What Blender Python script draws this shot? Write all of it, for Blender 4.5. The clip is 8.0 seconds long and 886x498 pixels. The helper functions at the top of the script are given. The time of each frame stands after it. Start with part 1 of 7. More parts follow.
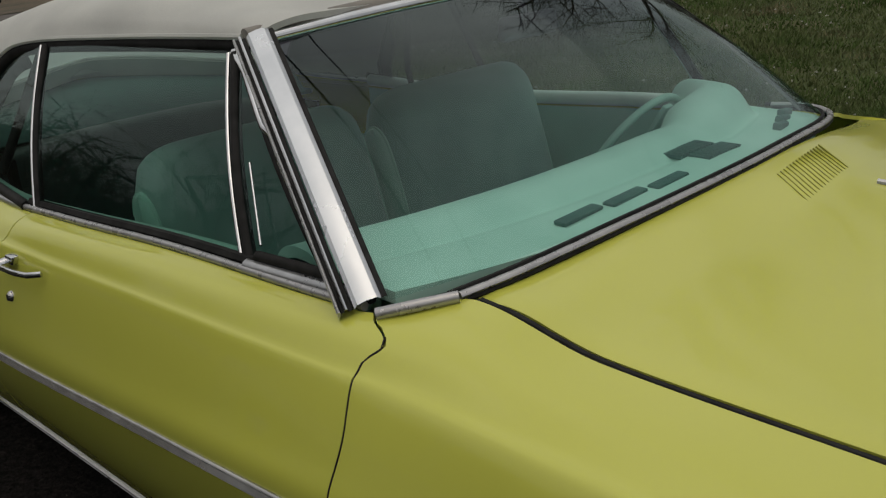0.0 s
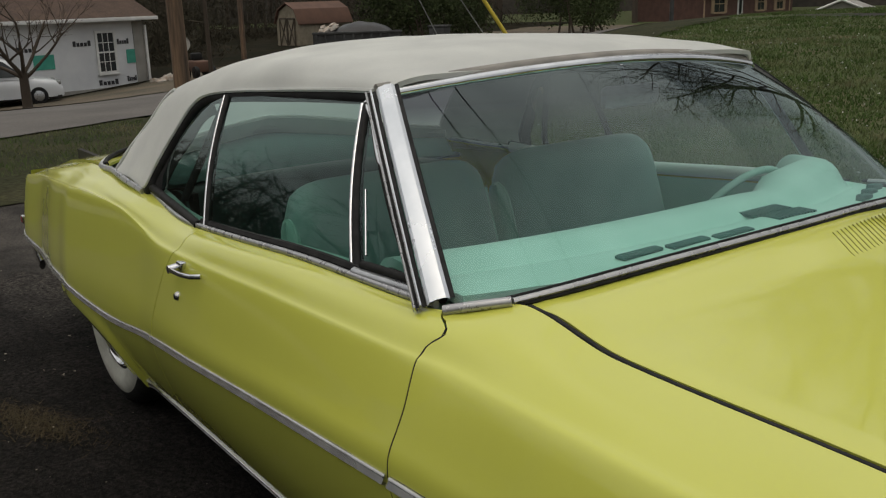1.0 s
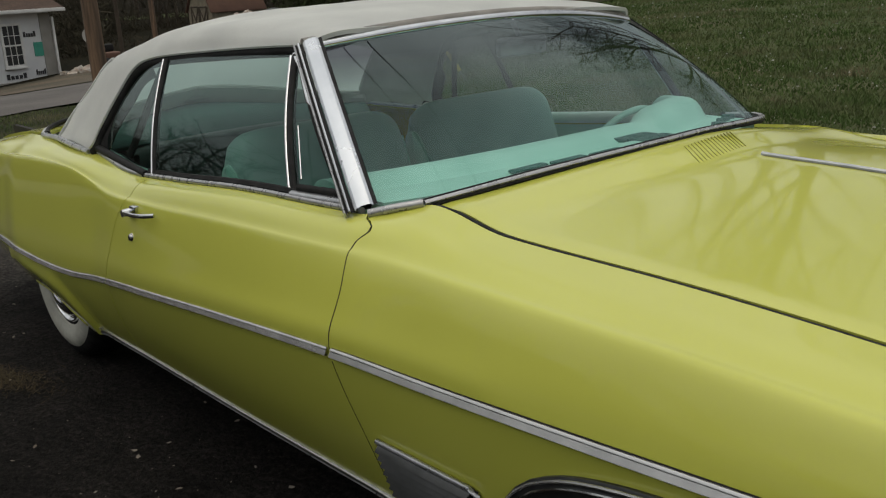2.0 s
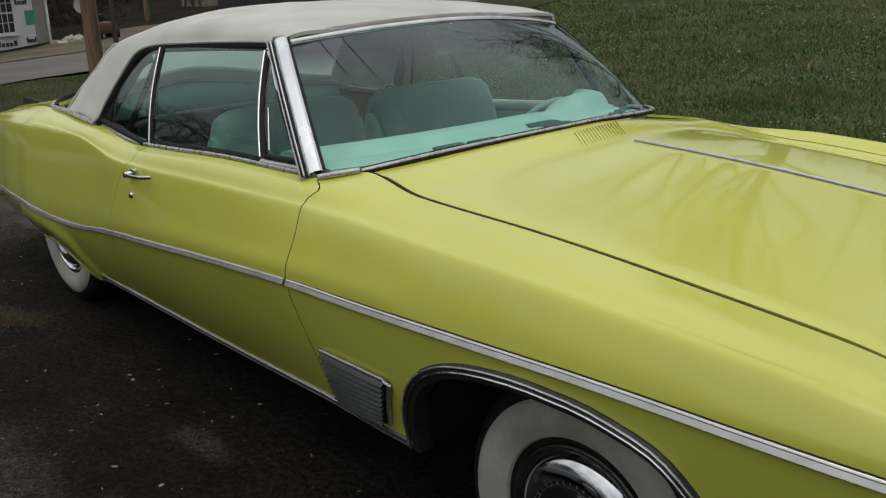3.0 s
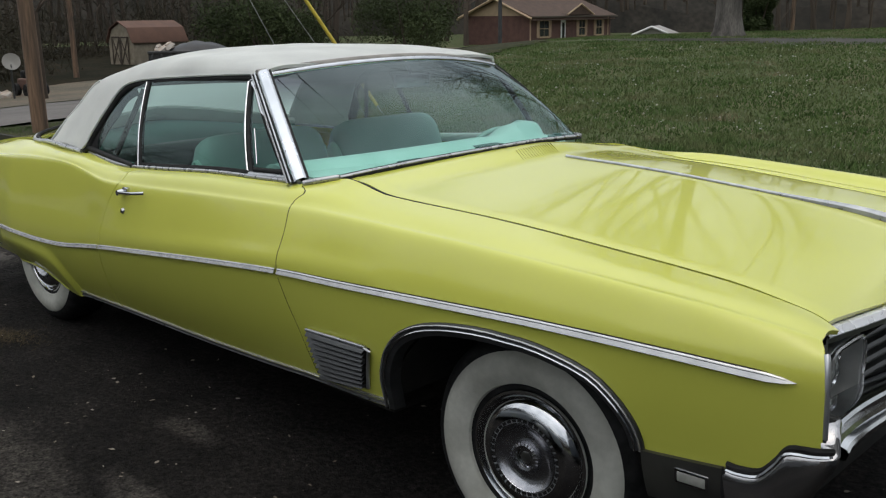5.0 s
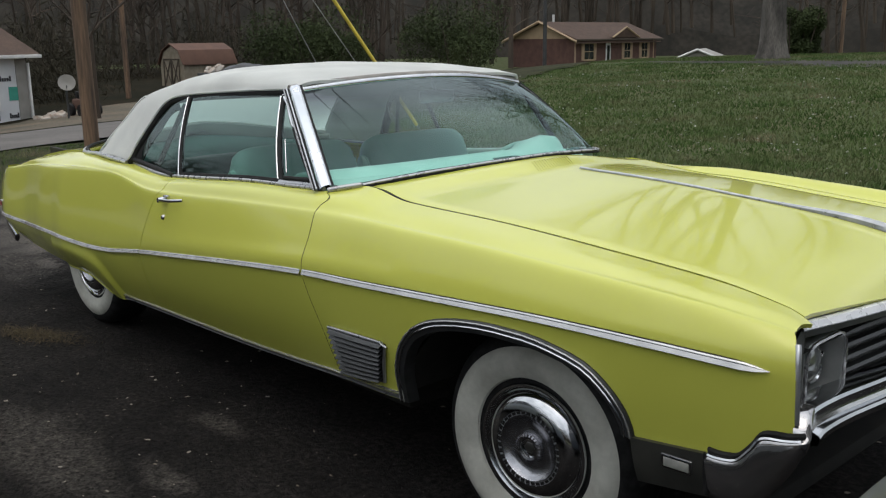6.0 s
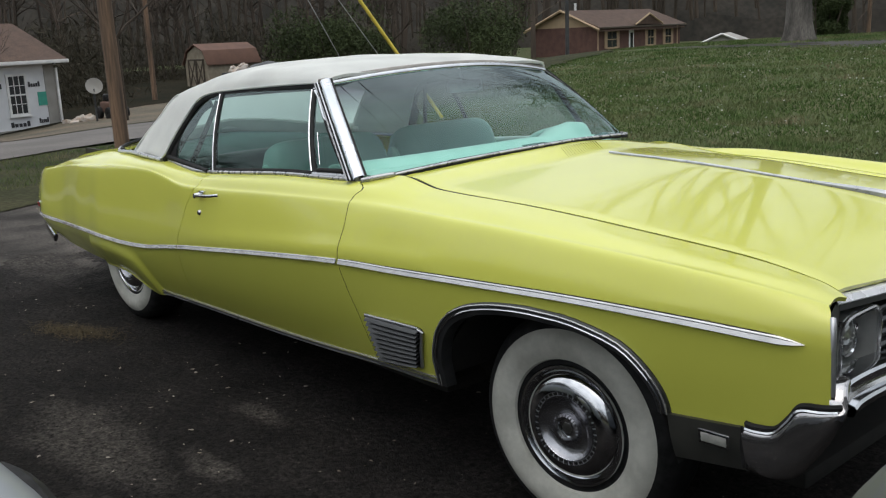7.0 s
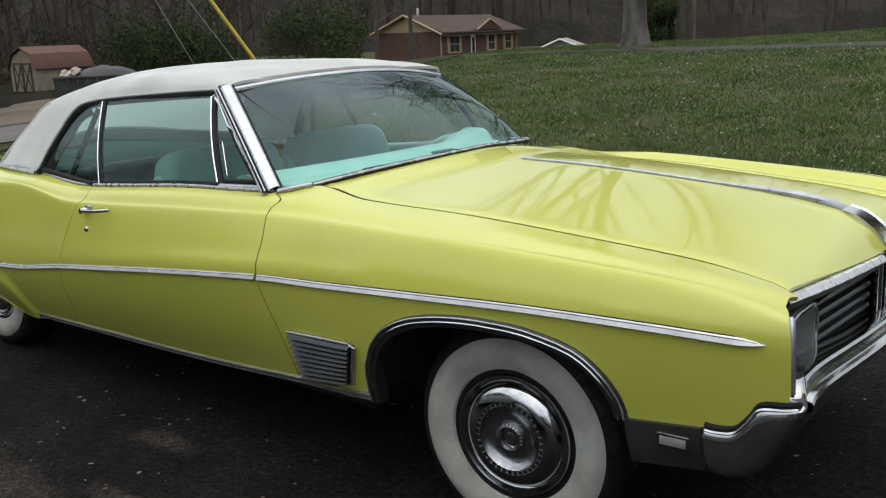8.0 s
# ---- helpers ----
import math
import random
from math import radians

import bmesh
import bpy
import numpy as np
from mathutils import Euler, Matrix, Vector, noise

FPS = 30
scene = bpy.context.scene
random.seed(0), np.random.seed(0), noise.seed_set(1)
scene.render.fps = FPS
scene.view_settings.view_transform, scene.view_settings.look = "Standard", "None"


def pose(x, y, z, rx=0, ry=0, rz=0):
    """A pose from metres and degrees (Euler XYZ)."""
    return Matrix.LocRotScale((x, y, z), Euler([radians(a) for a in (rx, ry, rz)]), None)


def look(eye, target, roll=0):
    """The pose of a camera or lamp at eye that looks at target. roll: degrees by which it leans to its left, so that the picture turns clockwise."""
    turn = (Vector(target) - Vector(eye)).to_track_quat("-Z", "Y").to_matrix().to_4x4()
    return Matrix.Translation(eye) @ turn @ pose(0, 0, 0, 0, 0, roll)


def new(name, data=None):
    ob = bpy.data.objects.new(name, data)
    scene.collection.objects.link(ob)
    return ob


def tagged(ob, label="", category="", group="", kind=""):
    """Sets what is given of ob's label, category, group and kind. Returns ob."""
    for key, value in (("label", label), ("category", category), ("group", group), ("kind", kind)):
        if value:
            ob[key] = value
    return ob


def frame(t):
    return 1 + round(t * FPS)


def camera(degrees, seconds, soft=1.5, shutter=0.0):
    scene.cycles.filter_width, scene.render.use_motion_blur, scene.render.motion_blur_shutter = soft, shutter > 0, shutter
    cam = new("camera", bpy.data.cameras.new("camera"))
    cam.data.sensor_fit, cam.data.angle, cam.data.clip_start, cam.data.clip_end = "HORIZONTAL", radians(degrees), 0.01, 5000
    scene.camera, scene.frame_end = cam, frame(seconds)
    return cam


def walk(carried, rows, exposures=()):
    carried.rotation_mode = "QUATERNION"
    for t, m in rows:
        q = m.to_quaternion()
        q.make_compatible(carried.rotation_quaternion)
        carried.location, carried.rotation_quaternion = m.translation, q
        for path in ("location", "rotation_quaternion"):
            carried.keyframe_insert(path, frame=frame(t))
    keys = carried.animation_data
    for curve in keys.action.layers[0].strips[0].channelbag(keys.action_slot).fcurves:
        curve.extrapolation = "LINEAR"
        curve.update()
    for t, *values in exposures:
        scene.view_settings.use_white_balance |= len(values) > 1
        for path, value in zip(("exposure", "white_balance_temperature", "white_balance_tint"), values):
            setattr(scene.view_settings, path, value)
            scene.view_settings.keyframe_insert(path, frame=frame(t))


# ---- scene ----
cam = camera(51.0, 8.0, 1.2)
PATH = [
    (0, (-0.035, -1.696, 1.542), (-1.316, -0.334, 0.832), -2.9),
    (0.5, (0.19, -1.758, 1.512), (-1.337, -0.586, 0.968), -1.8),
    (1, (0.3, -1.779, 1.519), (-1.263, -0.648, 0.992), -1.6),
    (1.2, (0.320, -1.774, 1.492), (-1.242, -0.641, 0.966), -6.1),
    (1.5, (0.388, -1.821, 1.496), (-1.129, -0.645, 0.935), -6.2),
    (1.7, (0.470, -1.874, 1.471), (-1.021, -0.660, 0.918), -6.0),
    (2, (0.616, -2.015, 1.469), (-0.841, -0.766, 0.906), -2.9),
    (2.2, (0.729, -2.076, 1.508), (-0.681, -0.782, 0.925), -2.3),
    (3.3, (1.236, -2.326, 1.58), (-0.2, -1.074, 0.971), -0.9),
    (3.5, (1.241, -2.336, 1.503), (-0.198, -1.062, 0.95), -0.1),
    (4, (1.344, -2.498, 1.5), (-0.034, -1.153, 0.959), -1.2),
    (4.2, (1.381, -2.578, 1.509), (0.035, -1.193, 0.989), -0.5),
    (5.3, (1.521, -2.728, 1.525), (0.158, -1.344, 1.049), -0.9),
    (5.5, (1.573, -2.737, 1.518), (0.181, -1.378, 1.053), -1.1),
    (6, (1.663, -2.78, 1.508), (0.24, -1.446, 1.065), -0.6),
    (6.5, (1.688, -2.816, 1.502), (0.235, -1.512, 1.068), -1.6),
    (7, (1.685, -2.831, 1.498), (0.225, -1.542, 1.042), -2.4),
    (7.5, (1.565, -2.876, 1.495), (0.242, -1.45, 1.031), -2.8),
    (8, (1.443, -2.953, 1.511), (0.22, -1.438, 1.051), -2.0),
]
EXPOSURE = [(0, -0.92, 7000, 8), (0.5, -0.76, 7000, 8), (1, -0.54, 6950, 7), (2, -0.57, 6800, 6), (3.5, -0.3, 6600, 6), (4, -0.2, 6500, 6), (5.5, -0.05, 6300, 7), (6.5, 0.05, 6300, 7), (7, 0.14, 6300, 7), (8, 0.11, 6300, 7)]
walk(cam, [(t, look(e, g, r)) for t, e, g, r in PATH], EXPOSURE)

# ---- world, light, exposure ----
world = bpy.data.worlds.new("world")
scene.world = world
world.use_nodes = True
wn = world.node_tree
sky = wn.nodes.new("ShaderNodeTexSky")
sky.sky_type = "NISHITA"
sky.sun_disc = False
sky.sun_elevation = radians(78)
sky.sun_rotation = radians(150)
sky.air_density, sky.dust_density, sky.ozone_density = 1.0, 6.0, 1.0
cloud = wn.nodes.new("ShaderNodeTexNoise")
cloud.inputs["Scale"].default_value = 3.6
cloud.inputs["Detail"].default_value = 6
cloud_ramp = wn.nodes.new("ShaderNodeValToRGB")
cloud_ramp.color_ramp.elements[0].position = 0.3
cloud_ramp.color_ramp.elements[0].color = (2.5, 2.6, 2.75, 1)
cloud_ramp.color_ramp.elements[1].position = 0.7
cloud_ramp.color_ramp.elements[1].color = (6.1, 6.1, 6.15, 1)
cloud_mix = wn.nodes.new("ShaderNodeMixRGB")
cloud_mix.inputs[0].default_value = 0.8
wn.links.new(cloud.outputs["Fac"], cloud_ramp.inputs[0])
wn.links.new(sky.outputs[0], cloud_mix.inputs[1])
wn.links.new(cloud_ramp.outputs[0], cloud_mix.inputs[2])
# an overcast sky is brighter overhead than at the horizon
up_co, up_sep, up_pos, up_pow, up_map, up_mul = (wn.nodes.new("ShaderNode" + k) for k in ("TexCoord", "SeparateXYZ", "Math", "Math", "Math", "VectorMath"))
up_pos.operation, up_pow.operation, up_map.operation, up_mul.operation = "MAXIMUM", "POWER", "MULTIPLY_ADD", "SCALE"
up_pos.inputs[1].default_value, up_pow.inputs[1].default_value = 0.0, 1.0
up_map.inputs[1].default_value, up_map.inputs[2].default_value = 1.15, 0.74
wn.links.new(up_co.outputs["Generated"], up_sep.inputs[0])
wn.links.new(up_sep.outputs["Z"], up_pos.inputs[0])
wn.links.new(up_pos.outputs[0], up_pow.inputs[0])
wn.links.new(up_pow.outputs[0], up_map.inputs[0])
wn.links.new(cloud_mix.outputs[0], up_mul.inputs[0])
wn.links.new(up_map.outputs[0], up_mul.inputs["Scale"])
wn.links.new(up_mul.outputs[0], wn.nodes["Background"].inputs[0])
wn.nodes["Background"].inputs[1].default_value = 0.158
sun_data = bpy.data.lights.new("sun", "SUN")
sun_data.energy, sun_data.angle, sun_data.color = 0.8, radians(140), (1.0, 0.97, 0.92)
sun = new("sun", sun_data)
sun.matrix_world = look((0, 0, 30), (12, 10, 0))


# ---- small tools ----
def lerp(a, b, t):
    return a + (b - a) * t


def ss(t):
    t = max(0.0, min(1.0, t))
    return t * t * (3 - 2 * t)


def curve_of(xs, ys):
    """A smooth curve through the points; returns a function of x."""
    n = len(xs)
    d = [(ys[i + 1] - ys[i]) / (xs[i + 1] - xs[i]) for i in range(n - 1)]
    m = [d[0]] + [0.0 if d[i - 1] * d[i] <= 0 else 2 * d[i - 1] * d[i] / (d[i - 1] + d[i]) for i in range(1, n - 1)] + [d[-1]]

    def f(x):
        i = 0
        while i < n - 2 and x > xs[i + 1]:
            i += 1
        h = xs[i + 1] - xs[i]
        t = min(max((x - xs[i]) / h, 0.0), 1.0)
        return ((2 * t**3 - 3 * t**2 + 1) * ys[i] + (t**3 - 2 * t**2 + t) * h * m[i]
                + (3 * t**2 - 2 * t**3) * ys[i + 1] + (t**3 - t**2) * h * m[i + 1])
    return f


def spline(points, t):
    """Catmull-Rom through points, t from 0 to 1."""
    n = len(points) - 1
    k = min(int(t * n), n - 1)
    u = t * n - k
    p1, p2 = points[k], points[k + 1]
    p0 = points[k - 1] if k > 0 else [2 * a - b for a, b in zip(p1, p2)]
    p3 = points[k + 2] if k + 2 <= n else [2 * b - a for a, b in zip(p1, p2)]
    return [0.5 * (2 * b + (c - a) * u + (2 * a - 5 * b + 4 * c - d) * u * u + (3 * b - a - 3 * c + d) * u**3)
            for a, b, c, d in zip(p0, p1, p2, p3)]


def finish(me, smooth=True, angle=35):
    for p in me.polygons:
        p.use_smooth = smooth
    if smooth:
        me.set_sharp_from_angle(angle=radians(angle))
    return me


def mesh_of(verts, faces, smooth=True, angle=35):
    me = bpy.data.meshes.new("mesh")
    me.from_pydata([tuple(v) for v in verts], [], faces)
    me.update()
    return finish(me, smooth, angle)


def part(name, data, material, parent=None, label=""):
    """Links a mesh or a bmesh as one object under its parent."""
    if isinstance(data, bmesh.types.BMesh):
        me = bpy.data.meshes.new(name)
        data.to_mesh(me)
        data.free()
        data = finish(me)
    data.name = name
    if material and not data.materials:
        data.materials.append(material)
    ob = new(name, data)
    if parent:
        ob.parent = parent
    if label:
        tagged(ob, label)
    return ob


def grid(f, nu, nv, closed_v=False, flip=False, smooth=True, angle=35, hole=None):
    """A sheet of nu by nv faces over f(u, v); hole(u, v) leaves faces out."""
    verts = [f(i / nu, j / nv) for i in range(nu + 1) for j in range(nv + (0 if closed_v else 1))]
    w = nv if closed_v else nv + 1
    faces = []
    for i in range(nu):
        for j in range(nv):
            if hole and hole((i + 0.5) / nu, (j + 0.5) / nv):
                continue
            a, b = i * w + j, i * w + (j + 1) % w
            q = (a, b, b + w, a + w)
            faces.append(q[::-1] if flip else q)
    return mesh_of(verts, faces, smooth, angle)


def thicken(ob, t, offset=-1.0):
    mod = ob.modifiers.new("thickness", "SOLIDIFY")
    mod.thickness, mod.offset = t, offset
    crisp = ob.modifiers.new("crisp_edges", "EDGE_SPLIT")
    crisp.split_angle, crisp.use_edge_sharp = radians(60), False
    return ob


def box_bm(x0, x1, y0, y1, z0, z1, bevel=0.0, bm=None, segments=2):
    own = bm is None
    bm = bm or bmesh.new()
    r = bmesh.ops.create_cube(bm, size=1.0)
    for v in r["verts"]:
        v.co = Vector((lerp(x0, x1, v.co.x + 0.5), lerp(y0, y1, v.co.y + 0.5), lerp(z0, z1, v.co.z + 0.5)))
    if bevel:
        edges = list({e for v in r["verts"] for e in v.link_edges})
        bmesh.ops.bevel(bm, geom=edges, offset=bevel, segments=segments, affect="EDGES", profile=0.5)
    return bm


def lathe(profile, n, axis="y", a0=0.0, a1=360.0):
    """Turns (radius, along) points round the axis through the origin."""
    full = abs(a1 - a0) >= 359.9

    def f(u, v):
        a = radians(a0 + (a1 - a0) * v)
        r, h = profile[round(u * (len(profile) - 1))]
        c, s = r * math.cos(a), r * math.sin(a)
        return {"y": (c, h, s), "x": (h, c, s), "z": (c, s, h)}[axis]
    return grid(f, len(profile) - 1, n, closed_v=full)


def tube(points, radius, n=8, closed=False, taper=None, flat=1.0):
    """A round bar along points; flat squeezes it."""
    pts = [Vector(p) for p in points]
    verts, faces = [], []
    up = Vector((0.03, 0.02, 1))
    for i, p in enumerate(pts):
        d = (pts[min(i + 1, len(pts) - 1)] - pts[max(i - 1, 0)]).normalized()
        a = d.cross(up)
        a = a.normalized() if a.length > 1e-4 else Vector((1, 0, 0))
        b = a.cross(d).normalized()
        r = radius * (lerp(1.0, taper, i / (len(pts) - 1)) if taper is not None else 1.0)
        for k in range(n):
            t = 2 * math.pi * k / n
            verts.append(p + a * (r * flat * math.cos(t)) + b * (r * math.sin(t)))
    for i in range(len(pts) - 1):
        for k in range(n):
            q, s = i * n + k, i * n + (k + 1) % n
            faces.append((q, s, s + n, q + n))
    faces.append(tuple(range(n))[::-1])
    faces.append(tuple(range((len(pts) - 1) * n, len(pts) * n)))
    return mesh_of(verts, faces, True, 50)


def empty(name, x=0, y=0, z=0):
    ob = new(name)
    ob.location = (x, y, z)
    return ob


# ---- materials ----
def material(name, color, rough=0.5, metal=0.0, coat=0.0, second=None, scale=6.0, amount=0.5, grain=0.0, grain_scale=120.0,
             bump=0.0, bump_scale=60.0, rough_vary=0.0, spec=0.5, detail=5.0, stretch=None, random_tint=0.0):
    m = bpy.data.materials.new(name)
    m.use_nodes = True
    nt = m.node_tree
    N, L = nt.nodes.new, nt.links.new
    b = nt.nodes["Principled BSDF"]
    b.inputs["Roughness"].default_value = rough
    b.inputs["Metallic"].default_value = metal
    b.inputs["Coat Weight"].default_value = coat
    b.inputs["Coat Roughness"].default_value = 0.055
    b.inputs["Specular IOR Level"].default_value = spec
    coord = N("ShaderNodeTexCoord").outputs["Object"]
    if stretch:
        mp = N("ShaderNodeMapping")
        mp.inputs["Scale"].default_value = stretch
        L(coord, mp.inputs[0])
        coord = mp.outputs[0]
    second = second or tuple(c * 0.8 for c in color)
    n1 = N("ShaderNodeTexNoise")
    n1.inputs["Scale"].default_value, n1.inputs["Detail"].default_value = scale, detail
    L(coord, n1.inputs["Vector"])
    ramp = N("ShaderNodeValToRGB")
    ramp.color_ramp.elements[0].position = 0.5 - 0.3 * amount
    ramp.color_ramp.elements[1].position = 0.5 + 0.3 * amount
    ramp.color_ramp.elements[0].color = (*second, 1)
    ramp.color_ramp.elements[1].color = (*color, 1)
    L(n1.outputs["Fac"], ramp.inputs[0])
    out = ramp.outputs[0]
    n2 = N("ShaderNodeTexNoise")
    n2.inputs["Scale"].default_value, n2.inputs["Detail"].default_value = grain_scale, 3
    L(coord, n2.inputs["Vector"])
    if grain:
        mul = N("ShaderNodeMixRGB")
        mul.blend_type = "MULTIPLY"
        mul.inputs[0].default_value = grain
        r2 = N("ShaderNodeValToRGB")
        r2.color_ramp.elements[0].position, r2.color_ramp.elements[1].position = 0.3, 0.7
        r2.color_ramp.elements[0].color, r2.color_ramp.elements[1].color = (0.35, 0.35, 0.35, 1), (1.3, 1.3, 1.3, 1)
        L(n2.outputs["Fac"], r2.inputs[0])
        L(out, mul.inputs[1])
        L(r2.outputs[0], mul.inputs[2])
        out = mul.outputs[0]
    if random_tint:
        info = N("ShaderNodeObjectInfo")
        hsv = N("ShaderNodeHueSaturation")
        mr = N("ShaderNodeMapRange")
        mr.inputs["To Min"].default_value, mr.inputs["To Max"].default_value = 1 - random_tint, 1 + random_tint
        L(info.outputs["Random"], mr.inputs["Value"])
        L(mr.outputs[0], hsv.inputs["Value"])
        L(out, hsv.inputs["Color"])
        out = hsv.outputs[0]
    L(out, b.inputs["Base Color"])
    if rough_vary:
        mr = N("ShaderNodeMapRange")
        mr.inputs["To Min"].default_value, mr.inputs["To Max"].default_value = max(rough - rough_vary, 0), min(rough + rough_vary, 1)
        L(n1.outputs["Fac"], mr.inputs["Value"])
        L(mr.outputs[0], b.inputs["Roughness"])
    if bump:
        n3 = N("ShaderNodeTexNoise")
        n3.inputs["Scale"].default_value, n3.inputs["Detail"].default_value = bump_scale, 4
        L(coord, n3.inputs["Vector"])
        bp = N("ShaderNodeBump")
        bp.inputs["Strength"].default_value, bp.inputs["Distance"].default_value = bump, 0.01
        L(n3.outputs["Fac"], bp.inputs["Height"])
        L(bp.outputs[0], b.inputs["Normal"])
    return m


def glass(name, tint, gloss=1.0, band=None, base=0.045):
    """A thin tinted pane: clear body with a mirror sheen that grows at grazing angles."""
    m = bpy.data.materials.new(name)
    m.use_nodes = True
    nt = m.node_tree
    N, L = nt.nodes.new, nt.links.new
    nt.nodes.remove(nt.nodes["Principled BSDF"])
    tr, gl, mx, lw = N("ShaderNodeBsdfTransparent"), N("ShaderNodeBsdfGlossy"), N("ShaderNodeMixShader"), N("ShaderNodeLayerWeight")
    lw.inputs["Blend"].default_value = 0.5
    p5, fr = N("ShaderNodeMath"), N("ShaderNodeMath")
    p5.operation, fr.operation = "POWER", "MULTIPLY_ADD"
    p5.inputs[1].default_value = 4.0
    fr.inputs[1].default_value, fr.inputs[2].default_value = 0.9, base
    L(lw.outputs["Facing"], p5.inputs[0])
    L(p5.outputs[0], fr.inputs[0])
    gl.inputs["Roughness"].default_value = 0.015
    gl.inputs["Color"].default_value = (0.80 * gloss, 0.93 * gloss, 0.94 * gloss, 1)
    tr.inputs["Color"].default_value = (*tint, 1)
    if band:
        low, high, dark = band
        co, sep, mr, mix = N("ShaderNodeTexCoord"), N("ShaderNodeSeparateXYZ"), N("ShaderNodeMapRange"), N("ShaderNodeMixRGB")
        L(co.outputs["Object"], sep.inputs[0])
        L(sep.outputs["Z"], mr.inputs["Value"])
        mr.inputs["From Min"].default_value, mr.inputs["From Max"].default_value = low, high
        mix.inputs[1].default_value, mix.inputs[2].default_value = (*tint, 1), (*dark, 1)
        L(mr.outputs[0], mix.inputs[0])
        L(mix.outputs[0], tr.inputs["Color"])
    L(fr.outputs[0], mx.inputs[0])
    L(tr.outputs[0], mx.inputs[1])
    L(gl.outputs[0], mx.inputs[2])
    L(mx.outputs[0], nt.nodes["Material Output"].inputs["Surface"])
    return m


M_PAINT = material("yellow_paint", (0.54, 0.555, 0.088), 0.5, coat=1.0, spec=0.2, second=(0.52, 0.535, 0.083), scale=3, rough_vary=0.06)
M_OLIVE = material("louvre_slot_paint", (0.30, 0.30, 0.05), 0.6)
M_CHROME = material("chrome", (0.66, 0.67, 0.69), 0.10, 1.0, second=(0.56, 0.57, 0.59), scale=14, rough_vary=0.06)
M_DULL = material("brushed_trim", (0.50, 0.51, 0.53), 0.3, 0.75, second=(0.36, 0.37, 0.39), scale=20, rough_vary=0.1)
M_SPEAR = material("satin_moulding", (0.55, 0.55, 0.55), 0.22, 0.72, second=(0.44, 0.44, 0.44), scale=20, rough_vary=0.06)
M_BUMPER = material("dusty_chrome", (0.56, 0.55, 0.56), 0.11, 0.94, second=(0.42, 0.41, 0.41), scale=6, rough_vary=0.1)
M_TRIM = material("pale_dull_trim", (0.44, 0.44, 0.45), 0.28, 0.6, second=(0.34, 0.34, 0.35), scale=25, rough_vary=0.08)
M_PILLAR = material("polished_pillar_trim", (0.70, 0.73, 0.77), 0.26, 0.6, second=(0.60, 0.63, 0.67), scale=12, rough_vary=0.06)
M_PEWTER = material("grey_trim_paint", (0.085, 0.085, 0.075), 0.35, 0.6, second=(0.06, 0.06, 0.055), scale=9, rough_vary=0.08)
M_FIN = material("grey_fins", (0.078, 0.08, 0.082), 0.36, 0.6, second=(0.052, 0.054, 0.055), scale=16, rough_vary=0.1)
M_BEZEL = material("silver_bezel_paint", (0.42, 0.43, 0.42), 0.32, 0.4, second=(0.34, 0.35, 0.34), scale=18, rough_vary=0.08)
M_BRIGHT = material("bright_satin_trim", (0.74, 0.75, 0.77), 0.28, 0.3, second=(0.66, 0.67, 0.69), scale=18, rough_vary=0.06)
M_CAPGREY = material("grey_cover_enamel", (0.40, 0.40, 0.42), 0.2, 0.95, second=(0.30, 0.30, 0.32), scale=30, rough_vary=0.1)
M_LENS = material("clear_grey_lens", (0.34, 0.34, 0.31), 0.2, second=(0.26, 0.26, 0.24), scale=60)
M_LAMP = material("headlamp_glass", (0.55, 0.56, 0.54), 0.08, 0.6, second=(0.35, 0.36, 0.35), scale=40)
M_RED = material("red_reflector", (0.25, 0.02, 0.02), 0.3)
M_BLACK = material("black_rubber", (0.008, 0.008, 0.008), 0.7, spec=0.2, second=(0.02, 0.02, 0.02), scale=30, bump=0.1)
M_DARK = material("underbody_black", (0.010, 0.010, 0.009), 0.9, second=(0.02, 0.018, 0.015), scale=8)
M_WHITEWALL = material("whitewall_rubber", (0.50, 0.50, 0.445), 0.6, second=(0.37, 0.365, 0.32), scale=9, grain=0.12, grain_scale=60, bump=0.08)
M_CANVAS = material("white_vinyl_top", (0.69, 0.695, 0.665), 0.7, second=(0.57, 0.575, 0.555), scale=5, grain=0.1, grain_scale=300, bump=0.15, bump_scale=400)
canvas_nt = M_CANVAS.node_tree
glow_through = canvas_nt.nodes.new("ShaderNodeBsdfTranslucent")
glow_through.inputs["Color"].default_value = (0.78, 0.86, 0.80, 1)
canvas_mix = canvas_nt.nodes.new("ShaderNodeMixShader")
canvas_mix.inputs[0].default_value = 0.22
canvas_nt.links.new(canvas_nt.nodes["Principled BSDF"].outputs[0], canvas_mix.inputs[1])
canvas_nt.links.new(glow_through.outputs[0], canvas_mix.inputs[2])
canvas_nt.links.new(canvas_mix.outputs[0], canvas_nt.nodes["Material Output"].inputs["Surface"])
M_ROLL = material("grimy_vinyl", (0.30, 0.28, 0.25), 0.7, second=(0.20, 0.19, 0.17), scale=12, bump=0.15, bump_scale=200)
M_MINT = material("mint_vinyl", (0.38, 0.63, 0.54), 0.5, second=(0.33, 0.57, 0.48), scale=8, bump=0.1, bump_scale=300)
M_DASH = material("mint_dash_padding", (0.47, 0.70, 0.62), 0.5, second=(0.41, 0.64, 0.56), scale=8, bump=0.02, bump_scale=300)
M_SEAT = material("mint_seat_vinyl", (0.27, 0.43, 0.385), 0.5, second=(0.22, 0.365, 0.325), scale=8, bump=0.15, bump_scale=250)
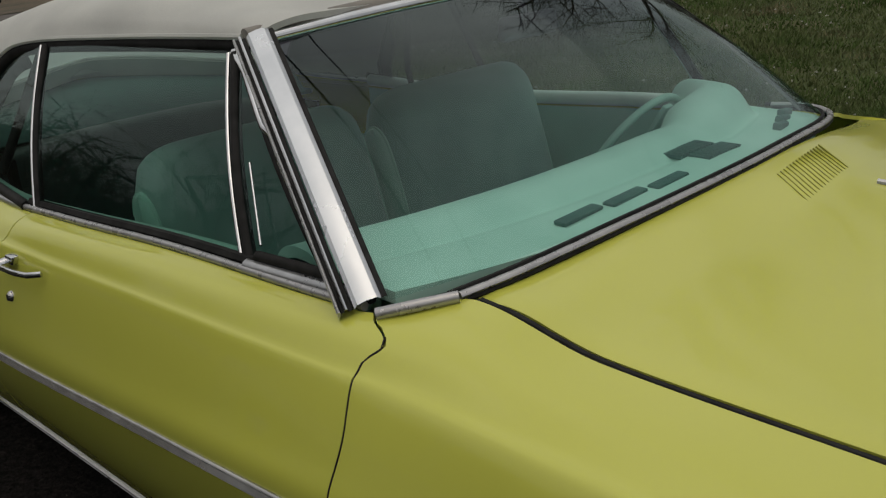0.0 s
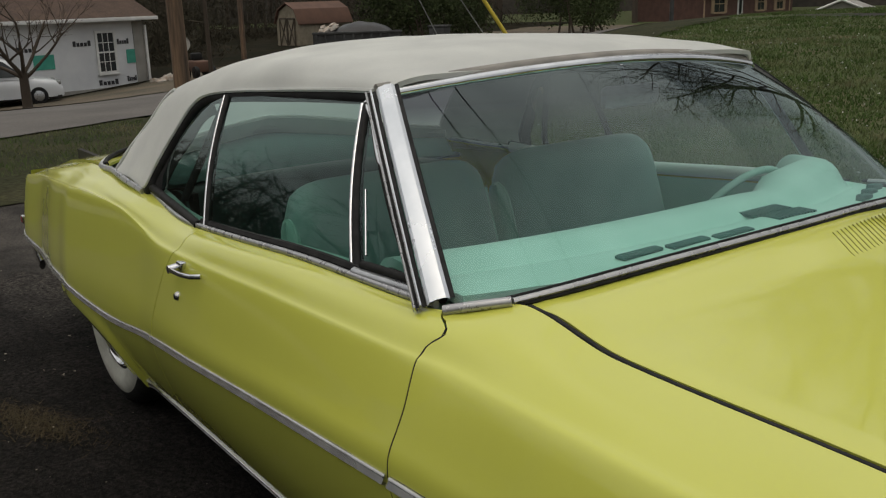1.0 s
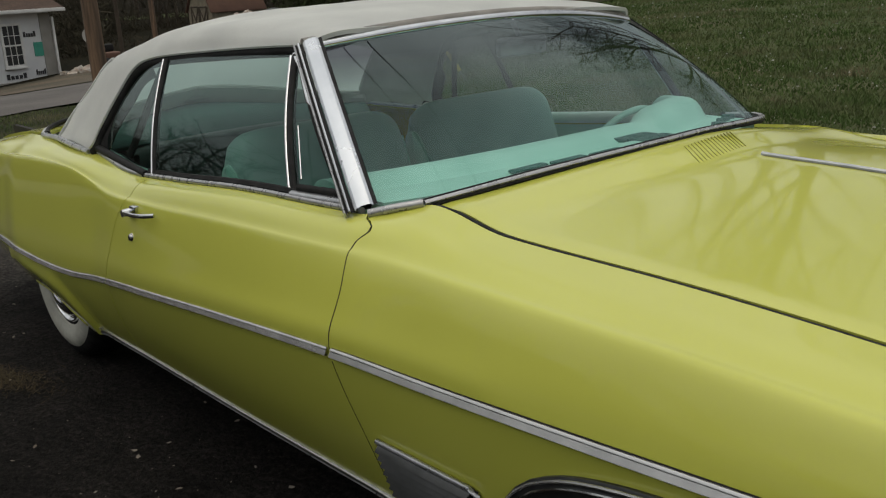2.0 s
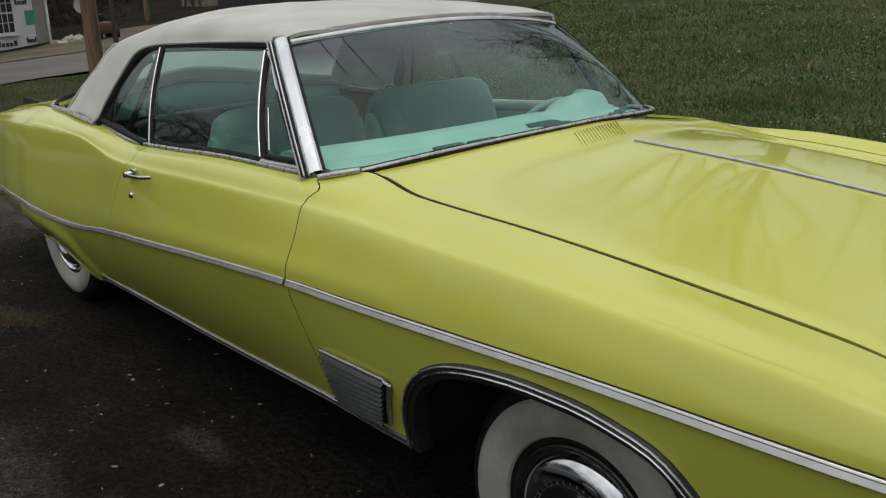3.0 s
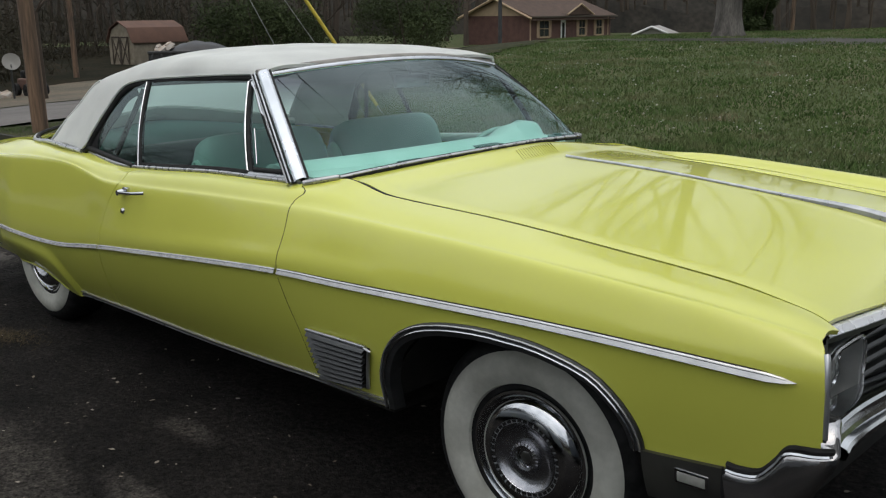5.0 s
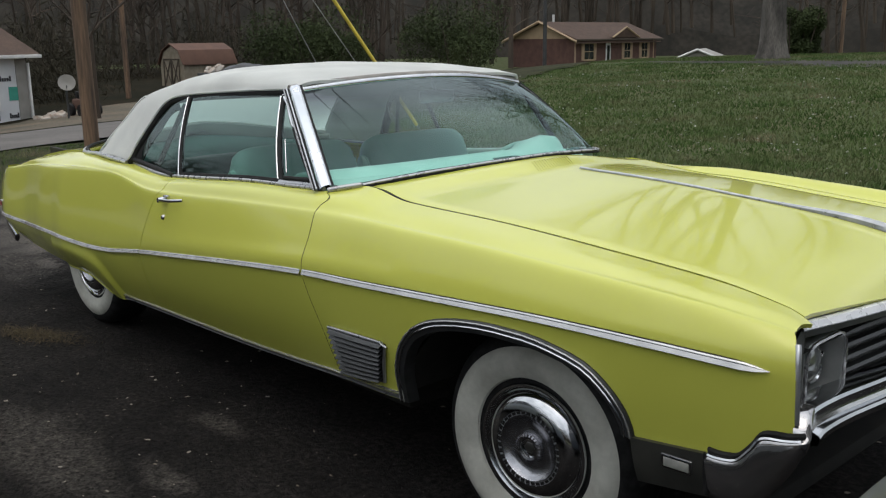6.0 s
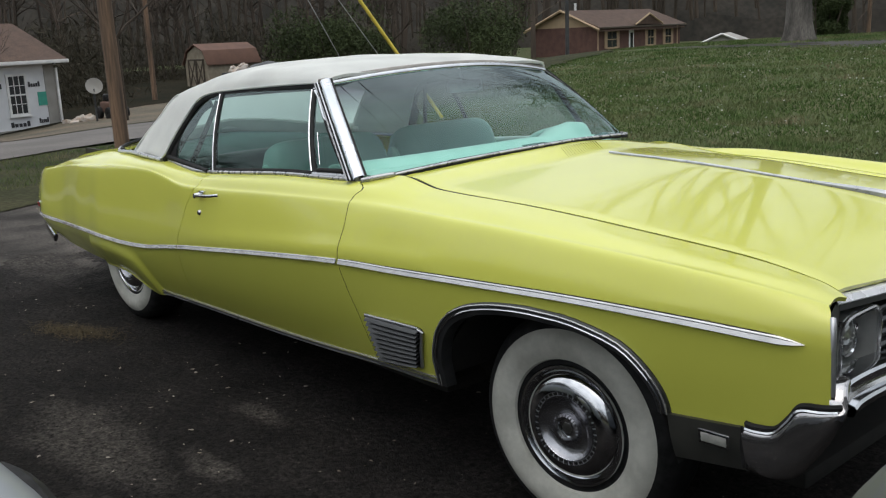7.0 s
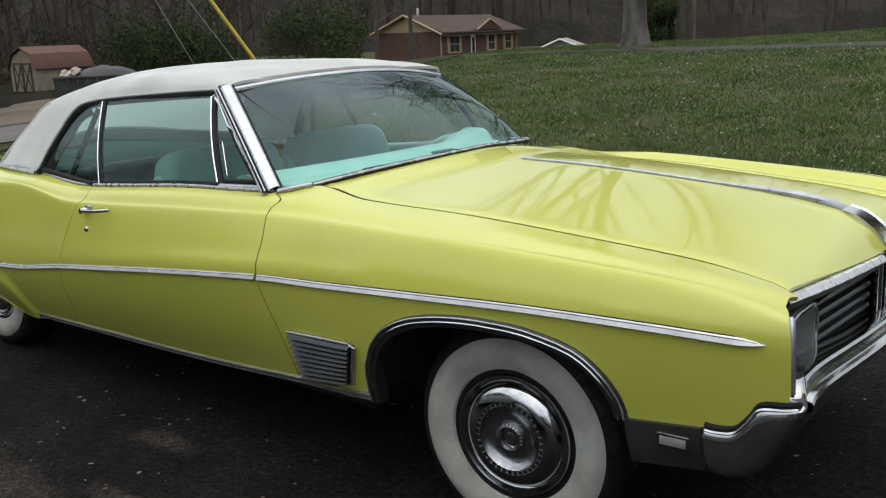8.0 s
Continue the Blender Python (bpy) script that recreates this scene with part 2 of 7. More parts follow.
# the mint vinyl again, with the rear cabin's shade put into its colour
M_REARSEAT = material("shaded_mint_vinyl", (0.07, 0.115, 0.105), 0.5, second=(0.05, 0.085, 0.078), scale=8, bump=0.15, bump_scale=250)
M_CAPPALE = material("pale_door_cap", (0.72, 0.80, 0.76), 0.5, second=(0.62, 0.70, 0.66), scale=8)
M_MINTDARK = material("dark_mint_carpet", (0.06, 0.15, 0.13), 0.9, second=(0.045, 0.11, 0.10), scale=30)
M_GLASS = glass("tinted_glass", (0.48, 0.61, 0.58), 0.85, base=0.03)
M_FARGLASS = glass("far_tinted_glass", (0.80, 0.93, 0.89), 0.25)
M_REARVINYL = glass("milky_rear_vinyl", (0.62, 0.72, 0.69), 0.9, base=0.06)
rear_nt = M_REARVINYL.node_tree
rear_milk, rear_mix = rear_nt.nodes.new("ShaderNodeBsdfTranslucent"), rear_nt.nodes.new("ShaderNodeMixShader")
rear_milk.inputs["Color"].default_value = (0.80, 0.88, 0.85, 1)
rear_mix.inputs[0].default_value = 0.55
rear_out = rear_nt.nodes["Material Output"].inputs["Surface"]
rear_nt.links.new(rear_out.links[0].from_socket, rear_mix.inputs[1])
rear_nt.links.new(rear_milk.outputs[0], rear_mix.inputs[2])
rear_nt.links.new(rear_mix.outputs[0], rear_out)
M_SHIELD = glass("windshield_glass", (0.71, 0.86, 0.83), 0.82, band=(1.19, 1.285, (0.10, 0.085, 0.12)), base=0.035)


def asphalt():
    """Dark crumbling asphalt: mottled, gritty, with pale worn places that fade at their edges."""
    m = bpy.data.materials.new("asphalt")
    m.use_nodes = True
    nt = m.node_tree
    N, L = nt.nodes.new, nt.links.new
    b = nt.nodes["Principled BSDF"]
    b.inputs["Roughness"].default_value, b.inputs["Specular IOR Level"].default_value = 0.9, 0.12
    co = N("ShaderNodeTexCoord").outputs["Object"]

    def noise_of(scale, detail, rough=0.6):
        n = N("ShaderNodeTexNoise")
        n.inputs["Scale"].default_value, n.inputs["Detail"].default_value, n.inputs["Roughness"].default_value = scale, detail, rough
        L(co, n.inputs["Vector"])
        return n.outputs["Fac"]

    def math_of(op, a, c):
        n = N("ShaderNodeMath")
        n.operation = op
        for k, q in enumerate((a, c)):
            if isinstance(q, (int, float)):
                n.inputs[k].default_value = q
            else:
                L(q, n.inputs[k])
        return n.outputs[0]

    def ramp_of(fac, p0, c0, p1, c1):
        r = N("ShaderNodeValToRGB")
        r.color_ramp.elements[0].position, r.color_ramp.elements[0].color = p0, (*c0, 1)
        r.color_ramp.elements[1].position, r.color_ramp.elements[1].color = p1, (*c1, 1)
        L(fac, r.inputs[0])
        return r.outputs[0]

    def mix_of(kind, fac, a, c):
        n = N("ShaderNodeMixRGB")
        n.blend_type = kind
        for k, q in enumerate((fac, a, c)):
            if isinstance(q, (int, float)):
                n.inputs[k].default_value = q
            else:
                L(q, n.inputs[k])
        return n.outputs[0]
    edge = math_of("MULTIPLY", math_of("SUBTRACT", noise_of(4.5, 8, 0.65), 0.5), 2.6)
    worn = None
    for cx, cy, rx, ry in ((-1.80, -1.64, .46, .17), (-1.50, -1.05, .15, .06), (-1.21, -1.43, .2, .07), (-2.6, -1.9, .25, .12), (-1.0, -1.9, .35, .13), (-5.6, -0.6, 1.2, .35), (-6.7, -0.2, 1.5, .55), (-8.1, .5, 1.3, .5), (-7.6, -1.0, 1.0, .35), (-4.9, -1.45, .4, .14),
                           (-7.4, 0.6, .6, .4), (-3.9, -2.2, .6, .25)):
        mp = N("ShaderNodeMapping")
        mp.vector_type = "TEXTURE"
        mp.inputs["Location"].default_value, mp.inputs["Scale"].default_value = (cx, cy, 0), (rx, ry, 1)
        L(co, mp.inputs[0])
        ln = N("ShaderNodeVectorMath")
        ln.operation = "LENGTH"
        L(mp.outputs[0], ln.inputs[0])
        mr = N("ShaderNodeMapRange")
        mr.interpolation_type = "SMOOTHSTEP"
        mr.inputs["From Min"].default_value, mr.inputs["From Max"].default_value = 1.35, 0.65
        L(math_of("ADD", ln.outputs["Value"], edge), mr.inputs["Value"])
        worn = mr.outputs[0] if worn is None else math_of("MAXIMUM", worn, mr.outputs[0])
    grit = N("ShaderNodeTexVoronoi")
    grit.inputs["Scale"].default_value = 120
    L(co, grit.inputs["Vector"])
    base = ramp_of(noise_of(2.6, 10, 0.75), 0.36, (0.0090, 0.0080, 0.0076), 0.68, (0.0275, 0.0245, 0.0228))
    pale = ramp_of(noise_of(9.0, 6), 0.3, (0.028, 0.0255, 0.0235), 0.7, (0.078, 0.071, 0.064))
    col = mix_of("MIX", worn, base, pale)
    fine = noise_of(42, 6, 0.8)
    col = mix_of("MULTIPLY", 1.0, col, ramp_of(fine, 0.38, (0.22, 0.22, 0.22), 0.64, (1.85, 1.82, 1.78)))
    col = mix_of("MULTIPLY", 0.8, col, ramp_of(grit.outputs["Color"], 0.05, (0.5, 0.5, 0.5), 0.95, (1.6, 1.6, 1.6)))
    L(col, b.inputs["Base Color"])
    hgt = math_of("ADD", math_of("MULTIPLY", grit.outputs["Distance"], -0.2), math_of("ADD", noise_of(28, 5, 0.7), fine))
    bp = N("ShaderNodeBump")
    bp.inputs["Strength"].default_value, bp.inputs["Distance"].default_value = 1.0, 0.02
    L(hgt, bp.inputs["Height"])
    L(bp.outputs[0], b.inputs["Normal"])
    return m


M_ASPHALT = asphalt()
M_ROAD = material("grey_road", (0.115, 0.104, 0.095), 0.9, second=(0.08, 0.072, 0.065), scale=0.6, grain=0.3, grain_scale=30, bump=0.3, bump_scale=60)
M_GRASS = material("lawn_soil", (0.056, 0.084, 0.030), 0.95, spec=0.1, second=(0.090, 0.088, 0.046), scale=0.9, grain=0.5, grain_scale=14, bump=0.8, bump_scale=20)
M_VERGE = material("dry_verge", (0.125, 0.095, 0.062), 0.95, second=(0.065, 0.056, 0.034), scale=0.5, grain=0.6, grain_scale=9, bump=0.6, bump_scale=20)
M_DIRT = material("brown_dirt", (0.044, 0.038, 0.032), 0.95, second=(0.026, 0.023, 0.02), scale=1.0, grain=0.5, grain_scale=12, bump=0.7, bump_scale=15)
M_WORN = material("worn_asphalt", (0.088, 0.078, 0.068), 0.9, spec=0.2, second=(0.024, 0.021, 0.018), scale=2.2, grain=0.8, grain_scale=60, bump=0.7, bump_scale=80)
M_POLE = material("weathered_pole", (0.205, 0.128, 0.078), 0.85, second=(0.06, 0.042, 0.03), scale=7, grain=0.6, grain_scale=40, bump=0.6, bump_scale=30, stretch=(1, 1, 0.08))
M_BARK = material("grey_bark", (0.135, 0.122, 0.108), 0.9, second=(0.05, 0.045, 0.04), scale=4, grain=0.6, grain_scale=30, bump=1.0, bump_scale=14, stretch=(1, 1, 0.25))
M_TWIG = material("far_bark", (0.074, 0.056, 0.042), 0.95, second=(0.038, 0.029, 0.021), scale=0.3)
M_WOODS = material("woods_floor", (0.036, 0.031, 0.024), 1.0, second=(0.019, 0.017, 0.013), scale=0.25, grain=0.7, grain_scale=1.5, bump=0.8, bump_scale=1.0)
M_YELLOW = material("yellow_guard", (0.62, 0.48, 0.06), 0.5, second=(0.52, 0.40, 0.05), scale=4)
M_CABLE = material("steel_cable", (0.30, 0.30, 0.30), 0.5, 0.5, second=(0.2, 0.2, 0.2), scale=3)
M_WIRE = material("black_wire", (0.02, 0.02, 0.02), 0.6)
M_SHINGLE = material("brown_shingle", (0.085, 0.052, 0.036), 0.95, second=(0.06, 0.036, 0.026), scale=2, grain=0.5, grain_scale=14, bump=0.5, bump_scale=12)
M_WRAP = material("white_house_wrap", (0.62, 0.63, 0.64), 0.6, second=(0.54, 0.55, 0.57), scale=1.2, bump=0.2, bump_scale=4)
M_TEAL = material("teal_sheathing", (0.05, 0.30, 0.22), 0.7, second=(0.04, 0.25, 0.19), scale=4)
M_INK = material("dark_print", (0.03, 0.03, 0.035), 0.7)
M_WHITE = material("white_paint", (0.66, 0.66, 0.65), 0.6, second=(0.56, 0.56, 0.55), scale=3)
M_SIDING = material("tan_siding", (0.36, 0.265, 0.165), 0.8, second=(0.31, 0.23, 0.145), scale=2)
M_GREYSIDE = material("grey_siding", (0.26, 0.25, 0.23), 0.8, second=(0.22, 0.21, 0.19), scale=2)
M_BRICK = material("red_brick", (0.115, 0.060, 0.046), 0.9, second=(0.082, 0.042, 0.034), scale=2, grain=0.4, grain_scale=18)
M_SHUTTER = material("tan_shutter", (0.38, 0.265, 0.175), 0.7)
M_PANE = material("dark_pane", (0.02, 0.022, 0.025), 0.08, second=(0.035, 0.038, 0.04), scale=1)
M_SHEDWOOD = material("cream_shed_wood", (0.24, 0.205, 0.15), 0.85, second=(0.17, 0.145, 0.105), scale=3)
M_SHEDTRIM = material("dark_shed_trim", (0.07, 0.055, 0.04), 0.85)
M_SHEDROOF = material("rust_roof", (0.115, 0.060, 0.040), 0.85, second=(0.088, 0.046, 0.032), scale=1.5)
M_GREYSTEEL = material("grey_steel", (0.06, 0.062, 0.062), 0.6, 0.3, second=(0.035, 0.036, 0.036), scale=2)
M_TARP = material("black_tarp", (0.02, 0.021, 0.024), 0.5, bump=0.6, bump_scale=3)
M_CARTON = material("pale_scrap", (0.45, 0.42, 0.38), 0.8, second=(0.35, 0.28, 0.22), scale=3)
M_VANWHITE = material("white_van_paint", (0.58, 0.60, 0.62), 0.3, coat=0.6, second=(0.54, 0.56, 0.58), scale=2)
M_SILVER = material("silver_car_paint", (0.20, 0.215, 0.23), 0.5, 0.2, coat=0.25, second=(0.18, 0.195, 0.21), scale=2)
M_SLATE = material("slate_car_paint", (0.045, 0.052, 0.062), 0.55, 0.1, coat=0.15, second=(0.038, 0.045, 0.054), scale=2)
M_LEAF = material("dead_leaf", (0.20, 0.165, 0.12), 0.8, second=(0.34, 0.31, 0.26), scale=3)
M_PETAL = material("white_petal", (0.55, 0.55, 0.50), 0.8)


def island_material(name, colors, rough=0.9, scale=0.25, patch=1.4, vary=0.36, detail=2.0):
    """Colours that differ from piece to piece and in broad patches."""
    m = bpy.data.materials.new(name)
    m.use_nodes = True
    nt = m.node_tree
    b = nt.nodes["Principled BSDF"]
    b.inputs["Roughness"].default_value = rough
    b.inputs["Specular IOR Level"].default_value = 0.15
    g = nt.nodes.new("ShaderNodeNewGeometry")
    n = nt.nodes.new("ShaderNodeTexNoise")
    n.inputs["Scale"].default_value, n.inputs["Detail"].default_value = scale, detail
    co = nt.nodes.new("ShaderNodeTexCoord")
    nt.links.new(co.outputs["Object"], n.inputs["Vector"])
    mix = nt.nodes.new("ShaderNodeMath")
    mix.operation = "MULTIPLY_ADD"
    mix.inputs[1].default_value = vary
    nt.links.new(g.outputs["Random Per Island"], mix.inputs[0])
    sc = nt.nodes.new("ShaderNodeMath")
    sc.operation = "MULTIPLY_ADD"
    sc.inputs[1].default_value, sc.inputs[2].default_value = patch, 0.43 - 0.5 * patch - 0.5 * vary
    nt.links.new(n.outputs["Fac"], sc.inputs[0])
    nt.links.new(sc.outputs[0], mix.inputs[2])
    ramp = nt.nodes.new("ShaderNodeValToRGB")
    ramp.color_ramp.elements[0].color = (*colors[0], 1)
    ramp.color_ramp.elements[1].color = (*colors[-1], 1)
    for i, c in enumerate(colors[1:-1]):
        ramp.color_ramp.elements.new((i + 1) / (len(colors) - 1)).color = (*c, 1)
    nt.links.new(mix.outputs[0], ramp.inputs[0])
    nt.links.new(ramp.outputs[0], b.inputs["Base Color"])
    return m


M_BLADE = island_material("grass_blades", [(0.046, 0.084, 0.020), (0.074, 0.116, 0.034), (0.118, 0.132, 0.060), (0.215, 0.18, 0.115)], scale=0.9, patch=2.1, vary=0.26, detail=5.0)
M_FOLIAGE = island_material("bush_leaves", [(0.026, 0.036, 0.015), (0.042, 0.056, 0.022), (0.066, 0.082, 0.033)])
M_GRIT = island_material("loose_grit", [(0.008, 0.008, 0.0075), (0.016, 0.015, 0.014), (0.030, 0.028, 0.026), (0.065, 0.060, 0.054)])
M_THICKET = island_material("winter_thicket", [(0.026, 0.024, 0.015), (0.033, 0.030, 0.019), (0.040, 0.033, 0.023), (0.050, 0.040, 0.029)])
M_LEAFFLOOR = material("woodland_litter", (0.024, 0.020, 0.012), 1.0, spec=0.05, second=(0.012, 0.012, 0.007), scale=0.5, grain=0.8, grain_scale=6, bump=0.8, bump_scale=5)
M_ROUGH = material("rough_verge", (0.048, 0.046, 0.022), 0.95, spec=0.1, second=(0.026, 0.030, 0.012), scale=1.2, grain=0.8, grain_scale=18, bump=0.8, bump_scale=20)
M_STRAW = island_material("dry_straw", [(0.025, 0.02, 0.012), (0.095, 0.075, 0.045), (0.045, 0.042, 0.02)])


# ---- ground ----
RISE = curve_of([-180, 20, 60, 95, 112, 118, 124, 130, 138, 150, 300], [0, 0, 0.8, 1.65, 1.66, 1.60, 1.50, 1.28, 0.75, 0, 0])
LOW = curve_of([-90, 20, 80, 95, 115, 128, 140, 150, 160, 170, 185, 220, 270], [0, 0, -0.2, -0.6, -1.0, -1.0, -1.1, -1.2, -1.5, -2.05, -2.3, -1.2, 0])


def ground_z(x, y):
    """Height of the ground: level round the car, a low rise in the lawn, falling away past the road."""
    dx, dy = x + 1.5, y
    d = math.hypot(dx, dy)
    a = math.degrees(math.atan2(dy, dx))
    if a < -90:
        a += 360
    return RISE(a) * ss((d - 6) / 26) * (1 - ss((d - 32) / 14)) + LOW(a) * ss((d - 9) / 30)


def sheet(name, inside, material_, lift, x0, x1, y0, y1, step, label, category, group=""):
    nx, ny = max(2, int((x1 - x0) / step)), max(2, int((y1 - y0) / step))
    verts, faces, index = [], [], {}

    def vert(i, j):
        if (i, j) not in index:
            x, y = lerp(x0, x1, i / nx), lerp(y0, y1, j / ny)
            index[i, j] = len(verts)
            verts.append((x, y, ground_z(x, y) + lift))
        return index[i, j]
    for i in range(nx):
        for j in range(ny):
            if inside(lerp(x0, x1, (i + 0.5) / nx), lerp(y0, y1, (j + 0.5) / ny)):
                faces.append((vert(i, j), vert(i + 1, j), vert(i + 1, j + 1), vert(i, j + 1)))
    ob = part(name, mesh_of(verts, faces), material_)
    return tagged(ob, label, category, group, "structure")


def build_ground():
    rings = [0.0] + [1.5 * 1.17**k for k in range(44)]
    n = 96
    verts, faces = [(-1.5, 0, -0.02)], []
    for r in rings[1:]:
        for k in range(n):
            a = 2 * math.pi * k / n
            x, y = -1.5 + r * math.cos(a), r * math.sin(a)
            verts.append((x, y, ground_z(x, y) - 0.02))
    for k in range(n):
        faces.append((0, 1 + k, 1 + (k + 1) % n))
    for i in range(len(rings) - 2):
        for k in range(n):
            a, b = 1 + i * n + k, 1 + i * n + (k + 1) % n
            faces.append((a, a + n, b + n, b))
    tagged(part("ground", mesh_of(verts, faces), M_GRASS), "patchy early spring lawn with dry tufts", "lawn", kind="structure")


build_ground()
# unseen asphalt is added out to y -21 to darken the quarter panel's reflection
sheet("driveway", lambda x, y: y < 1.5 + 0.12 * math.sin(x * 1.7) + 0.05 * math.sin(x * 7) and x > -8.8 + 0.3 * math.sin(y * 2.3) + 0.1 * math.sin(y * 9) and x < 7, M_ASPHALT, 0.0, -11, 7, -21, 3, 0.12,
      "dark crumbling asphalt driveway with worn patches", "driveway")
sheet("gravel_apron", lambda x, y: x < -5.3 - 0.9 * y * 0.3 + 1.1 * noise.noise(Vector((x * 0.9, y * 0.9, 3.0))) + 1.1 * noise.noise(Vector((x * 3.1, y * 3.1, 8.0))) + 0.9 * noise.noise(Vector((x * 9.0, y * 9.0, 5.0))) and x > -9.0 + 0.4 * noise.noise(Vector((x, y * 2, 1.0)))
      and -2.6 < y < 1.5, M_WORN, 0.002, -9.6, -4, -3, 1.6, 0.035, "pale broken gravel and worn asphalt at the street end of the drive", "gravel")
# ---- the car ----
car = empty("convertible_car", -1.6, 0, 0)
tagged(car, "long yellow vintage convertible with a white soft top up", "car")


def cpart(name, data, mat_, parent=None, label=""):
    ob = part(name, data, mat_, parent or car, label)
    if not parent:
        ob.matrix_parent_inverse = Matrix.Translation((1.6, 0, 0))
    return ob


XS = [-4.62, -4.35, -3.9, -3.3, -2.97, -2.63, -2.2, -1.9, -1.45, -0.95, -0.81, -0.6, -0.2, 0.2, 0.5, 0.7, 0.83]
T_Z = curve_of([-4.62, -4.4, -4.0, -3.8, -3.6, -3.4, -3.2, -3.0, -2.8, -2.6, -2.4, -2.2, -1.9, -1.45, -0.95, -0.81, -0.6, -0.2, 0.2, 0.5, 0.7, 0.83],
               [.445, .452, .465, .477, .490, .498, .504, .506, .514, .531, .560, .589, .627, .681, .735, .746, .757, .781, .800, .806, .801, .795])
M_Z = curve_of(XS, [.57, .60, .64, .68, .695, .71, .725, .74, .78, .824, .838, .846, .858, .862, .862, .855, .848])
M_Y = curve_of([-4.7, -1.1, -0.55, 0.45, 0.83], [.994, .994, .996, .996, .992])
S_Z = curve_of(XS, [.70, .745, .797, .850, .876, .886, .855, .865, .895, .924, .931, .936, .934, .924, .912, .891, .868])
S_Y = curve_of(XS, [.925, .940, .945, .955, .957, .960, .972, .965, .965, .962, .963, .965, .966, .967, .967, .964, .958])
C_Z = curve_of(XS, [.715, .765, .845, .905, .922, .923, .902, .925, .957, .978, .990, .972, .961, .945, .926, .902, .873])
C_Y = curve_of(XS, [.90, .91, .934, .880, .887, .915, .925, .925, .925, .92, .892, .882, .878, .878, .878, .882, .908])
G_Z = curve_of(XS, [.725, .775, .860, .930, .938, .937, .921, .938, .972, .994, 1.015, .986, .974, .949, .927, .899, .868])
G_Y = curve_of(XS, [.82, .815, .842, .807, .802, .832, .879, .882, .885, .887, .806, .814, .808, .80, .80, .816, .880])
BULGE = curve_of([-4.62, -4.4, -4.0, -3.8, -3.6, -3.4, -3.2, -2.8, -2.4, -2.2, -1.9, -1.5, -.85, -.4, .3, .8],
                 [-.20, -.155, -.13, -.105, -.077, -.06, -.042, -.04, -.035, -.022, -.003, .015, .038, .04, .022, .0])
LOW_X = [-4.62, -3.6, -3.2, -2.8, -2.2, -1.6, -1.0, -.5, .2, .83]
LOW_Y = curve_of(LOW_X, [.76, .805, .83, .84, .855, .87, .90, .95, .96, .93])
LOW_Z = curve_of(LOW_X, [.33, .275, .29, .24, .26, .28, .318, .365, .42, .45])
ROCKER = curve_of([-4.62, -4.45, -4.15, -3.85, -3.6, -3.4, -3.2, -3.05, -2.92, -2.84, -2.78, -2.6, -2.101, -1.578, -1.124, -0.728, -0.466, -0.441, -0.431, -0.409, -0.379,
                   -0.318, -0.215, -0.099, 0.008, 0.109, 0.202, 0.29, 0.339, 0.387, 0.401, 0.404, 0.613, 0.686, 0.717, 0.738, 0.758, 0.851],
                  [0.38, 0.33, 0.297, 0.293, 0.292, 0.292, 0.302, 0.300, 0.278, 0.248, 0.238, 0.246, 0.265, 0.285, 0.316, 0.356, 0.376, 0.379, 0.473, 0.532, 0.585,
                   0.644, 0.691, 0.714, 0.723, 0.723, 0.712, 0.690, 0.658, 0.602, 0.566, 0.543, 0.561, 0.569, 0.593, 0.628, 0.651, 0.666])


FLARE_Z = curve_of([-4.62, -3.44, -3.12, -2.93, -2.83, -2.77, -2.735, -2.71, -2.68, 0.83], [.47, .478, .488, .486, .470, .43, .35, .25, .0, .0])


def side_point(x, v, out=0.0):
    """A point of the body's side: x along the car, v from the sill up to the belt. Returns (half width, height)."""
    zt, zb, bu = T_Z(x), ROCKER(x), BULGE(x) + out
    tip = 0.045 * ((x - 0.4) / 0.43) ** 2 if x > 0.4 else 0.0

    def low(z):
        top_y = 1.0 + bu - tip
        return top_y - (top_y - LOW_Y(x) - out) * min(1.3, max(0.0, zt - z) / (zt - LOW_Z(x))) ** 1.4
    zl = lerp(zb, zt, 0.5)
    back = ss((-3.0 - x) / 0.8)
    k = 0.5 + 0.5 * back
    pts = [(low(zb), zb), (low(zl), zl), (1.0 + bu - tip, zt), (M_Y(x) + (bu if bu < 0 else bu * 0.8) - tip, M_Z(x)), (S_Y(x) + (bu * 0.8 if bu < 0 else bu * 0.65) - tip, S_Z(x)),
           tuple(lerp(a, b, lerp(0.40, 0.36, ss((x + 2.3) / 1.2))) for a, b in zip((S_Y(x) + (bu * 0.8 if bu < 0 else bu * 0.65) - tip, S_Z(x)), (C_Y(x) + bu * k - tip * 0.8, C_Z(x) + 0.004))),
           (C_Y(x) + bu * k - tip * 0.8, C_Z(x)), (G_Y(x) + (bu * (0.3 + 0.7 * back) if x < -0.9 else 0) - tip * 0.6, G_Z(x))]
    y, z = spline(pts, v)
    # flared lip over the rear wheel
    f = ss((x + 3.452) / 0.016) * max(0.0, min(1.0, (FLARE_Z(x) - z) / 0.055))
    return y + 0.021 * f + 0.008 * (1 - ss((v - 0.28) / 0.2)), z


def edge_x(table, v, guess):
    x = guess
    for _ in range(7):
        x = table(side_point(x, v)[1])
    return x


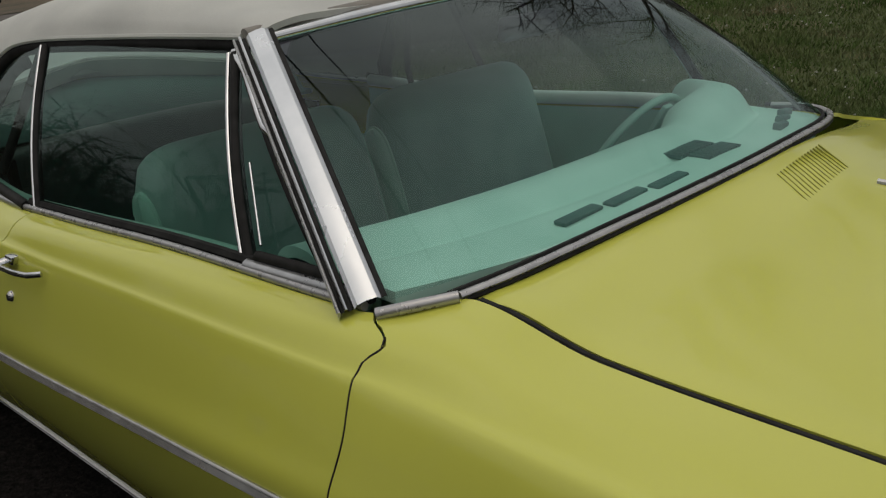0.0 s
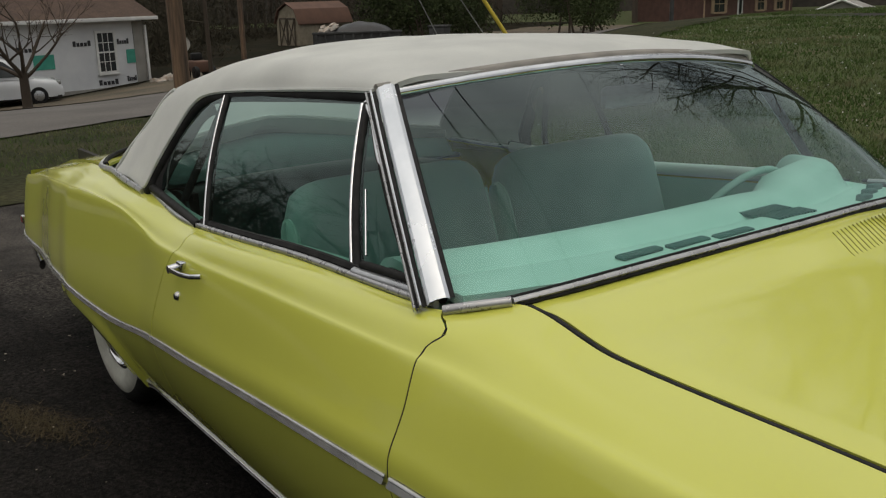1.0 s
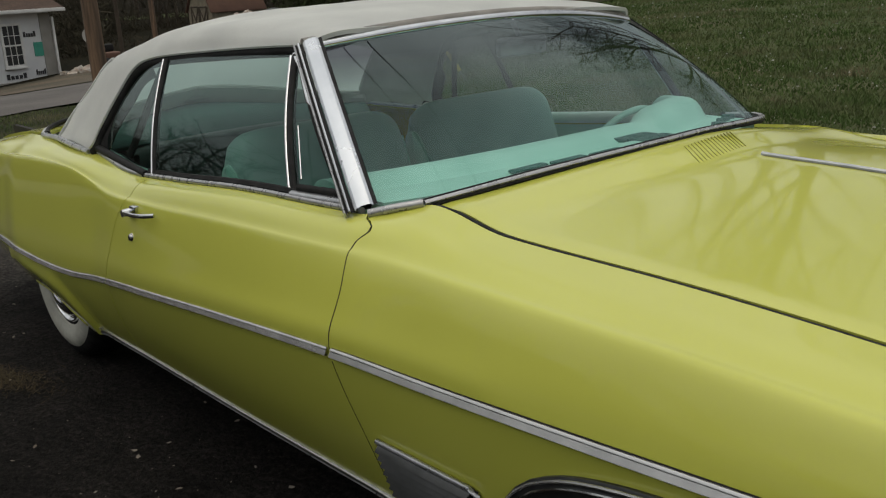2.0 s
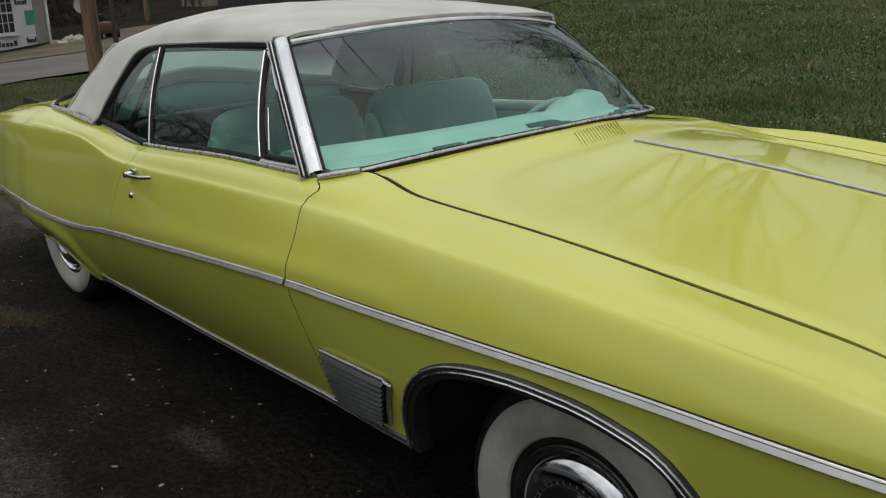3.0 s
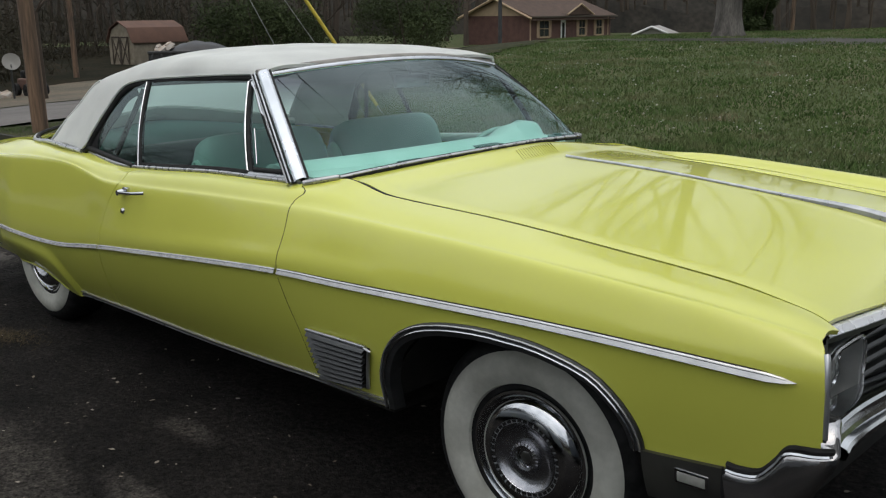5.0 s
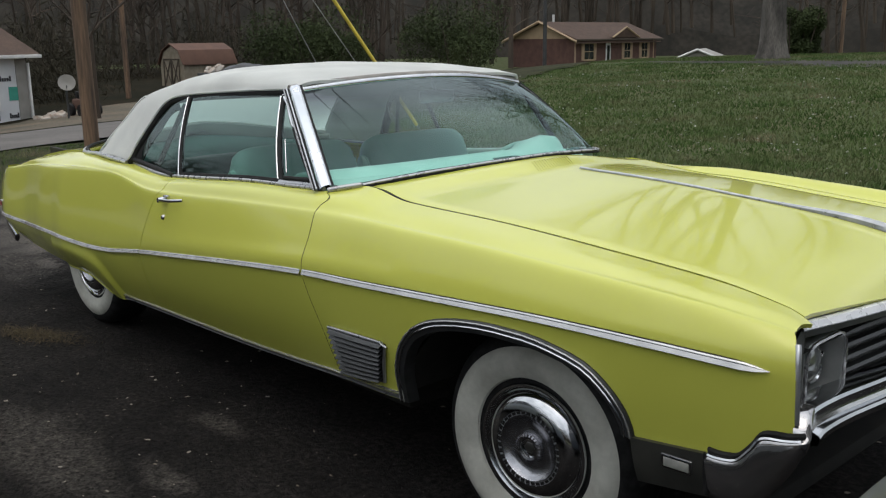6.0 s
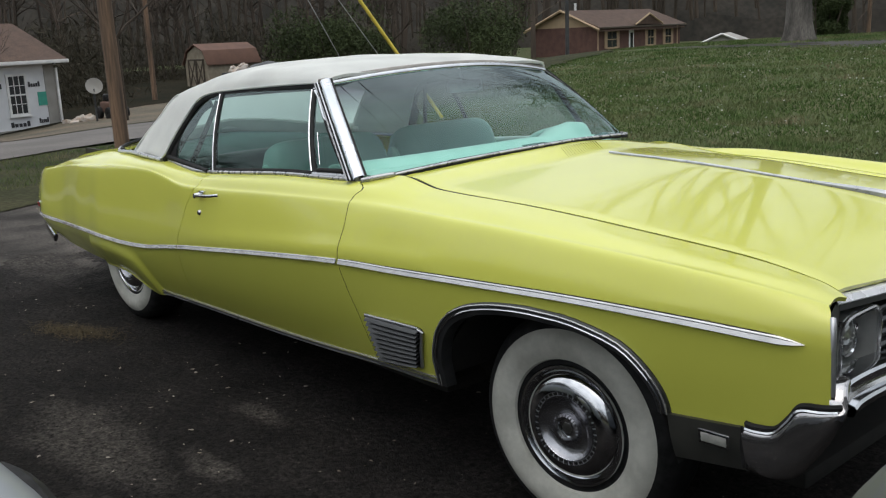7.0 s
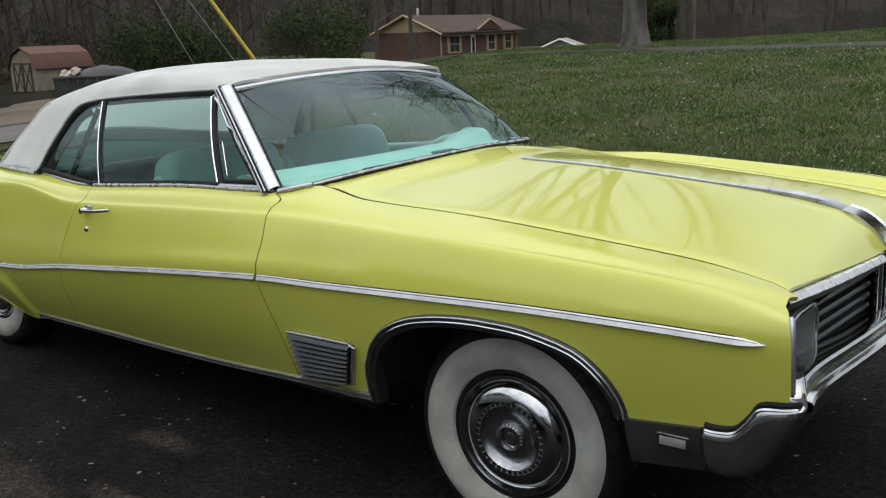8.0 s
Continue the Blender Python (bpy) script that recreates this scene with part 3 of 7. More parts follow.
DOOR_FRONT = curve_of([.242, .382, .523, .665, .741, .80, .868, .92, .955, .98, .998], [-.826, -.83, -.839, -.873, -.888, -.887, -.88, -.886, -.89, -.868, -.935])
DOOR_REAR = curve_of([.30, .589, .70, .80, .858, .90, .93], [-2.33, -2.25, -2.20, -2.14, -2.09, -2.06, -2.06])
NOSE = curve_of([.60, .66, .72, .78, .82, .85, .87, .885, .90], [.820, .820, .819, .818, .815, .808, .795, .778, .762])
TAIL = curve_of([.30, .36, .44, .50, .60, .66, .70, .74], [-4.42, -4.48, -4.55, -4.59, -4.61, -4.60, -4.57, -4.50])
NV = 40


def side_panel(name, start, stop, nu, side, label=""):
    ends = [(start(j / NV), stop(j / NV)) for j in range(NV + 1)]

    def f(u, v):
        a, b = ends[round(v * NV)]
        x = lerp(a, b, u)
        y, z = side_point(x, v)
        return (x, side * y, z)
    ob = cpart(name, grid(f, nu, NV, flip=(side < 0)), M_PAINT, None, label)
    return thicken(ob, 0.010)


def along_side(x0, x1, n, zf, out):
    """Points along the near side at height zf(x), proud of the panel by out."""
    pts = []
    for i in range(n + 1):
        x = lerp(x0, x1, i / n)
        z = zf(x)
        lo, hi = 0.0, 1.0
        for _ in range(16):
            mid = (lo + hi) / 2
            if side_point(x, mid)[1] < z:
                lo = mid
            else:
                hi = mid
        pts.append((x, side_point(x, lo)[0] + out, z))
    return pts


def side_y(x, z):
    return along_side(x, x + 1e-3, 1, lambda q: z, 0.0)[0][1]


def strip(points, side, height, depth, ends=(1.0, 1.0)):
    """A rounded moulding that lies on the side of the body along points."""
    prof = [(-0.5, -0.4), (-0.5, 0.6), (-0.42, 0.92), (-0.34, 1.0), (0.20, 0.52), (0.24, 0.25), (0.28, 0.25), (0.32, 0.60), (0.42, 0.50), (0.5, 0.30), (0.5, -0.4)]

    def f(u, v):
        i = round(u * (len(points) - 1))
        x, y, z = points[i]
        k = 1.0
        if ends[0] == 0:
            k *= ss(u * (len(points) - 1) / 3)
        if ends[1] == 0:
            k *= ss((1 - u) * (len(points) - 1) / 1.6)
        h, d = prof[round(v * (len(prof) - 1))]
        return (x, side * (y + d * depth * (0.3 + 0.7 * k)), z + h * height * k)
    return grid(f, len(points) - 1, len(prof) - 1, flip=(side > 0), angle=30)


SPEAR = {"fender": along_side(-0.878, 0.765, 60, T_Z, 0.0), "door": along_side(-2.247, -0.893, 44, T_Z, 0.0), "quarter": along_side(-4.55, -2.254, 60, T_Z, 0.0)}
SILL = along_side(-2.715, -0.445, 50, lambda x: ROCKER(x) + 0.012, 0.0)
ARCH = [(x, 0, ROCKER(x)) for x in (-.441, -.437, -.431, -.42, -.409, -.395, -.379, -.35, -.318, -.28, -.25, -.215, -.17, -.13, -.099, -.05, .008, .06, .109, .155, .202, .25, .29, .316,
                                    .339, .36, .374, .387, .394, .401, .404)]
LIP = [(x, 0, ROCKER(x)) for x in [-3.44 + 0.025 * i for i in range(25)]]


def arch_strip(points, side, width, proud):
    """A moulding that follows a wheel opening: width inwards from the lip, turned out by proud."""
    pts = [Vector((p[0], side_point(p[0], 0.0)[0], p[2])) for p in points]
    prof = [(1.0, 0.0), (1.0, 0.5), (0.85, 0.8), (0.6, 1.0), (0.4, 1.0), (0.15, 0.8), (-0.25, 0.5), (-0.35, -3.0)]

    def f(u, v):
        i = round(u * (len(pts) - 1))
        d = pts[min(i + 1, len(pts) - 1)] - pts[max(i - 1, 0)]
        n = Vector((-d.z, 0, d.x)).normalized()
        w, o = prof[round(v * (len(prof) - 1))]
        p = pts[i] + n * (w * width)
        y = max(p.y, side_y(min(max(p.x, -3.5), 0.83), p.z)) if w > 0.05 else p.y
        return (p.x, side * (y + o * proud), p.z)
    return grid(f, len(pts) - 1, len(prof) - 1, flip=(side < 0), angle=30)


for side in (-1, 1):
    fender = side_panel("front_fender", lambda v: edge_x(DOOR_FRONT, v, -0.88) + (0.002 if v > 0.28 else 0.0008), lambda v: edge_x(NOSE, v, 0.8), 150, side)
    door = side_panel("door", lambda v: edge_x(DOOR_REAR, v, -2.1) + 0.002, lambda v: edge_x(DOOR_FRONT, v, -0.88) - (0.002 if v > 0.28 else 0.0008), 56, side)
    quarter = side_panel("quarter_panel", lambda v: edge_x(TAIL, v, -4.3), lambda v: edge_x(DOOR_REAR, v, -2.1) - 0.002, 170, side)
    cpart("side_moulding", strip([(x, y, z + 0.002) for x, y, z in SPEAR["fender"]], side, 0.0195, 0.012, (1, 0)), M_SPEAR, None, "bright ribbed side moulding with a pointed tip")
    cpart("side_moulding", strip([(x, y, z + 0.002) for x, y, z in SPEAR["door"]], side, 0.0185, 0.011), M_SPEAR)
    cpart("side_moulding", strip([(x, y, z + 0.002) for x, y, z in SPEAR["quarter"]], side, 0.0185, 0.011), M_SPEAR)
    for q in ("fender", "door", "quarter"):
        cpart("moulding_gap", strip([(x, y, z + 0.0128) for x, y, z in SPEAR[q][:-2]], side, 0.0022, 0.0012, (1, 0)), M_BLACK)
    cpart("sill_moulding", strip([(x, y, z + 0.016) for x, y, z in SILL], side, 0.007, 0.012), M_SPEAR, None, "dark sill moulding between two bright beads")
    cpart("sill_moulding", strip([(x, y - 0.003, z + 0.005) for x, y, z in SILL], side, 0.015, 0.008), M_PEWTER)
    cpart("sill_moulding", strip([(x, y - 0.006, z - 0.005) for x, y, z in SILL], side, 0.005, 0.010), M_DULL)
    cpart("arch_moulding", arch_strip(ARCH, side, 0.030, 0.012), M_FIN, None, "chrome wheel opening moulding")
    for off in (0.024, 0.010):
        ridge = []
        for i, p in enumerate(ARCH):
            a, b = ARCH[max(i - 1, 0)], ARCH[min(i + 1, len(ARCH) - 1)]
            d = Vector((b[0] - a[0], 0, b[2] - a[2])).normalized()
            x, z = p[0] - d.z * off, p[2] + d.x * off
            ridge.append((x, side * (max(side_point(p[0], 0.0)[0], side_y(min(x, 0.83), z)) + 0.013), z))
        cpart("arch_ridge", tube(ridge, 0.0032, 6), M_CHROME if off < 0.02 else M_SPEAR)
    cpart("flare_lip", arch_strip(LIP, side, 0.008, 0.004), M_PAINT)

# hood
HY = 0.03
HC = curve_of([-.76, -.56, -.345, -.11, .1, .3, .49, .62, .68, .73, .775], [1.040, 1.014, 1.008, .998, .984, .969, .950, .927, .904, .875, .826])


def cowl_line(s):
    """Rear edge of the hood along the windshield base; s from -1 to 1 across."""
    return -0.735 - 0.08 * s * s, 1.049 - 0.033 * s * s


def hood_point(u, s):
    xc, zc = cowl_line(s)
    lip = 0.776 - 0.022 * s * s
    x = lerp(xc - 0.010, lip, u)
    tip = 0.045 * ((x - 0.4) / 0.43) ** 2 * 0.6 if x > 0.4 else 0.0
    yg = (G_Y(x) - (0.019 - 0.010 * ss((x - 0.45) / 0.3) if s < 0 else 0.001) - tip) * s + HY * (1 - s * s)
    zg, zm = G_Z(x) + 0.002, HC(x)
    a = abs(s)
    prof = 1 - (a * a / (a + 0.03)) ** 1.25 * 1.03**1.25
    z = zg + (zm - zg) * prof
    z = lerp(zc - 0.004, z, ss(u / 0.09))
    if u > 0.90:
        z -= 0.008 * ((u - 0.90) / 0.10) ** 2 * (1 - a)
    if a > 0.97:
        z -= 0.004 * ((a - 0.97) / 0.03) ** 2
    return (x, yg, z)


hood = cpart("hood", grid(lambda u, v: hood_point(u, v * 2 - 1), 90, 64, flip=True, angle=60), M_PAINT)
thicken(hood, 0.012)
for side in (-1, 1):
    if side < 0:
        # black tubes fill the hood gap in place of the shadow inside it
        cpart("hood_channel", tube([(x, side * (G_Y(x) - 0.002), G_Z(x) - 0.030) for x in [-0.83 + 0.08 * i for i in range(20)]], 0.019, 6), M_BLACK)
        cpart("hood_gap_seal", tube([(x, side * (G_Y(x) - 0.0105), G_Z(x) - 0.008) for x in [-0.815 + 0.06 * i for i in range(27)]], 0.0080, 6, taper=0.5), M_BLACK)
    # thin black tube drawn as the shadow in the door gap
    cpart("door_gap_seal", tube([(DOOR_FRONT(z), side * (side_y(DOOR_FRONT(z), z) - 0.0015), z) for z in [0.745 + 0.01 * i for i in range(25)]], 0.0021, 6), M_BLACK)


for side in (-1, 1):
    cpart("fender_seam", tube([(DOOR_FRONT(z), side * (side_y(DOOR_FRONT(z), z) - 0.0004), z) for z in [0.34 + 0.02 * i for i in range(20)]], 0.0013, 6), M_BLACK)


def on_hood(x, y):
    """Height of the hood over a place of the plan."""
    s = max(-1.0, min(1.0, y / (G_Y(x) - 0.008)))
    for _ in range(6):
        u = (x - cowl_line(s)[0] + 0.010) / (0.776 - 0.022 * s * s - cowl_line(s)[0] + 0.010)
        p = hood_point(max(0, min(1, u)), s)
        s += (y - p[1]) / 0.8
    return p[2]


# hood ornament strip, which widens to a blade at the nose
def hood_strip():
    xs = [-0.56 + 1.22 * i / 40 for i in range(41)]

    def f(u, v):
        x = xs[round(u * 40)]
        w = 0.0048 + 0.006 * ss((x - 0.2) / 0.4) - 0.005 * ss((x - 0.58) / 0.08)
        h = 0.008 + 0.016 * ss((x - 0.2) / 0.4)
        a = [(-1, 0), (-0.85, 0.55), (-0.15, 1.0), (0.15, 1.0), (0.85, 0.55), (1, 0)][round(v * 5)]
        return (x, HY + a[0] * w, on_hood(x, HY) + 0.001 + a[1] * h)
    return grid(f, 40, 5, angle=25)


cpart("hood_moulding", hood_strip(), M_DULL, None, "bright centre moulding on the hood")


def nose_blade():
    pts = [(0.655, 0.938), (0.70, 0.925), (0.745, 0.895), (0.785, 0.850), (0.79, 0.80)]

    def f(u, v):
        x, z = spline(pts, u)
        w = 0.014 - 0.005 * u
        a = [(-1, -0.02), (-0.6, 0.004), (0, 0.010), (0.6, 0.004), (1, -0.02)][round(v * 4)]
        return (x + a[1], HY + a[0] * w, z + a[1] * 0.6)
    return grid(f, 16, 4, angle=25)


cpart("nose_blade", nose_blade(), M_CHROME)
# louvres in the hood, ahead of the windshield
LOUVRE = box_bm(-0.046, 0.046, -0.0007, 0.0007, -0.004, 0.0003)
louvre_me = bpy.data.meshes.new("louvre")
LOUVRE.to_mesh(louvre_me)
louvre_me.materials.append(M_OLIVE)
for i in range(15):
    y = -0.118 + 0.0155 * i
    ob = cpart("louvre_slot", louvre_me, None)
    x = -0.658 - 0.0008 * i
    slope = math.degrees(math.atan2(on_hood(x - 0.04, y) - on_hood(x + 0.04, y), 0.08))
    ob.matrix_basis = pose(x, y, on_hood(x, y) + 0.001, 0, slope, -31)

# soft top
TOP_C = [(-1.40, 0, 1.352), (-1.58, 0, 1.388), (-1.9, 0, 1.402), (-2.40, 0, 1.390), (-2.75, 0, 1.355), (-3.0, 0, 1.305), (-3.2, 0, 1.21), (-3.38, 0, 1.08), (-3.52, 0, 0.955)]
TOP_M = [(-1.44, .60, 1.333), (-1.62, .605, 1.358), (-1.92, .61, 1.366), (-2.35, .615, 1.330), (-2.60, .632, 1.280), (-2.775, .662, 1.225), (-2.89, .705, 1.12), (-2.98, .75, 1.03), (-3.05, .785, .950)]
TOP_E = [(-1.455, .66, 1.314), (-1.65, .672, 1.306), (-1.92, .680, 1.290), (-2.28, .697, 1.262), (-2.43, .713, 1.222), (-2.51, .762, 1.12), (-2.565, .803, 1.03), (-2.615, .836, .952),
         (-2.82, .812, .950)]


def top_point(t, a):
    c, m, e = Vector(spline(TOP_C, t)), Vector(spline(TOP_M, t)), Vector(spline(TOP_E, t))
    k = abs(a)
    p1 = c.lerp(m, 0.5)
    p1.z = lerp(c.z, m.z, 0.22)
    p2 = c.lerp(m, 0.85)
    p2.z = lerp(c.z, m.z, 0.66)
    p3 = m.lerp(e, 0.5) + Vector((0, 0.012, 0.004))
    x, y, z = spline([tuple(c), tuple(p1), tuple(p2), tuple(m), tuple(p3), tuple(e)], k)
    z += (0.006 * math.sin(t * 17 + k * 3) + 0.004 * math.sin(t * 31 + a * 9)) * k * (1 - k) * 2.4
    z += 0.008 * noise.noise(Vector((x * 4, y * 4, 1.3))) * (1 - k**6)
    y += 0.010 * noise.noise(Vector((x * 5, 7.1, z * 4))) * ss((k - 0.5) / 0.2) * (1 - k**8)
    return (x, y * (1 if a > 0 else -1), z)


REAR_U, REAR_A = (66 / 96, 89 / 96), 50 / 96
top = cpart("soft_top", grid(lambda u, v: top_point(u, v * 2 - 1), 96, 96, angle=60, hole=lambda u, v: REAR_U[0] < u < REAR_U[1] and abs(v * 2 - 1) < REAR_A), M_CANVAS, None,
            "white vinyl folding top, slightly creased")
thicken(top, 0.012)
rear_pane = cpart("rear_window", grid(lambda u, v: top_point(lerp(*REAR_U, u), lerp(-REAR_A, REAR_A, v)), 20, 40, angle=60), M_REARVINYL, None, "milky clear vinyl rear window")
rear_pane.visible_shadow = False
rear_rim = [(REAR_U[0], lerp(-REAR_A, REAR_A, i / 20)) for i in range(21)] + [(lerp(*REAR_U, i / 12), REAR_A) for i in range(1, 13)]
rear_rim += [(REAR_U[1], lerp(REAR_A, -REAR_A, i / 20)) for i in range(1, 21)] + [(lerp(REAR_U[1], REAR_U[0], i / 12), -REAR_A) for i in range(1, 13)]
cpart("rear_window_binding", tube([top_point(u, a) for u, a in rear_rim], 0.009, 6), M_CANVAS)
for side in (-1, 1):
    edge = [spline(TOP_E, 0.02 + 0.85 * i / 48) for i in range(49)]
    cpart("weatherstrip", tube([(x, side * (y - 0.006), z - 0.012) for x, y, z in edge], 0.017, 8, flat=0.8), M_BLACK, None, "black rubber weatherstrip")
    cpart("top_binding", tube([(x, side * (y + 0.004), z + 0.004) for x, y, z in edge], 0.006, 6), M_CANVAS)
    cpart("top_binding", tube([(x, side * (y + 0.002), z) for x, y, z in [spline(TOP_M, 0.60 + 0.40 * i / 24) for i in range(25)]], 0.007, 6), M_CANVAS)

    def lining(u, v):
        x, y, z = spline(TOP_E, 0.42 + 0.455 * u)
        return (x + 0.075 * v * ss((u - 0.15) / 0.4), side * (y - 0.012 - 0.012 * v), z - 0.012 - 0.045 * v * (1 - ss((u - 0.2) / 0.4)))
    thicken(cpart("sail_lining", grid(lining, 24, 4), M_BLACK), 0.006)
    well = [(-2.62, .842, .942), (-2.85, .826, .946), (-3.06, .800, .946), (-3.28, .775, .935), (-3.45, .65, .945), (-3.6, .4, .953), (-3.64, 0, .957)]
    cpart("top_boot_moulding", tube([(p[0], side * p[1], p[2]) for p in [spline(well, i / 24) for i in range(25)]], 0.010, 6), M_DULL)
    cpart("top_boot_seal", tube([(p[0], side * (p[1] - 0.016), p[2] + 0.007) for p in [spline(well, 0.45 + i / 44) for i in range(25)]], 0.010, 6), M_BLACK)
    for i in range(6):
        p = spline(well, 0.04 + 0.075 * i)
        st = cpart("snap_stud", lathe([(0.001, 0.004), (0.005, 0.003), (0.006, 0)], 12, "z"), M_CHROME)
        st.location = (p[0], side * (p[1] + 0.002), p[2] + 0.009)
# front edge of the top over the header, a padded roll
cpart("header_roll", tube([(-1.425 - 0.05 * abs(s) ** 2.2, 0.665 * s, 1.352 - 0.036 * s * s - 0.016 * max(0.0, s) ** 2) for s in [-1 + 0.1 * i for i in range(21)]], 0.017, 10), M_ROLL, None, "grimy padded front edge of the top")
header = [(-1.392 - 0.065 * abs(s) ** 2.2, 0.655 * s, 1.345 - 0.036 * s * s - 0.018 * max(0.0, s) ** 2) for s in [-1 + 0.1 * i for i in range(21)]]
cpart("header_moulding", tube(header, 0.013, 8), M_CHROME, None, "bright windshield header moulding")


# glass and frames
FAR_X = curve_of([0, .35, .6, .8, .92, 1], [-.765, -.775, -.800, -.850, -.905, -.965])
FAR_Y = curve_of([0, .35, .6, .8, .92, 1], [0, .26, .44, .56, .605, .625])
FAR_Z = curve_of([0, .35, .6, .8, 1], [1.050, 1.052, 1.053, 1.051, 1.045])


def shield_low(s):
    if s > 0:
        return (FAR_X(s), FAR_Y(s), FAR_Z(s))
    return (-0.765 - 0.17 * abs(s) ** 2.4, 0.872 * s, 1.050 - 0.048 * s * s)


def shield_high(s):
    f = max(0.0, s) ** 2
    return (-1.372 - 0.065 * abs(s) ** 2.2, 0.640 * s + 0.03 * f, 1.340 - 0.034 * s * s - 0.020 * f)


def shield_point(u, s):
    a, b = shield_low(s), shield_high(s)
    p = [lerp(a[k], b[k], u) for k in range(3)]
    p[0] += 0.02 * math.sin(math.pi * u)
    p[2] += 0.014 * math.sin(math.pi * u)
    return p


shield = cpart("windshield", grid(lambda u, v: shield_point(u, v * 1.93 - 1), 16, 40), M_SHIELD, None, "green-tinted windshield with a dark shade band")
shield.visible_shadow = False
BASE = [(-0.838, 0.825, 1.018), (-0.806, 0.72, 1.030), (-0.778, 0.52, 1.042), (-0.757, 0.26, 1.050), (-0.750, 0.0, 1.053)]
BASE = [(x, -y * 0.985, z) for x, y, z in BASE[:-1]] + BASE[-1:] + [(-.762, .22, 1.054), (-.778, .38, 1.057), (-.815, .52, 1.057), (-.868, .605, 1.055), (-.930, .640, 1.052), (-1.0, .640, 1.047)]
base_pts = [spline(BASE, i / 60) for i in range(61)]
cpart("windshield_moulding", tube(base_pts, 0.0055, 8, flat=1.3), M_TRIM, None, "dull chrome moulding along the windshield base")
cpart("windshield_gasket", tube([(x - 0.018, y * 1.005, z - 0.001) for x, y, z in base_pts], 0.0045, 6), M_BLACK)
cpart("cowl_seal", tube([(x + 0.003, y, z - 0.008) for x, y, z in base_pts], 0.0045, 6), M_BLACK)
for side in (-1, 1):
    a0, a1 = Vector((-0.945, 0.893, 1.004)), Vector((-1.432, 0.672, 1.325))
    if side > 0:
        a0, a1 = Vector((-0.915, 0.612, 1.048)), Vector((-1.432, 0.650, 1.292))

    def pillar(offset, width, depth, bow=0.012):
        prof = [(-1, -1), (-1, 0.2), (-0.7, 0.8), (0, 1), (0.7, 0.8), (1, 0.2), (1, -1)]
        along = (a1 - a0).normalized()
        across = Vector((0.55, -0.75, 0.25))
        across = (across - along * across.dot(along)).normalized()
        outward = along.cross(across).normalized()
        if outward.y < 0:
            outward = -outward

        def f(u, v):
            w, d = prof[round(v * 6)]
            p = a0.lerp(a1, u) + across * (offset + w * width) + outward * (d * depth + bow * math.sin(math.pi * u))
            return (p.x, side * p.y, p.z)
        return grid(f, 14, 6, flip=(side < 0), angle=30)
    if side < 0:
        cpart("pillar_cover", pillar(0.003, 0.021, 0.011), M_PILLAR, None, "polished windshield pillar cover")
        cpart("pillar_gasket", pillar(0.028, 0.0045, 0.003), M_BLACK)
        cpart("pillar_gutter", pillar(-0.0235, 0.0035, 0.002), M_BLACK)
        cpart("pillar_gutter", pillar(-0.0295, 0.0035, 0.010), M_CHROME)
        cpart("pillar_gutter", pillar(-0.0355, 0.0030, 0.004), M_BLACK)
        cpart("pillar_gutter", pillar(-0.0410, 0.0030, 0.009), M_TRIM)
    else:
        cpart("pillar_cover", pillar(0.000, 0.005, 0.004, 0.014), M_SPEAR)
        cpart("pillar_gasket", pillar(0.009, 0.004, 0.002, 0.014), M_BLACK)
    if side < 0:
        cpart("corner_moulding", tube([(-0.918, side * 0.900, 1.000), (-0.88, side * 0.868, 1.010), (-0.835, side * 0.818, 1.019)], 0.0095, 8), M_TRIM)
    # belt moulding
    belt = [(x, side * (G_Y(x) + BULGE(x) * 0.3 - 0.006), G_Z(x) + 0.006) for x in [-2.10 + (1.15 if side < 0 else 0.92) * i / 30 for i in range(31)]]
    cpart("belt_moulding", tube(belt, 0.0075, 8), M_TRIM, None, "dull chrome belt moulding")
    qbelt = [(x, side * (G_Y(x) + BULGE(x) * 0.3 - 0.004), G_Z(x) + 0.005) for x in [-3.10 + 0.995 * i / 24 for i in range(25)]]
    cpart("belt_moulding", tube(qbelt, 0.008, 8), M_DULL)
    cpart("belt_seal", tube([(x, y - side * 0.016, z + 0.008) for x, y, z in belt], 0.010, 6), M_BLACK)

    def pane(name, q, mat_, bow=0.016, n=8):
        """q: four corners, low rear, low front, high front, high rear, on the near side."""
        q = [Vector(p) for p in q]

        def f(u, v):
            p = q[0].lerp(q[1], u).lerp(q[3].lerp(q[2], u), v)
            return (p.x, side * (p.y + bow * math.sin(math.pi * v)), p.z)
        ob = cpart(name, grid(f, n, n), mat_)
        ob.visible_shadow = False
        return ob
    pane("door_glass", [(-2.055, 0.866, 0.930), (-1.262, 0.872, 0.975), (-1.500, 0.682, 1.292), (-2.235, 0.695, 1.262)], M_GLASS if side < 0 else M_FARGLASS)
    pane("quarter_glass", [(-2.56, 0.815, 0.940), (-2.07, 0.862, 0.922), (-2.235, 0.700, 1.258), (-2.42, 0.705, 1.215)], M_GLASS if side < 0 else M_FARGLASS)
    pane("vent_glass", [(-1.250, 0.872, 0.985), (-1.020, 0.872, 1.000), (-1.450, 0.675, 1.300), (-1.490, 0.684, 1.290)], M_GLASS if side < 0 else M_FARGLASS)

    def bar(name, p, q, r, mat_, flat=1.0, bow=0.014):
        p, q = Vector(p), Vector(q)
        pts = [p.lerp(q, i / 10) + Vector((0, bow * math.sin(math.pi * i / 10), 0)) for i in range(11)]
        return cpart(name, tube([(a.x, side * a.y, a.z) for a in pts], r, 8, flat=flat), mat_)
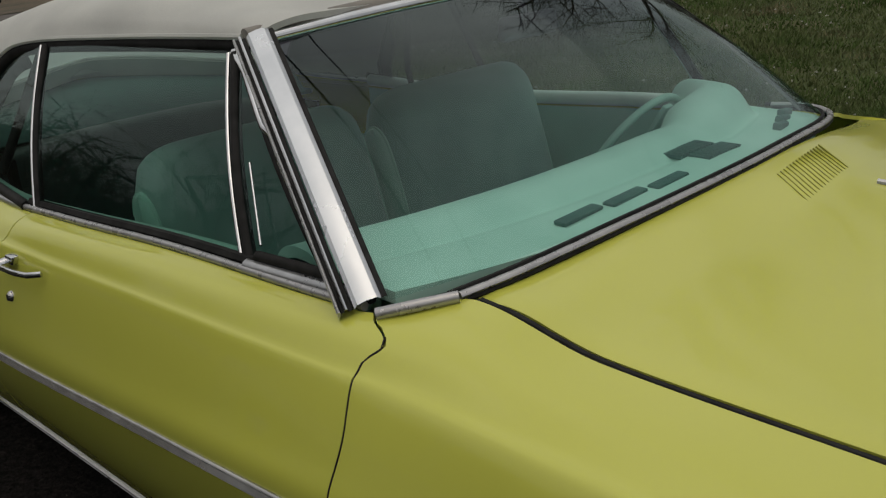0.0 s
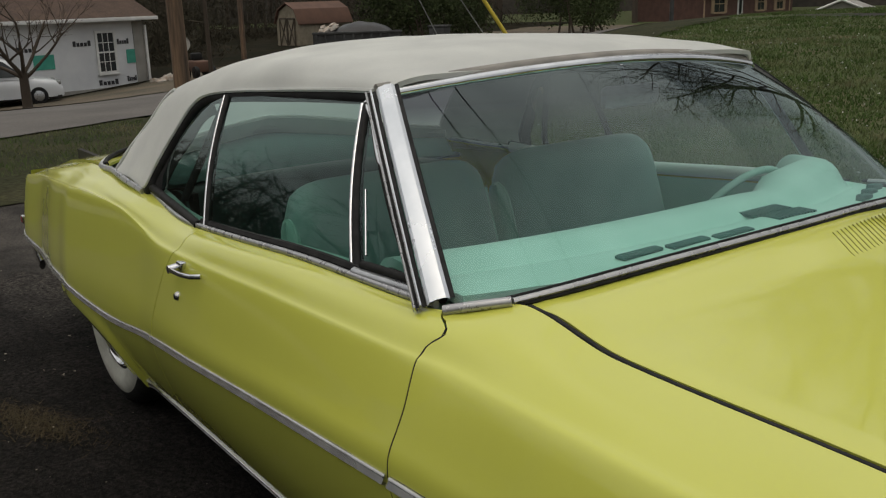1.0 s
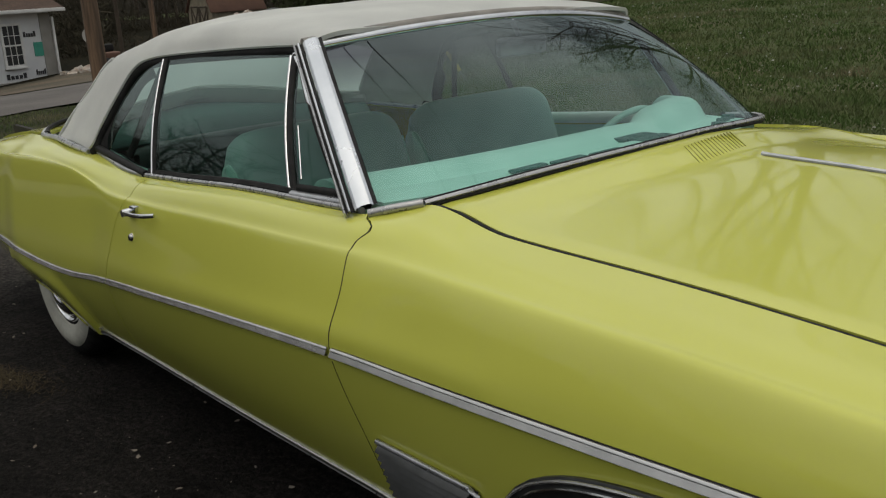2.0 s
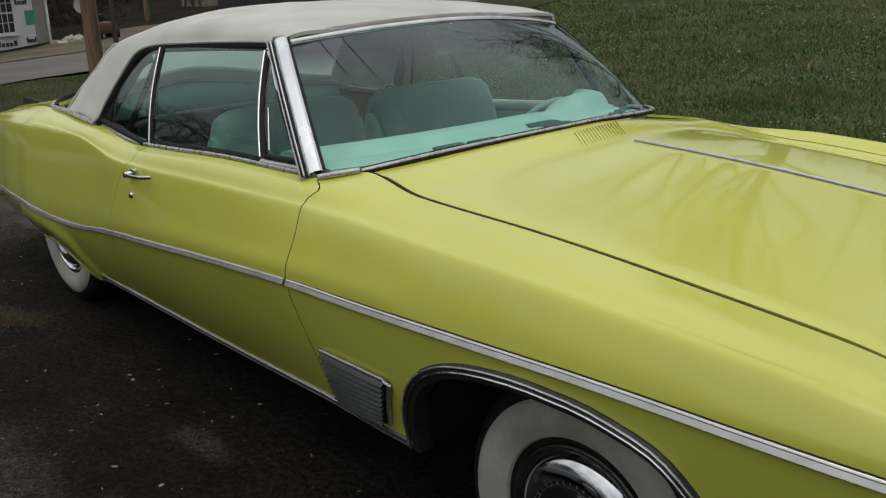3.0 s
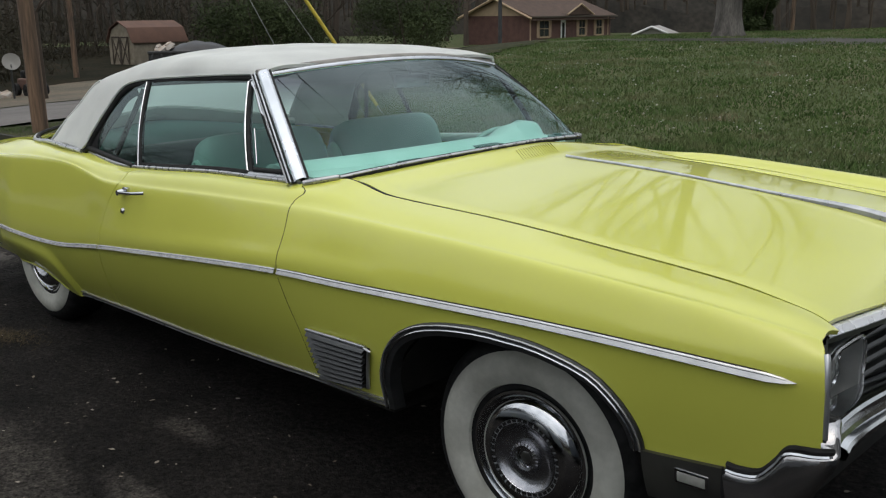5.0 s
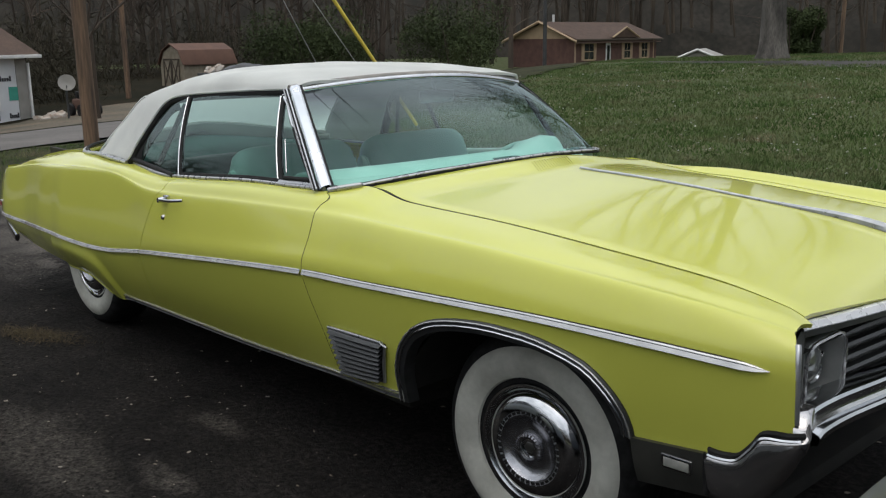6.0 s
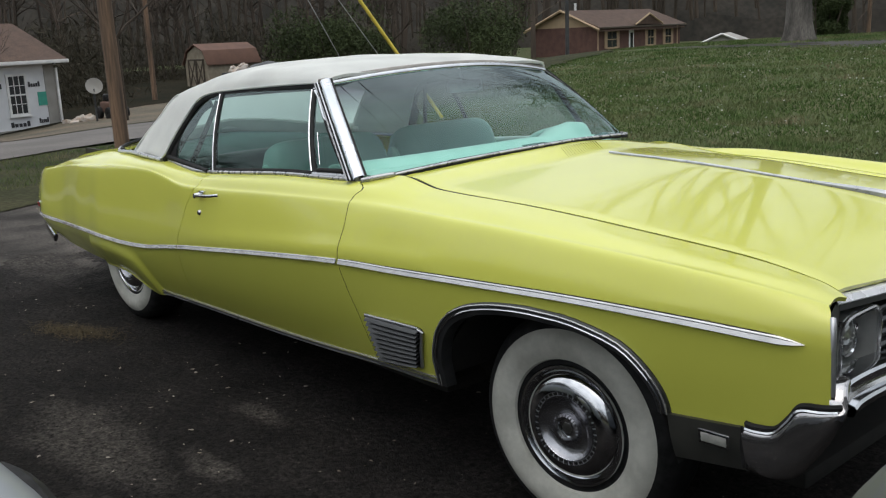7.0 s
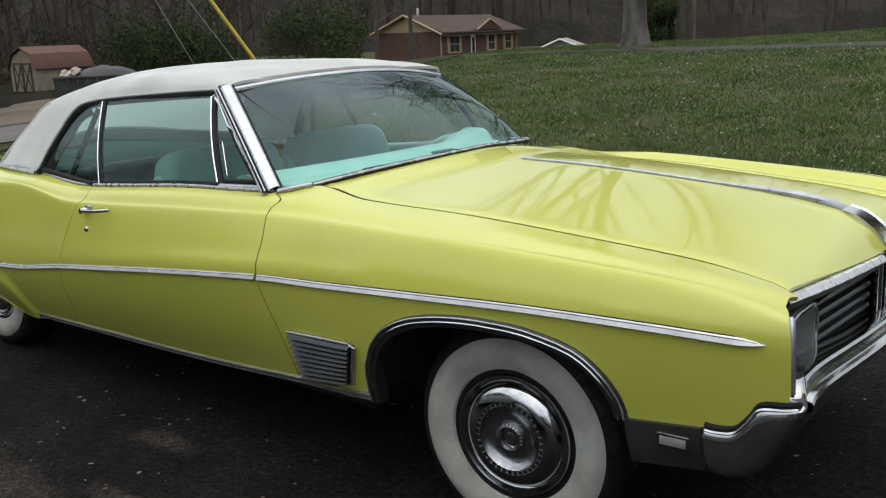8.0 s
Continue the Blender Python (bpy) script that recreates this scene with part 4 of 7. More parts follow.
    bar("window_channel", (-1.262, 0.876, 0.978), (-1.502, 0.687, 1.288), 0.005, M_CHROME)
    bar("window_channel", (-1.243, 0.872, 0.980), (-1.484, 0.683, 1.288), 0.011, M_BLACK)
    bar("window_channel", (-2.060, 0.868, 0.925), (-2.232, 0.702, 1.258), 0.0042, M_CHROME)
    bar("window_channel", (-2.042, 0.864, 0.925), (-2.216, 0.698, 1.258), 0.010, M_BLACK)
    if side < 0:
        bar("vent_frame", (-1.245, 0.880, 0.990), (-0.985, 0.880, 1.003), 0.012, M_DULL, 1.0, 0.0)
        bar("vent_frame", (-1.225, 0.872, 1.008), (-1.045, 0.872, 1.018), 0.010, M_BLACK, 1.0, 0.0)
    kink = []
    for i in range(29):
        q = Vector((-1.005, 0.884, 0.998)).lerp(Vector((-1.462, 0.682, 1.300)), i / 28)
        step = 0.013 * ss((i / 28 - 0.60) / 0.05) + 0.016 * ss((i / 28 - 0.88) / 0.12)
        bump_out = 0.007 * math.exp(-((i / 28 - 0.59) / 0.03) ** 2)
        kink.append((q.x - step + bump_out, side * (q.y + 0.014 * math.sin(math.pi * i / 28)), q.z - 0.3 * step))
    if side < 0:
        cpart("vent_frame", tube(kink, 0.008, 8), M_CHROME, None, "chrome vent window frame with a kinked drip edge")
    if side < 0:
        bar("vent_frame", (-1.030, 0.876, 1.000), (-1.470, 0.678, 1.292), 0.010, M_BLACK)
        bar("vent_latch", (-1.212, 0.872, 1.03), (-1.300, 0.812, 1.14), 0.0025, M_CHROME, 1.0, 0.0)
    bar("quarter_seal", (-2.66, 0.815, 0.960), (-2.10, 0.868, 0.930), 0.013, M_BLACK, 1.0, 0.0)
    bar("top_bow", (-2.40, 0.79, 0.94), (-2.34, 0.66, 1.22), 0.012, M_BLACK, 1.0, 0.0)
    # door handle and lock
    hx, hz = -1.93, 0.853
    hy = along_side(hx, hx + 0.01, 1, lambda x: hz, 0.0)[0][1]
    grip = cpart("door_handle", tube([(hx - 0.095, side * (hy + 0.022), hz - 0.008), (hx - 0.05, side * (hy + 0.034), hz - 0.001), (hx + 0.02, side * (hy + 0.036), hz + 0.004),
                                      (hx + 0.075, side * (hy + 0.032), hz + 0.010), (hx + 0.10, side * (hy + 0.012), hz + 0.012)], 0.0068, 10, flat=0.7), M_CHROME, None, "chrome pull handle")
    hb = lathe([(0.001, 0.030), (0.011, 0.028), (0.014, 0.0)], 20)
    b1 = part("handle_boss", hb, M_CHROME, grip)
    b1.matrix_basis = pose(hx - 0.08, side * (hy + 0.004), hz - 0.006, 0, 0, 180 if side < 0 else 0)
    bb = box_bm(hx - 0.075, hx - 0.040, -0.006, 0.016, hz - 0.004, hz + 0.016, 0.005)
    b2 = part("handle_base", bb, M_CHROME, grip)
    b2.location = (0, side * (hy + 0.006), 0)
    lock = cpart("door_lock", lathe([(0.001, 0.008), (0.006, 0.009), (0.009, 0.007), (0.012, 0.003), (0.013, -0.004)], 24), M_BUMPER)
    lock.matrix_basis = pose(-2.005, side * along_side(-2.005, -2.0, 1, lambda x: 0.772, 0)[0][1], 0.772, 0, 0, 180 if side < 0 else 0)
    part("keyhole", box_bm(-0.003, 0.003, 0.006, 0.0105, -0.007, 0.007), M_BLACK, lock)


# louvred vents behind the front wheels
def fender_vent(side):
    # corners: x at top and bottom follow slanted ends
    def corner(a, b):
        lo = (lerp(-0.795, -0.538, a), lerp(0.381, 0.422, a))
        hi = (lerp(-0.788, -0.478, a), lerp(0.566, 0.578, a))
        return lerp(lo[0], hi[0], b), lerp(lo[1], hi[1], b)

    def surf(a, b, out):
        x, z = corner(a, b)
        y = along_side(x, x + 1e-3, 1, lambda q: z, 0.0)[0][1]
        return (x, side * (y + out), z)
    base = cpart("fender_vent", grid(lambda u, v: surf(u, v, 0.0055), 16, 12, flip=(side > 0)), M_DARK, None, "louvred vent with grey fins in a thin bright frame")
    for i in range(9):
        b0, b1 = (i + 0.12) / 9.2, (i + 0.92) / 9.2

        def fin(u, v):
            b = lerp(b0, b1, v)
            return surf(0.03 + 0.93 * u, b, 0.0065 + 0.017 * (1 - v) ** 0.8)
        f = part("fin", grid(fin, 6, 4, flip=(side > 0)), M_FIN, base)
        thicken(f, 0.003)
    frame_pts = [surf(0, 0.98, 0.008), surf(0.5, 1, 0.009), surf(0.94, 1, 0.009), surf(1.0, 0.93, 0.009), surf(1.0, 0.5, 0.009), surf(1.0, 0.02, 0.006)]
    part("vent_frame_bar", tube(frame_pts, 0.006, 8), M_DULL, base)
    part("vent_frame_bar", tube([surf(0, 0.98, 0.006), surf(0, 0.5, 0.005), surf(0, 0.0, 0.005), surf(0.5, 0.0, 0.005), surf(1, 0.02, 0.005)], 0.0035, 6), M_PEWTER, base)


for side in (-1, 1):
    fender_vent(side)


# nose: lower panels, bumper, grille, lamps
def bumper_section(k):
    """k from 0 at the rear tip of the near side to 1 at the middle of the car: (x, half y, top, bottom, bulge)."""
    P = [(0.628, .985, .572, .452), (0.66, .986, .572, .450), (0.705, .986, .582, .450), (0.737, .984, .618, .462), (0.760, .980, .650, .478), (0.81, .974, .658, .553), (0.838, .968, .664, .600),
         (0.846, .957, .668, .615), (0.838, .940, .690, .620), (0.828, .915, .706, .628), (0.815, .875, .708, .638), (0.802, .82, .700, .634), (0.800, .6, .678, .603), (0.802, .4, .658, .583), (0.805, .2, .643, .568), (0.808, 0.0, .635, .56)]
    return spline(P, k)


def bumper_mesh():
    prof = [(-0.028, 0.0), (-0.003, 0.0), (0.006, -0.04), (0.010, -0.12), (0.009, -0.40), (0.003, -0.72), (-0.010, -0.93), (-0.03, -1.0), (-0.06, -0.98)]
    n = 96

    def f(u, v):
        k = u * 2 if u <= 0.5 else 2 - u * 2
        sgn = -1 if u <= 0.5 else 1
        x, y, zt, zb = bumper_section(k)
        x2, y2 = bumper_section(min(k + 0.01, 1))[:2]
        x1, y1 = bumper_section(max(k - 0.01, 0))[:2]
        t = Vector((x2 - x1, y2 - y1, 0)).normalized()
        nrm = Vector((-t.y, t.x, 0))
        if nrm.x + nrm.y < 0:
            nrm = -nrm
        o, h = prof[round(v * (len(prof) - 1))]
        p = Vector((x, y, 0)) + nrm * o
        return (p.x, sgn * p.y, zt + h * (zt - zb))
    return grid(f, n, len(prof) - 1, flip=True, angle=40)


bumper = cpart("front_bumper", bumper_mesh(), M_BUMPER, None, "dusty chrome front bumper that wraps round the corners")
BAR = [(0.822, .912, .702), (0.815, .86, .703), (0.806, .72, .690), (0.806, .5, .668), (0.808, .28, .648), (0.812, .06, .636)]
for side in (-1, 1):
    # the cross bar: a ledge, a hollow face and a lower lip
    bar_prof = [(-0.06, -0.004), (-0.012, 0.003), (0.006, 0.000), (0.012, -0.006), (0.011, -0.030), (0.016, -0.038), (0.030, -0.042), (0.035, -0.048), (0.030, -0.066), (-0.02, -0.078)]

    def cross_bar(u, v):
        x, y, z = spline(BAR, u)
        dx, dz = bar_prof[round(v * (len(bar_prof) - 1))]
        return (x + dx, side * y, z + dz)
    cpart("bumper_bar", grid(cross_bar, 24, len(bar_prof) - 1, flip=(side < 0), angle=25), M_CHROME, None, "chrome bumper bar with a hollow face")
for side in (-1, 1):
    tip_top = [bumper_section(0.004 + 0.43 * i / 28) for i in range(29)]
    cpart("bumper_tip_ledge", tube([(p[0], side * (p[1] + 0.004), p[2] - 0.004) for p in tip_top], 0.0048, 6), M_CHROME)
    # black tubes paint the shadow between fender and bumper
    cpart("bumper_gap", tube([(p[0], side * (p[1] - 0.006), p[2] + 0.006) for p in tip_top], 0.006, 6), M_BLACK)
    cpart("bumper_gap", tube([(0.630, side * 0.990, 0.572), (0.630, side * 0.990, 0.52), (0.634, side * 0.984, 0.468)], 0.006, 6), M_BLACK)
# grey panels between wheel and bumper
for side in (-1, 1):
    def low_panel(u, v):
        x = lerp(0.428 + 0.012 * (1 - v), 0.632, u)
        zt, zb = lerp(0.549, 0.568, u), lerp(0.434, 0.456, u)
        z = lerp(zb, zt, v)
        return (x, side * (side_point(x, 0.0)[0] + 0.002 - 0.02 * (1 - v) ** 2), z)
    lower = cpart("lower_panel", grid(low_panel, 10, 6, flip=(side > 0)), M_PEWTER, None, "dark grey panel ahead of the front wheel")
    thicken(lower, 0.012)
    yb = side_point(0.555, 0.0)[0] + 0.009
    marker = cpart("side_marker", box_bm(-0.041, 0.041, -0.006, 0.006, -0.019, 0.019, 0.004), M_CHROME, None, "small side marker lamp in a bright rim")
    marker.matrix_basis = pose(0.555, side * yb, 0.518, side * -6.0, 0, side * -4.5)
    part("lens", box_bm(-0.034, 0.034, -0.0072, 0.0072, -0.013, 0.013, 0.003), M_LENS, marker)
    # vertical trim on the fender's front edge
    trim = [(NOSE(z) + 0.004, side * (side_y(NOSE(z) - 0.006, z) - 0.004), z) for z in [0.690 + 0.0095 * i for i in range(19)]]
    cpart("fender_edge_moulding", tube(trim, 0.005, 8, flat=1.3), M_DULL, None, "chrome moulding on the front edge of the fender")

    def lamp_return(u, v):
        z = lerp(0.665, 0.866, v)
        return (lerp(NOSE(z) - 0.004, 0.742, u), side * lerp(side_y(NOSE(z) - 0.006, z) - 0.012, 0.772, u), z)
    cpart("lamp_return", grid(lamp_return, 4, 10, flip=(side > 0)), M_FIN, None, "dark return between fender and headlamp")

# grille
GX = 0.735
cpart("grille_backing", box_bm(GX - 0.10, GX - 0.075, -0.80, 0.80, 0.57, 0.87), M_DARK)
cpart("nose_closing", grid(lambda u, v: (0.755 - 0.14 * v, lerp(-0.80, 0.80, u), 0.795), 6, 2), M_DARK)
for side in (-1, 1):
    top_bar = [(0.762, side * 0.842, 0.886), (0.782, side * 0.52, 0.862), (0.787, side * 0.06, 0.824)]
    brow = [(-0.03, -0.012), (-0.008, -0.008), (-0.001, -0.009), (0.009, -0.023), (0.008, -0.026), (-0.012, -0.028), (-0.018, -0.032), (-0.012, -0.050), (-0.03, -0.056)]

    def brow_point(u, v):
        x, y, z = spline(top_bar, u)
        dx, dz = brow[round(v * 8)]
        return (x + dx, y, z + dz)
    brow_ob = cpart("grille_bar", grid(brow_point, 20, 8, flip=(side < 0), angle=25), M_BRIGHT, None, "bright upper grille bar over a dark recess")
    brow_ob.data.materials.append(M_FIN)
    for p in brow_ob.data.polygons:
        if p.index % 8 >= 4:
            p.material_index = 1
    for i in range(6):
        drop = 0.034 * i
        for dx, dz, h, mat_ in ((0.0, 0.0, 0.0075, M_FIN), (-0.012, -0.017, 0.004, M_PEWTER)):
            fin_prof = [(-0.04, h), (-0.003, h), (0.002, 0.0), (-0.003, -h), (-0.04, -h)]

            def fin_point(u, v):
                px, pz = fin_prof[round(v * 4)]
                return (lerp(GX + 0.004, GX + 0.016, u) + dx + px, side * lerp(0.552, 0.05, u), lerp(0.778, 0.757, u) - drop + dz + pz)
            cpart("grille_fin", grid(fin_point, 6, 4, flip=(side < 0), angle=25), mat_)
    cpart("grille_end", tube([(0.772, side * 0.045, 0.82), (0.775, side * 0.045, 0.58)], 0.012, 8), M_CHROME)
    # headlamp bezel: a rounded frame round two recessed lamps
    cy, cz = side * 0.668, 0.716

    def ring_pt(a, ry, rz, x):
        return (x, cy + ry * math.copysign(abs(math.cos(a)) ** 0.45, math.cos(a)), cz + rz * math.copysign(abs(math.sin(a)) ** 0.45, math.sin(a)))
    ang = [2 * math.pi * i / 48 for i in range(49)]
    prof_b = [(0.112, 0.092, GX - 0.05), (0.110, 0.090, GX + 0.010), (0.104, 0.084, GX + 0.016), (0.097, 0.077, GX + 0.010), (0.090, 0.070, GX - 0.055)]
    bezel = cpart("headlamp_bezel", grid(lambda u, v: ring_pt(ang[round(v * 48)], *prof_b[round(u * 4)]), 4, 48), M_BEZEL, None, "grey headlamp bezel with a bright rim")
    part("rim", tube([ring_pt(a, 0.105, 0.085, GX + 0.015) for a in ang], 0.0055, 6), M_SPEAR, bezel)
    part("backing", box_bm(GX - 0.065, GX - 0.05, cy - 0.10, cy + 0.10, cz - 0.08, cz + 0.08), M_PEWTER, bezel)
    for k in (-1, 1):
        lamp = part("lamp", lathe([(0.001, 0.012), (0.02, 0.0115), (0.038, 0.007), (0.046, 0.0), (0.046, -0.02)], 32, "x"), M_LAMP, bezel)
        lamp.matrix_basis = pose(GX - 0.040, cy + k * 0.048, cz - 0.006)
        ring = part("lamp_ring", lathe([(0.044, 0.002), (0.048, 0.007), (0.052, -0.01)], 32, "x"), M_CHROME, bezel)
        ring.matrix_basis = pose(GX - 0.040, cy + k * 0.048, cz - 0.006)


def wide(profile, k=1.01):
    return [(r * k, h) for r, h in profile]


def wheel(x, side, turn=0.0, wall=1.01):
    hub = cpart("wheel", lathe(wide([(0.20, -0.03), (0.19, -0.10), (0.02, -0.10)]), 40), M_DARK)
    part("tyre", lathe(wide([(0.200, -0.02), (0.212, 0.004), (0.26, 0.016), (0.30, 0.011), (0.322, -0.002), (0.338, -0.028), (0.342, -0.06), (0.343, -0.10), (0.342, -0.14), (0.336, -0.17), (0.315, -0.195),
                         (0.25, -0.2)]), 72), M_BLACK, hub)
    part("whitewall", lathe(wide([(0.209, 0.002), (0.213, 0.010), (0.24, 0.022), (0.265, 0.026), (0.29, 0.022), (0.310, 0.010), (0.320, 0.0)], wall), 72), M_WHITEWALL, hub, "wide white sidewall, faintly stained")
    part("rim_band", lathe([(0.2115, 0.002), (0.206, 0.000), (0.197, -0.006), (0.184, -0.006)], 64), M_BLACK, hub, "black band between tyre and cover")
    cap = part("wheel_cover", lathe([(0.190, -0.008), (0.189, 0.003), (0.185, 0.009), (0.179, 0.009), (0.175, 0.002), (0.171, -0.004), (0.167, -0.003), (0.160, 0.007), (0.150, 0.016), (0.138, 0.023), (0.125, 0.028),
                                     (0.113, 0.030), (0.1115, 0.025), (0.1015, 0.025), (0.100, 0.029), (0.097, 0.029), (0.090, 0.021), (0.080, 0.013), (0.068, 0.008), (0.054, 0.007), (0.046, 0.010), (0.043, 0.024),
                                     (0.036, 0.028), (0.029, 0.025), (0.026, 0.018), (0.001, 0.020)], 72), M_CHROME, hub, "chrome wheel cover with a ring of slots")
    part("cover_centre", lathe([(0.0975, 0.0295), (0.090, 0.0215), (0.080, 0.0135), (0.068, 0.0085), (0.054, 0.0075), (0.0465, 0.0105), (0.0435, 0.0245), (0.036, 0.0285), (0.029, 0.0255)], 64), M_CAPGREY, cap, "satin grey bowl round the hub")
    part("slot_ring", lathe([(0.1122, 0.0262), (0.1065, 0.0258), (0.1008, 0.0262)], 64), M_DULL, cap, "satin ring that carries the slots")
    for i in range(36):
        a = 2 * math.pi * i / 36
        s = part("slot", SLOT_ME, None, cap)
        s.matrix_basis = pose(0.1065 * math.cos(a), 0.020, 0.1065 * math.sin(a), 0, -math.degrees(a), 0)
    for i in range(24):
        a = 2 * math.pi * i / 24
        tooth = part("serration", TOOTH_ME, None, cap)
        tooth.matrix_basis = pose(0.0395 * math.cos(a), 0.0262, 0.0395 * math.sin(a), 0, -math.degrees(a), 0)
    part("emblem", lathe([(0.001, 0.023), (0.014, 0.023), (0.018, 0.021), (0.018, 0.016)], 6), M_PEWTER, cap)
    hub.matrix_basis = pose(x, side * (0.868 if x > -1 else 0.815), 0.344, 0, 0, (180 if side < 0 else 0) + turn)
    return hub


slot_bm = box_bm(-0.0042, 0.0042, -0.006, 0.0074, -0.0066, 0.0066)
SLOT_ME = bpy.data.meshes.new("slot")
slot_bm.to_mesh(SLOT_ME)
SLOT_ME.materials.append(M_BLACK)
tooth_bm = box_bm(-0.005, 0.005, -0.003, 0.003, -0.0016, 0.0016)
TOOTH_ME = bpy.data.meshes.new("tooth")
tooth_bm.to_mesh(TOOTH_ME)
TOOTH_ME.materials.append(M_CAPGREY)
for wx in (0.002, -3.215):
    for side in (-1, 1):
        wheel(wx, side, 4.0 if wx > -1 else 0, 0.975 if wx > -1 else 0.95)

# underbody and wheel houses
cpart("floor_pan", box_bm(-4.1, 0.60, -0.60, 0.60, 0.24, 0.30, 0.02), M_DARK)
cpart("floor_pan", box_bm(-2.75, -0.60, -0.82, 0.82, 0.26, 0.31, 0.02), M_DARK)
cpart("firewall", box_bm(-0.90, -0.86, -0.93, 0.93, 0.36, 0.96), M_DARK)
for side in (-1, 1):
    for wx, r in ((0.0, 0.46), (-3.2, 0.42)):
        me = grid(lambda u, v: (wx + r * math.cos(radians(14 + 152 * u)), side * lerp(0.58, 0.975 if wx > -1 else 0.86, v), 0.30 + r * math.sin(radians(14 + 152 * u))), 20, 3)
        cpart("wheel_house", me, M_DARK)
    cpart("inner_panel", box_bm(-0.86, 0.50, side * 0.62 - 0.01, side * 0.62 + 0.01, 0.28, 0.84), M_DARK)
    cpart("inner_panel", box_bm(-4.15, -2.75, side * 0.62 - 0.01, side * 0.62 + 0.01, 0.28, 0.88), M_DARK)
cpart("exhaust_pipe", tube([(-2.6, -0.66, 0.26), (-3.4, -0.74, 0.30), (-3.72, -0.80, 0.33)], 0.03, 10), M_PEWTER)

# tail
def deck(u, v):
    s = v * 2 - 1
    x = lerp(-3.2 - 0.50 * (1 - abs(s) ** 2), -4.52 - 0.05 * (1 - s * s), u)
    half = G_Y(x) + BULGE(x) * (0.3 + 0.7 * ss((-3.0 - x) / 0.8)) - 0.004
    return (x, s * half, G_Z(x) + 0.02 * (1 - s * s))


thicken(cpart("trunk_lid", grid(deck, 24, 24, flip=True), M_PAINT), 0.01)
cpart("tail_panel", grid(lambda u, v: (-4.54 - 0.06 * math.sin(math.pi * v), lerp(-0.76, 0.76, u), lerp(0.40, 0.745, v)), 12, 8), M_PAINT)
bump = [(-4.40, .800, .300), (-4.48, .797, .335), (-4.56, .790, .385), (-4.60, .765, .420), (-4.605, .70, .43), (-4.61, .45, .43), (-4.61, 0, .43)]
bump = bump + [(x, -y, z) for x, y, z in bump[-2::-1]]
cpart("rear_bumper", tube([spline(bump, i / 40) for i in range(41)], 0.030, 10, flat=0.5), M_CHROME, None, "chrome rear bumper")
for side in (-1, 1):
    rm = cpart("rear_marker", box_bm(-4.53, -4.49, -0.010, 0.010, 0.495, 0.535, 0.004), M_CHROME)
    rm.location = (0, side * (side_y(-4.51, 0.515) + 0.002), 0)
    part("reflector", box_bm(-4.523, -4.497, -0.012, 0.012, 0.50, 0.53, 0.003), M_RED, rm)


# ---- cabin ----
def dash(u, v):
    s = v * 2 - 1
    y = 0.845 * s if s < 0 else FAR_Y(s) * 0.985
    front = shield_low(s * 0.97)[0] - 0.012
    prof = [(0.0, 1.022), (0.06, 1.022), (0.125, 1.022), (0.145, 1.014), (0.165, 1.026), (0.20, 1.042), (0.245, 1.040), (0.275, 1.012), (0.28, 0.96), (0.27, 0.88), (0.25, 0.78)]
    d, z = spline(prof, u)
    hump = ss((y - 0.16) / 0.16) * ss((0.74 - y) / 0.12)
    x = front - d - 0.05 * (1 - abs(s) ** 2) * u
    z += hump * 0.024 * ss((u - 0.38) / 0.12) * ss((0.80 - u) / 0.12) - 0.012 * s * s + 0.032 * ss((s - 0.25) / 0.45)
    return (x - 0.04 * hump * ss((u - 0.4) / 0.2), y, z)


thicken(cpart("dashboard", grid(dash, 40, 64, angle=60), M_DASH, None, "mint green padded dashboard"), 0.02)
for i in range(3):
    y = -0.50 + 0.130 * i
    cpart("defroster_slot", box_bm(-0.905 + 0.012 * i, -0.878 + 0.012 * i, y, y + 0.115, 1.018, 1.0265, 0.004), M_MINTDARK)
    cpart("defroster_slot", box_bm(-0.880 - 0.020 * i, -0.860 - 0.020 * i, 0.33 + 0.065 * i, 0.385 + 0.065 * i, 1.030 + 0.008 * i, 1.048 + 0.006 * i, 0.004), M_MINTDARK)
for k in range(2):
    for i in range(12):
        cpart("speaker_slot", box_bm(-0.968 + 0.052 * k, -0.922 + 0.052 * k, -0.035 + 0.0125 * i + 0.02 * k, -0.028 + 0.0125 * i + 0.02 * k, 1.018, 1.0268), M_MINTDARK)


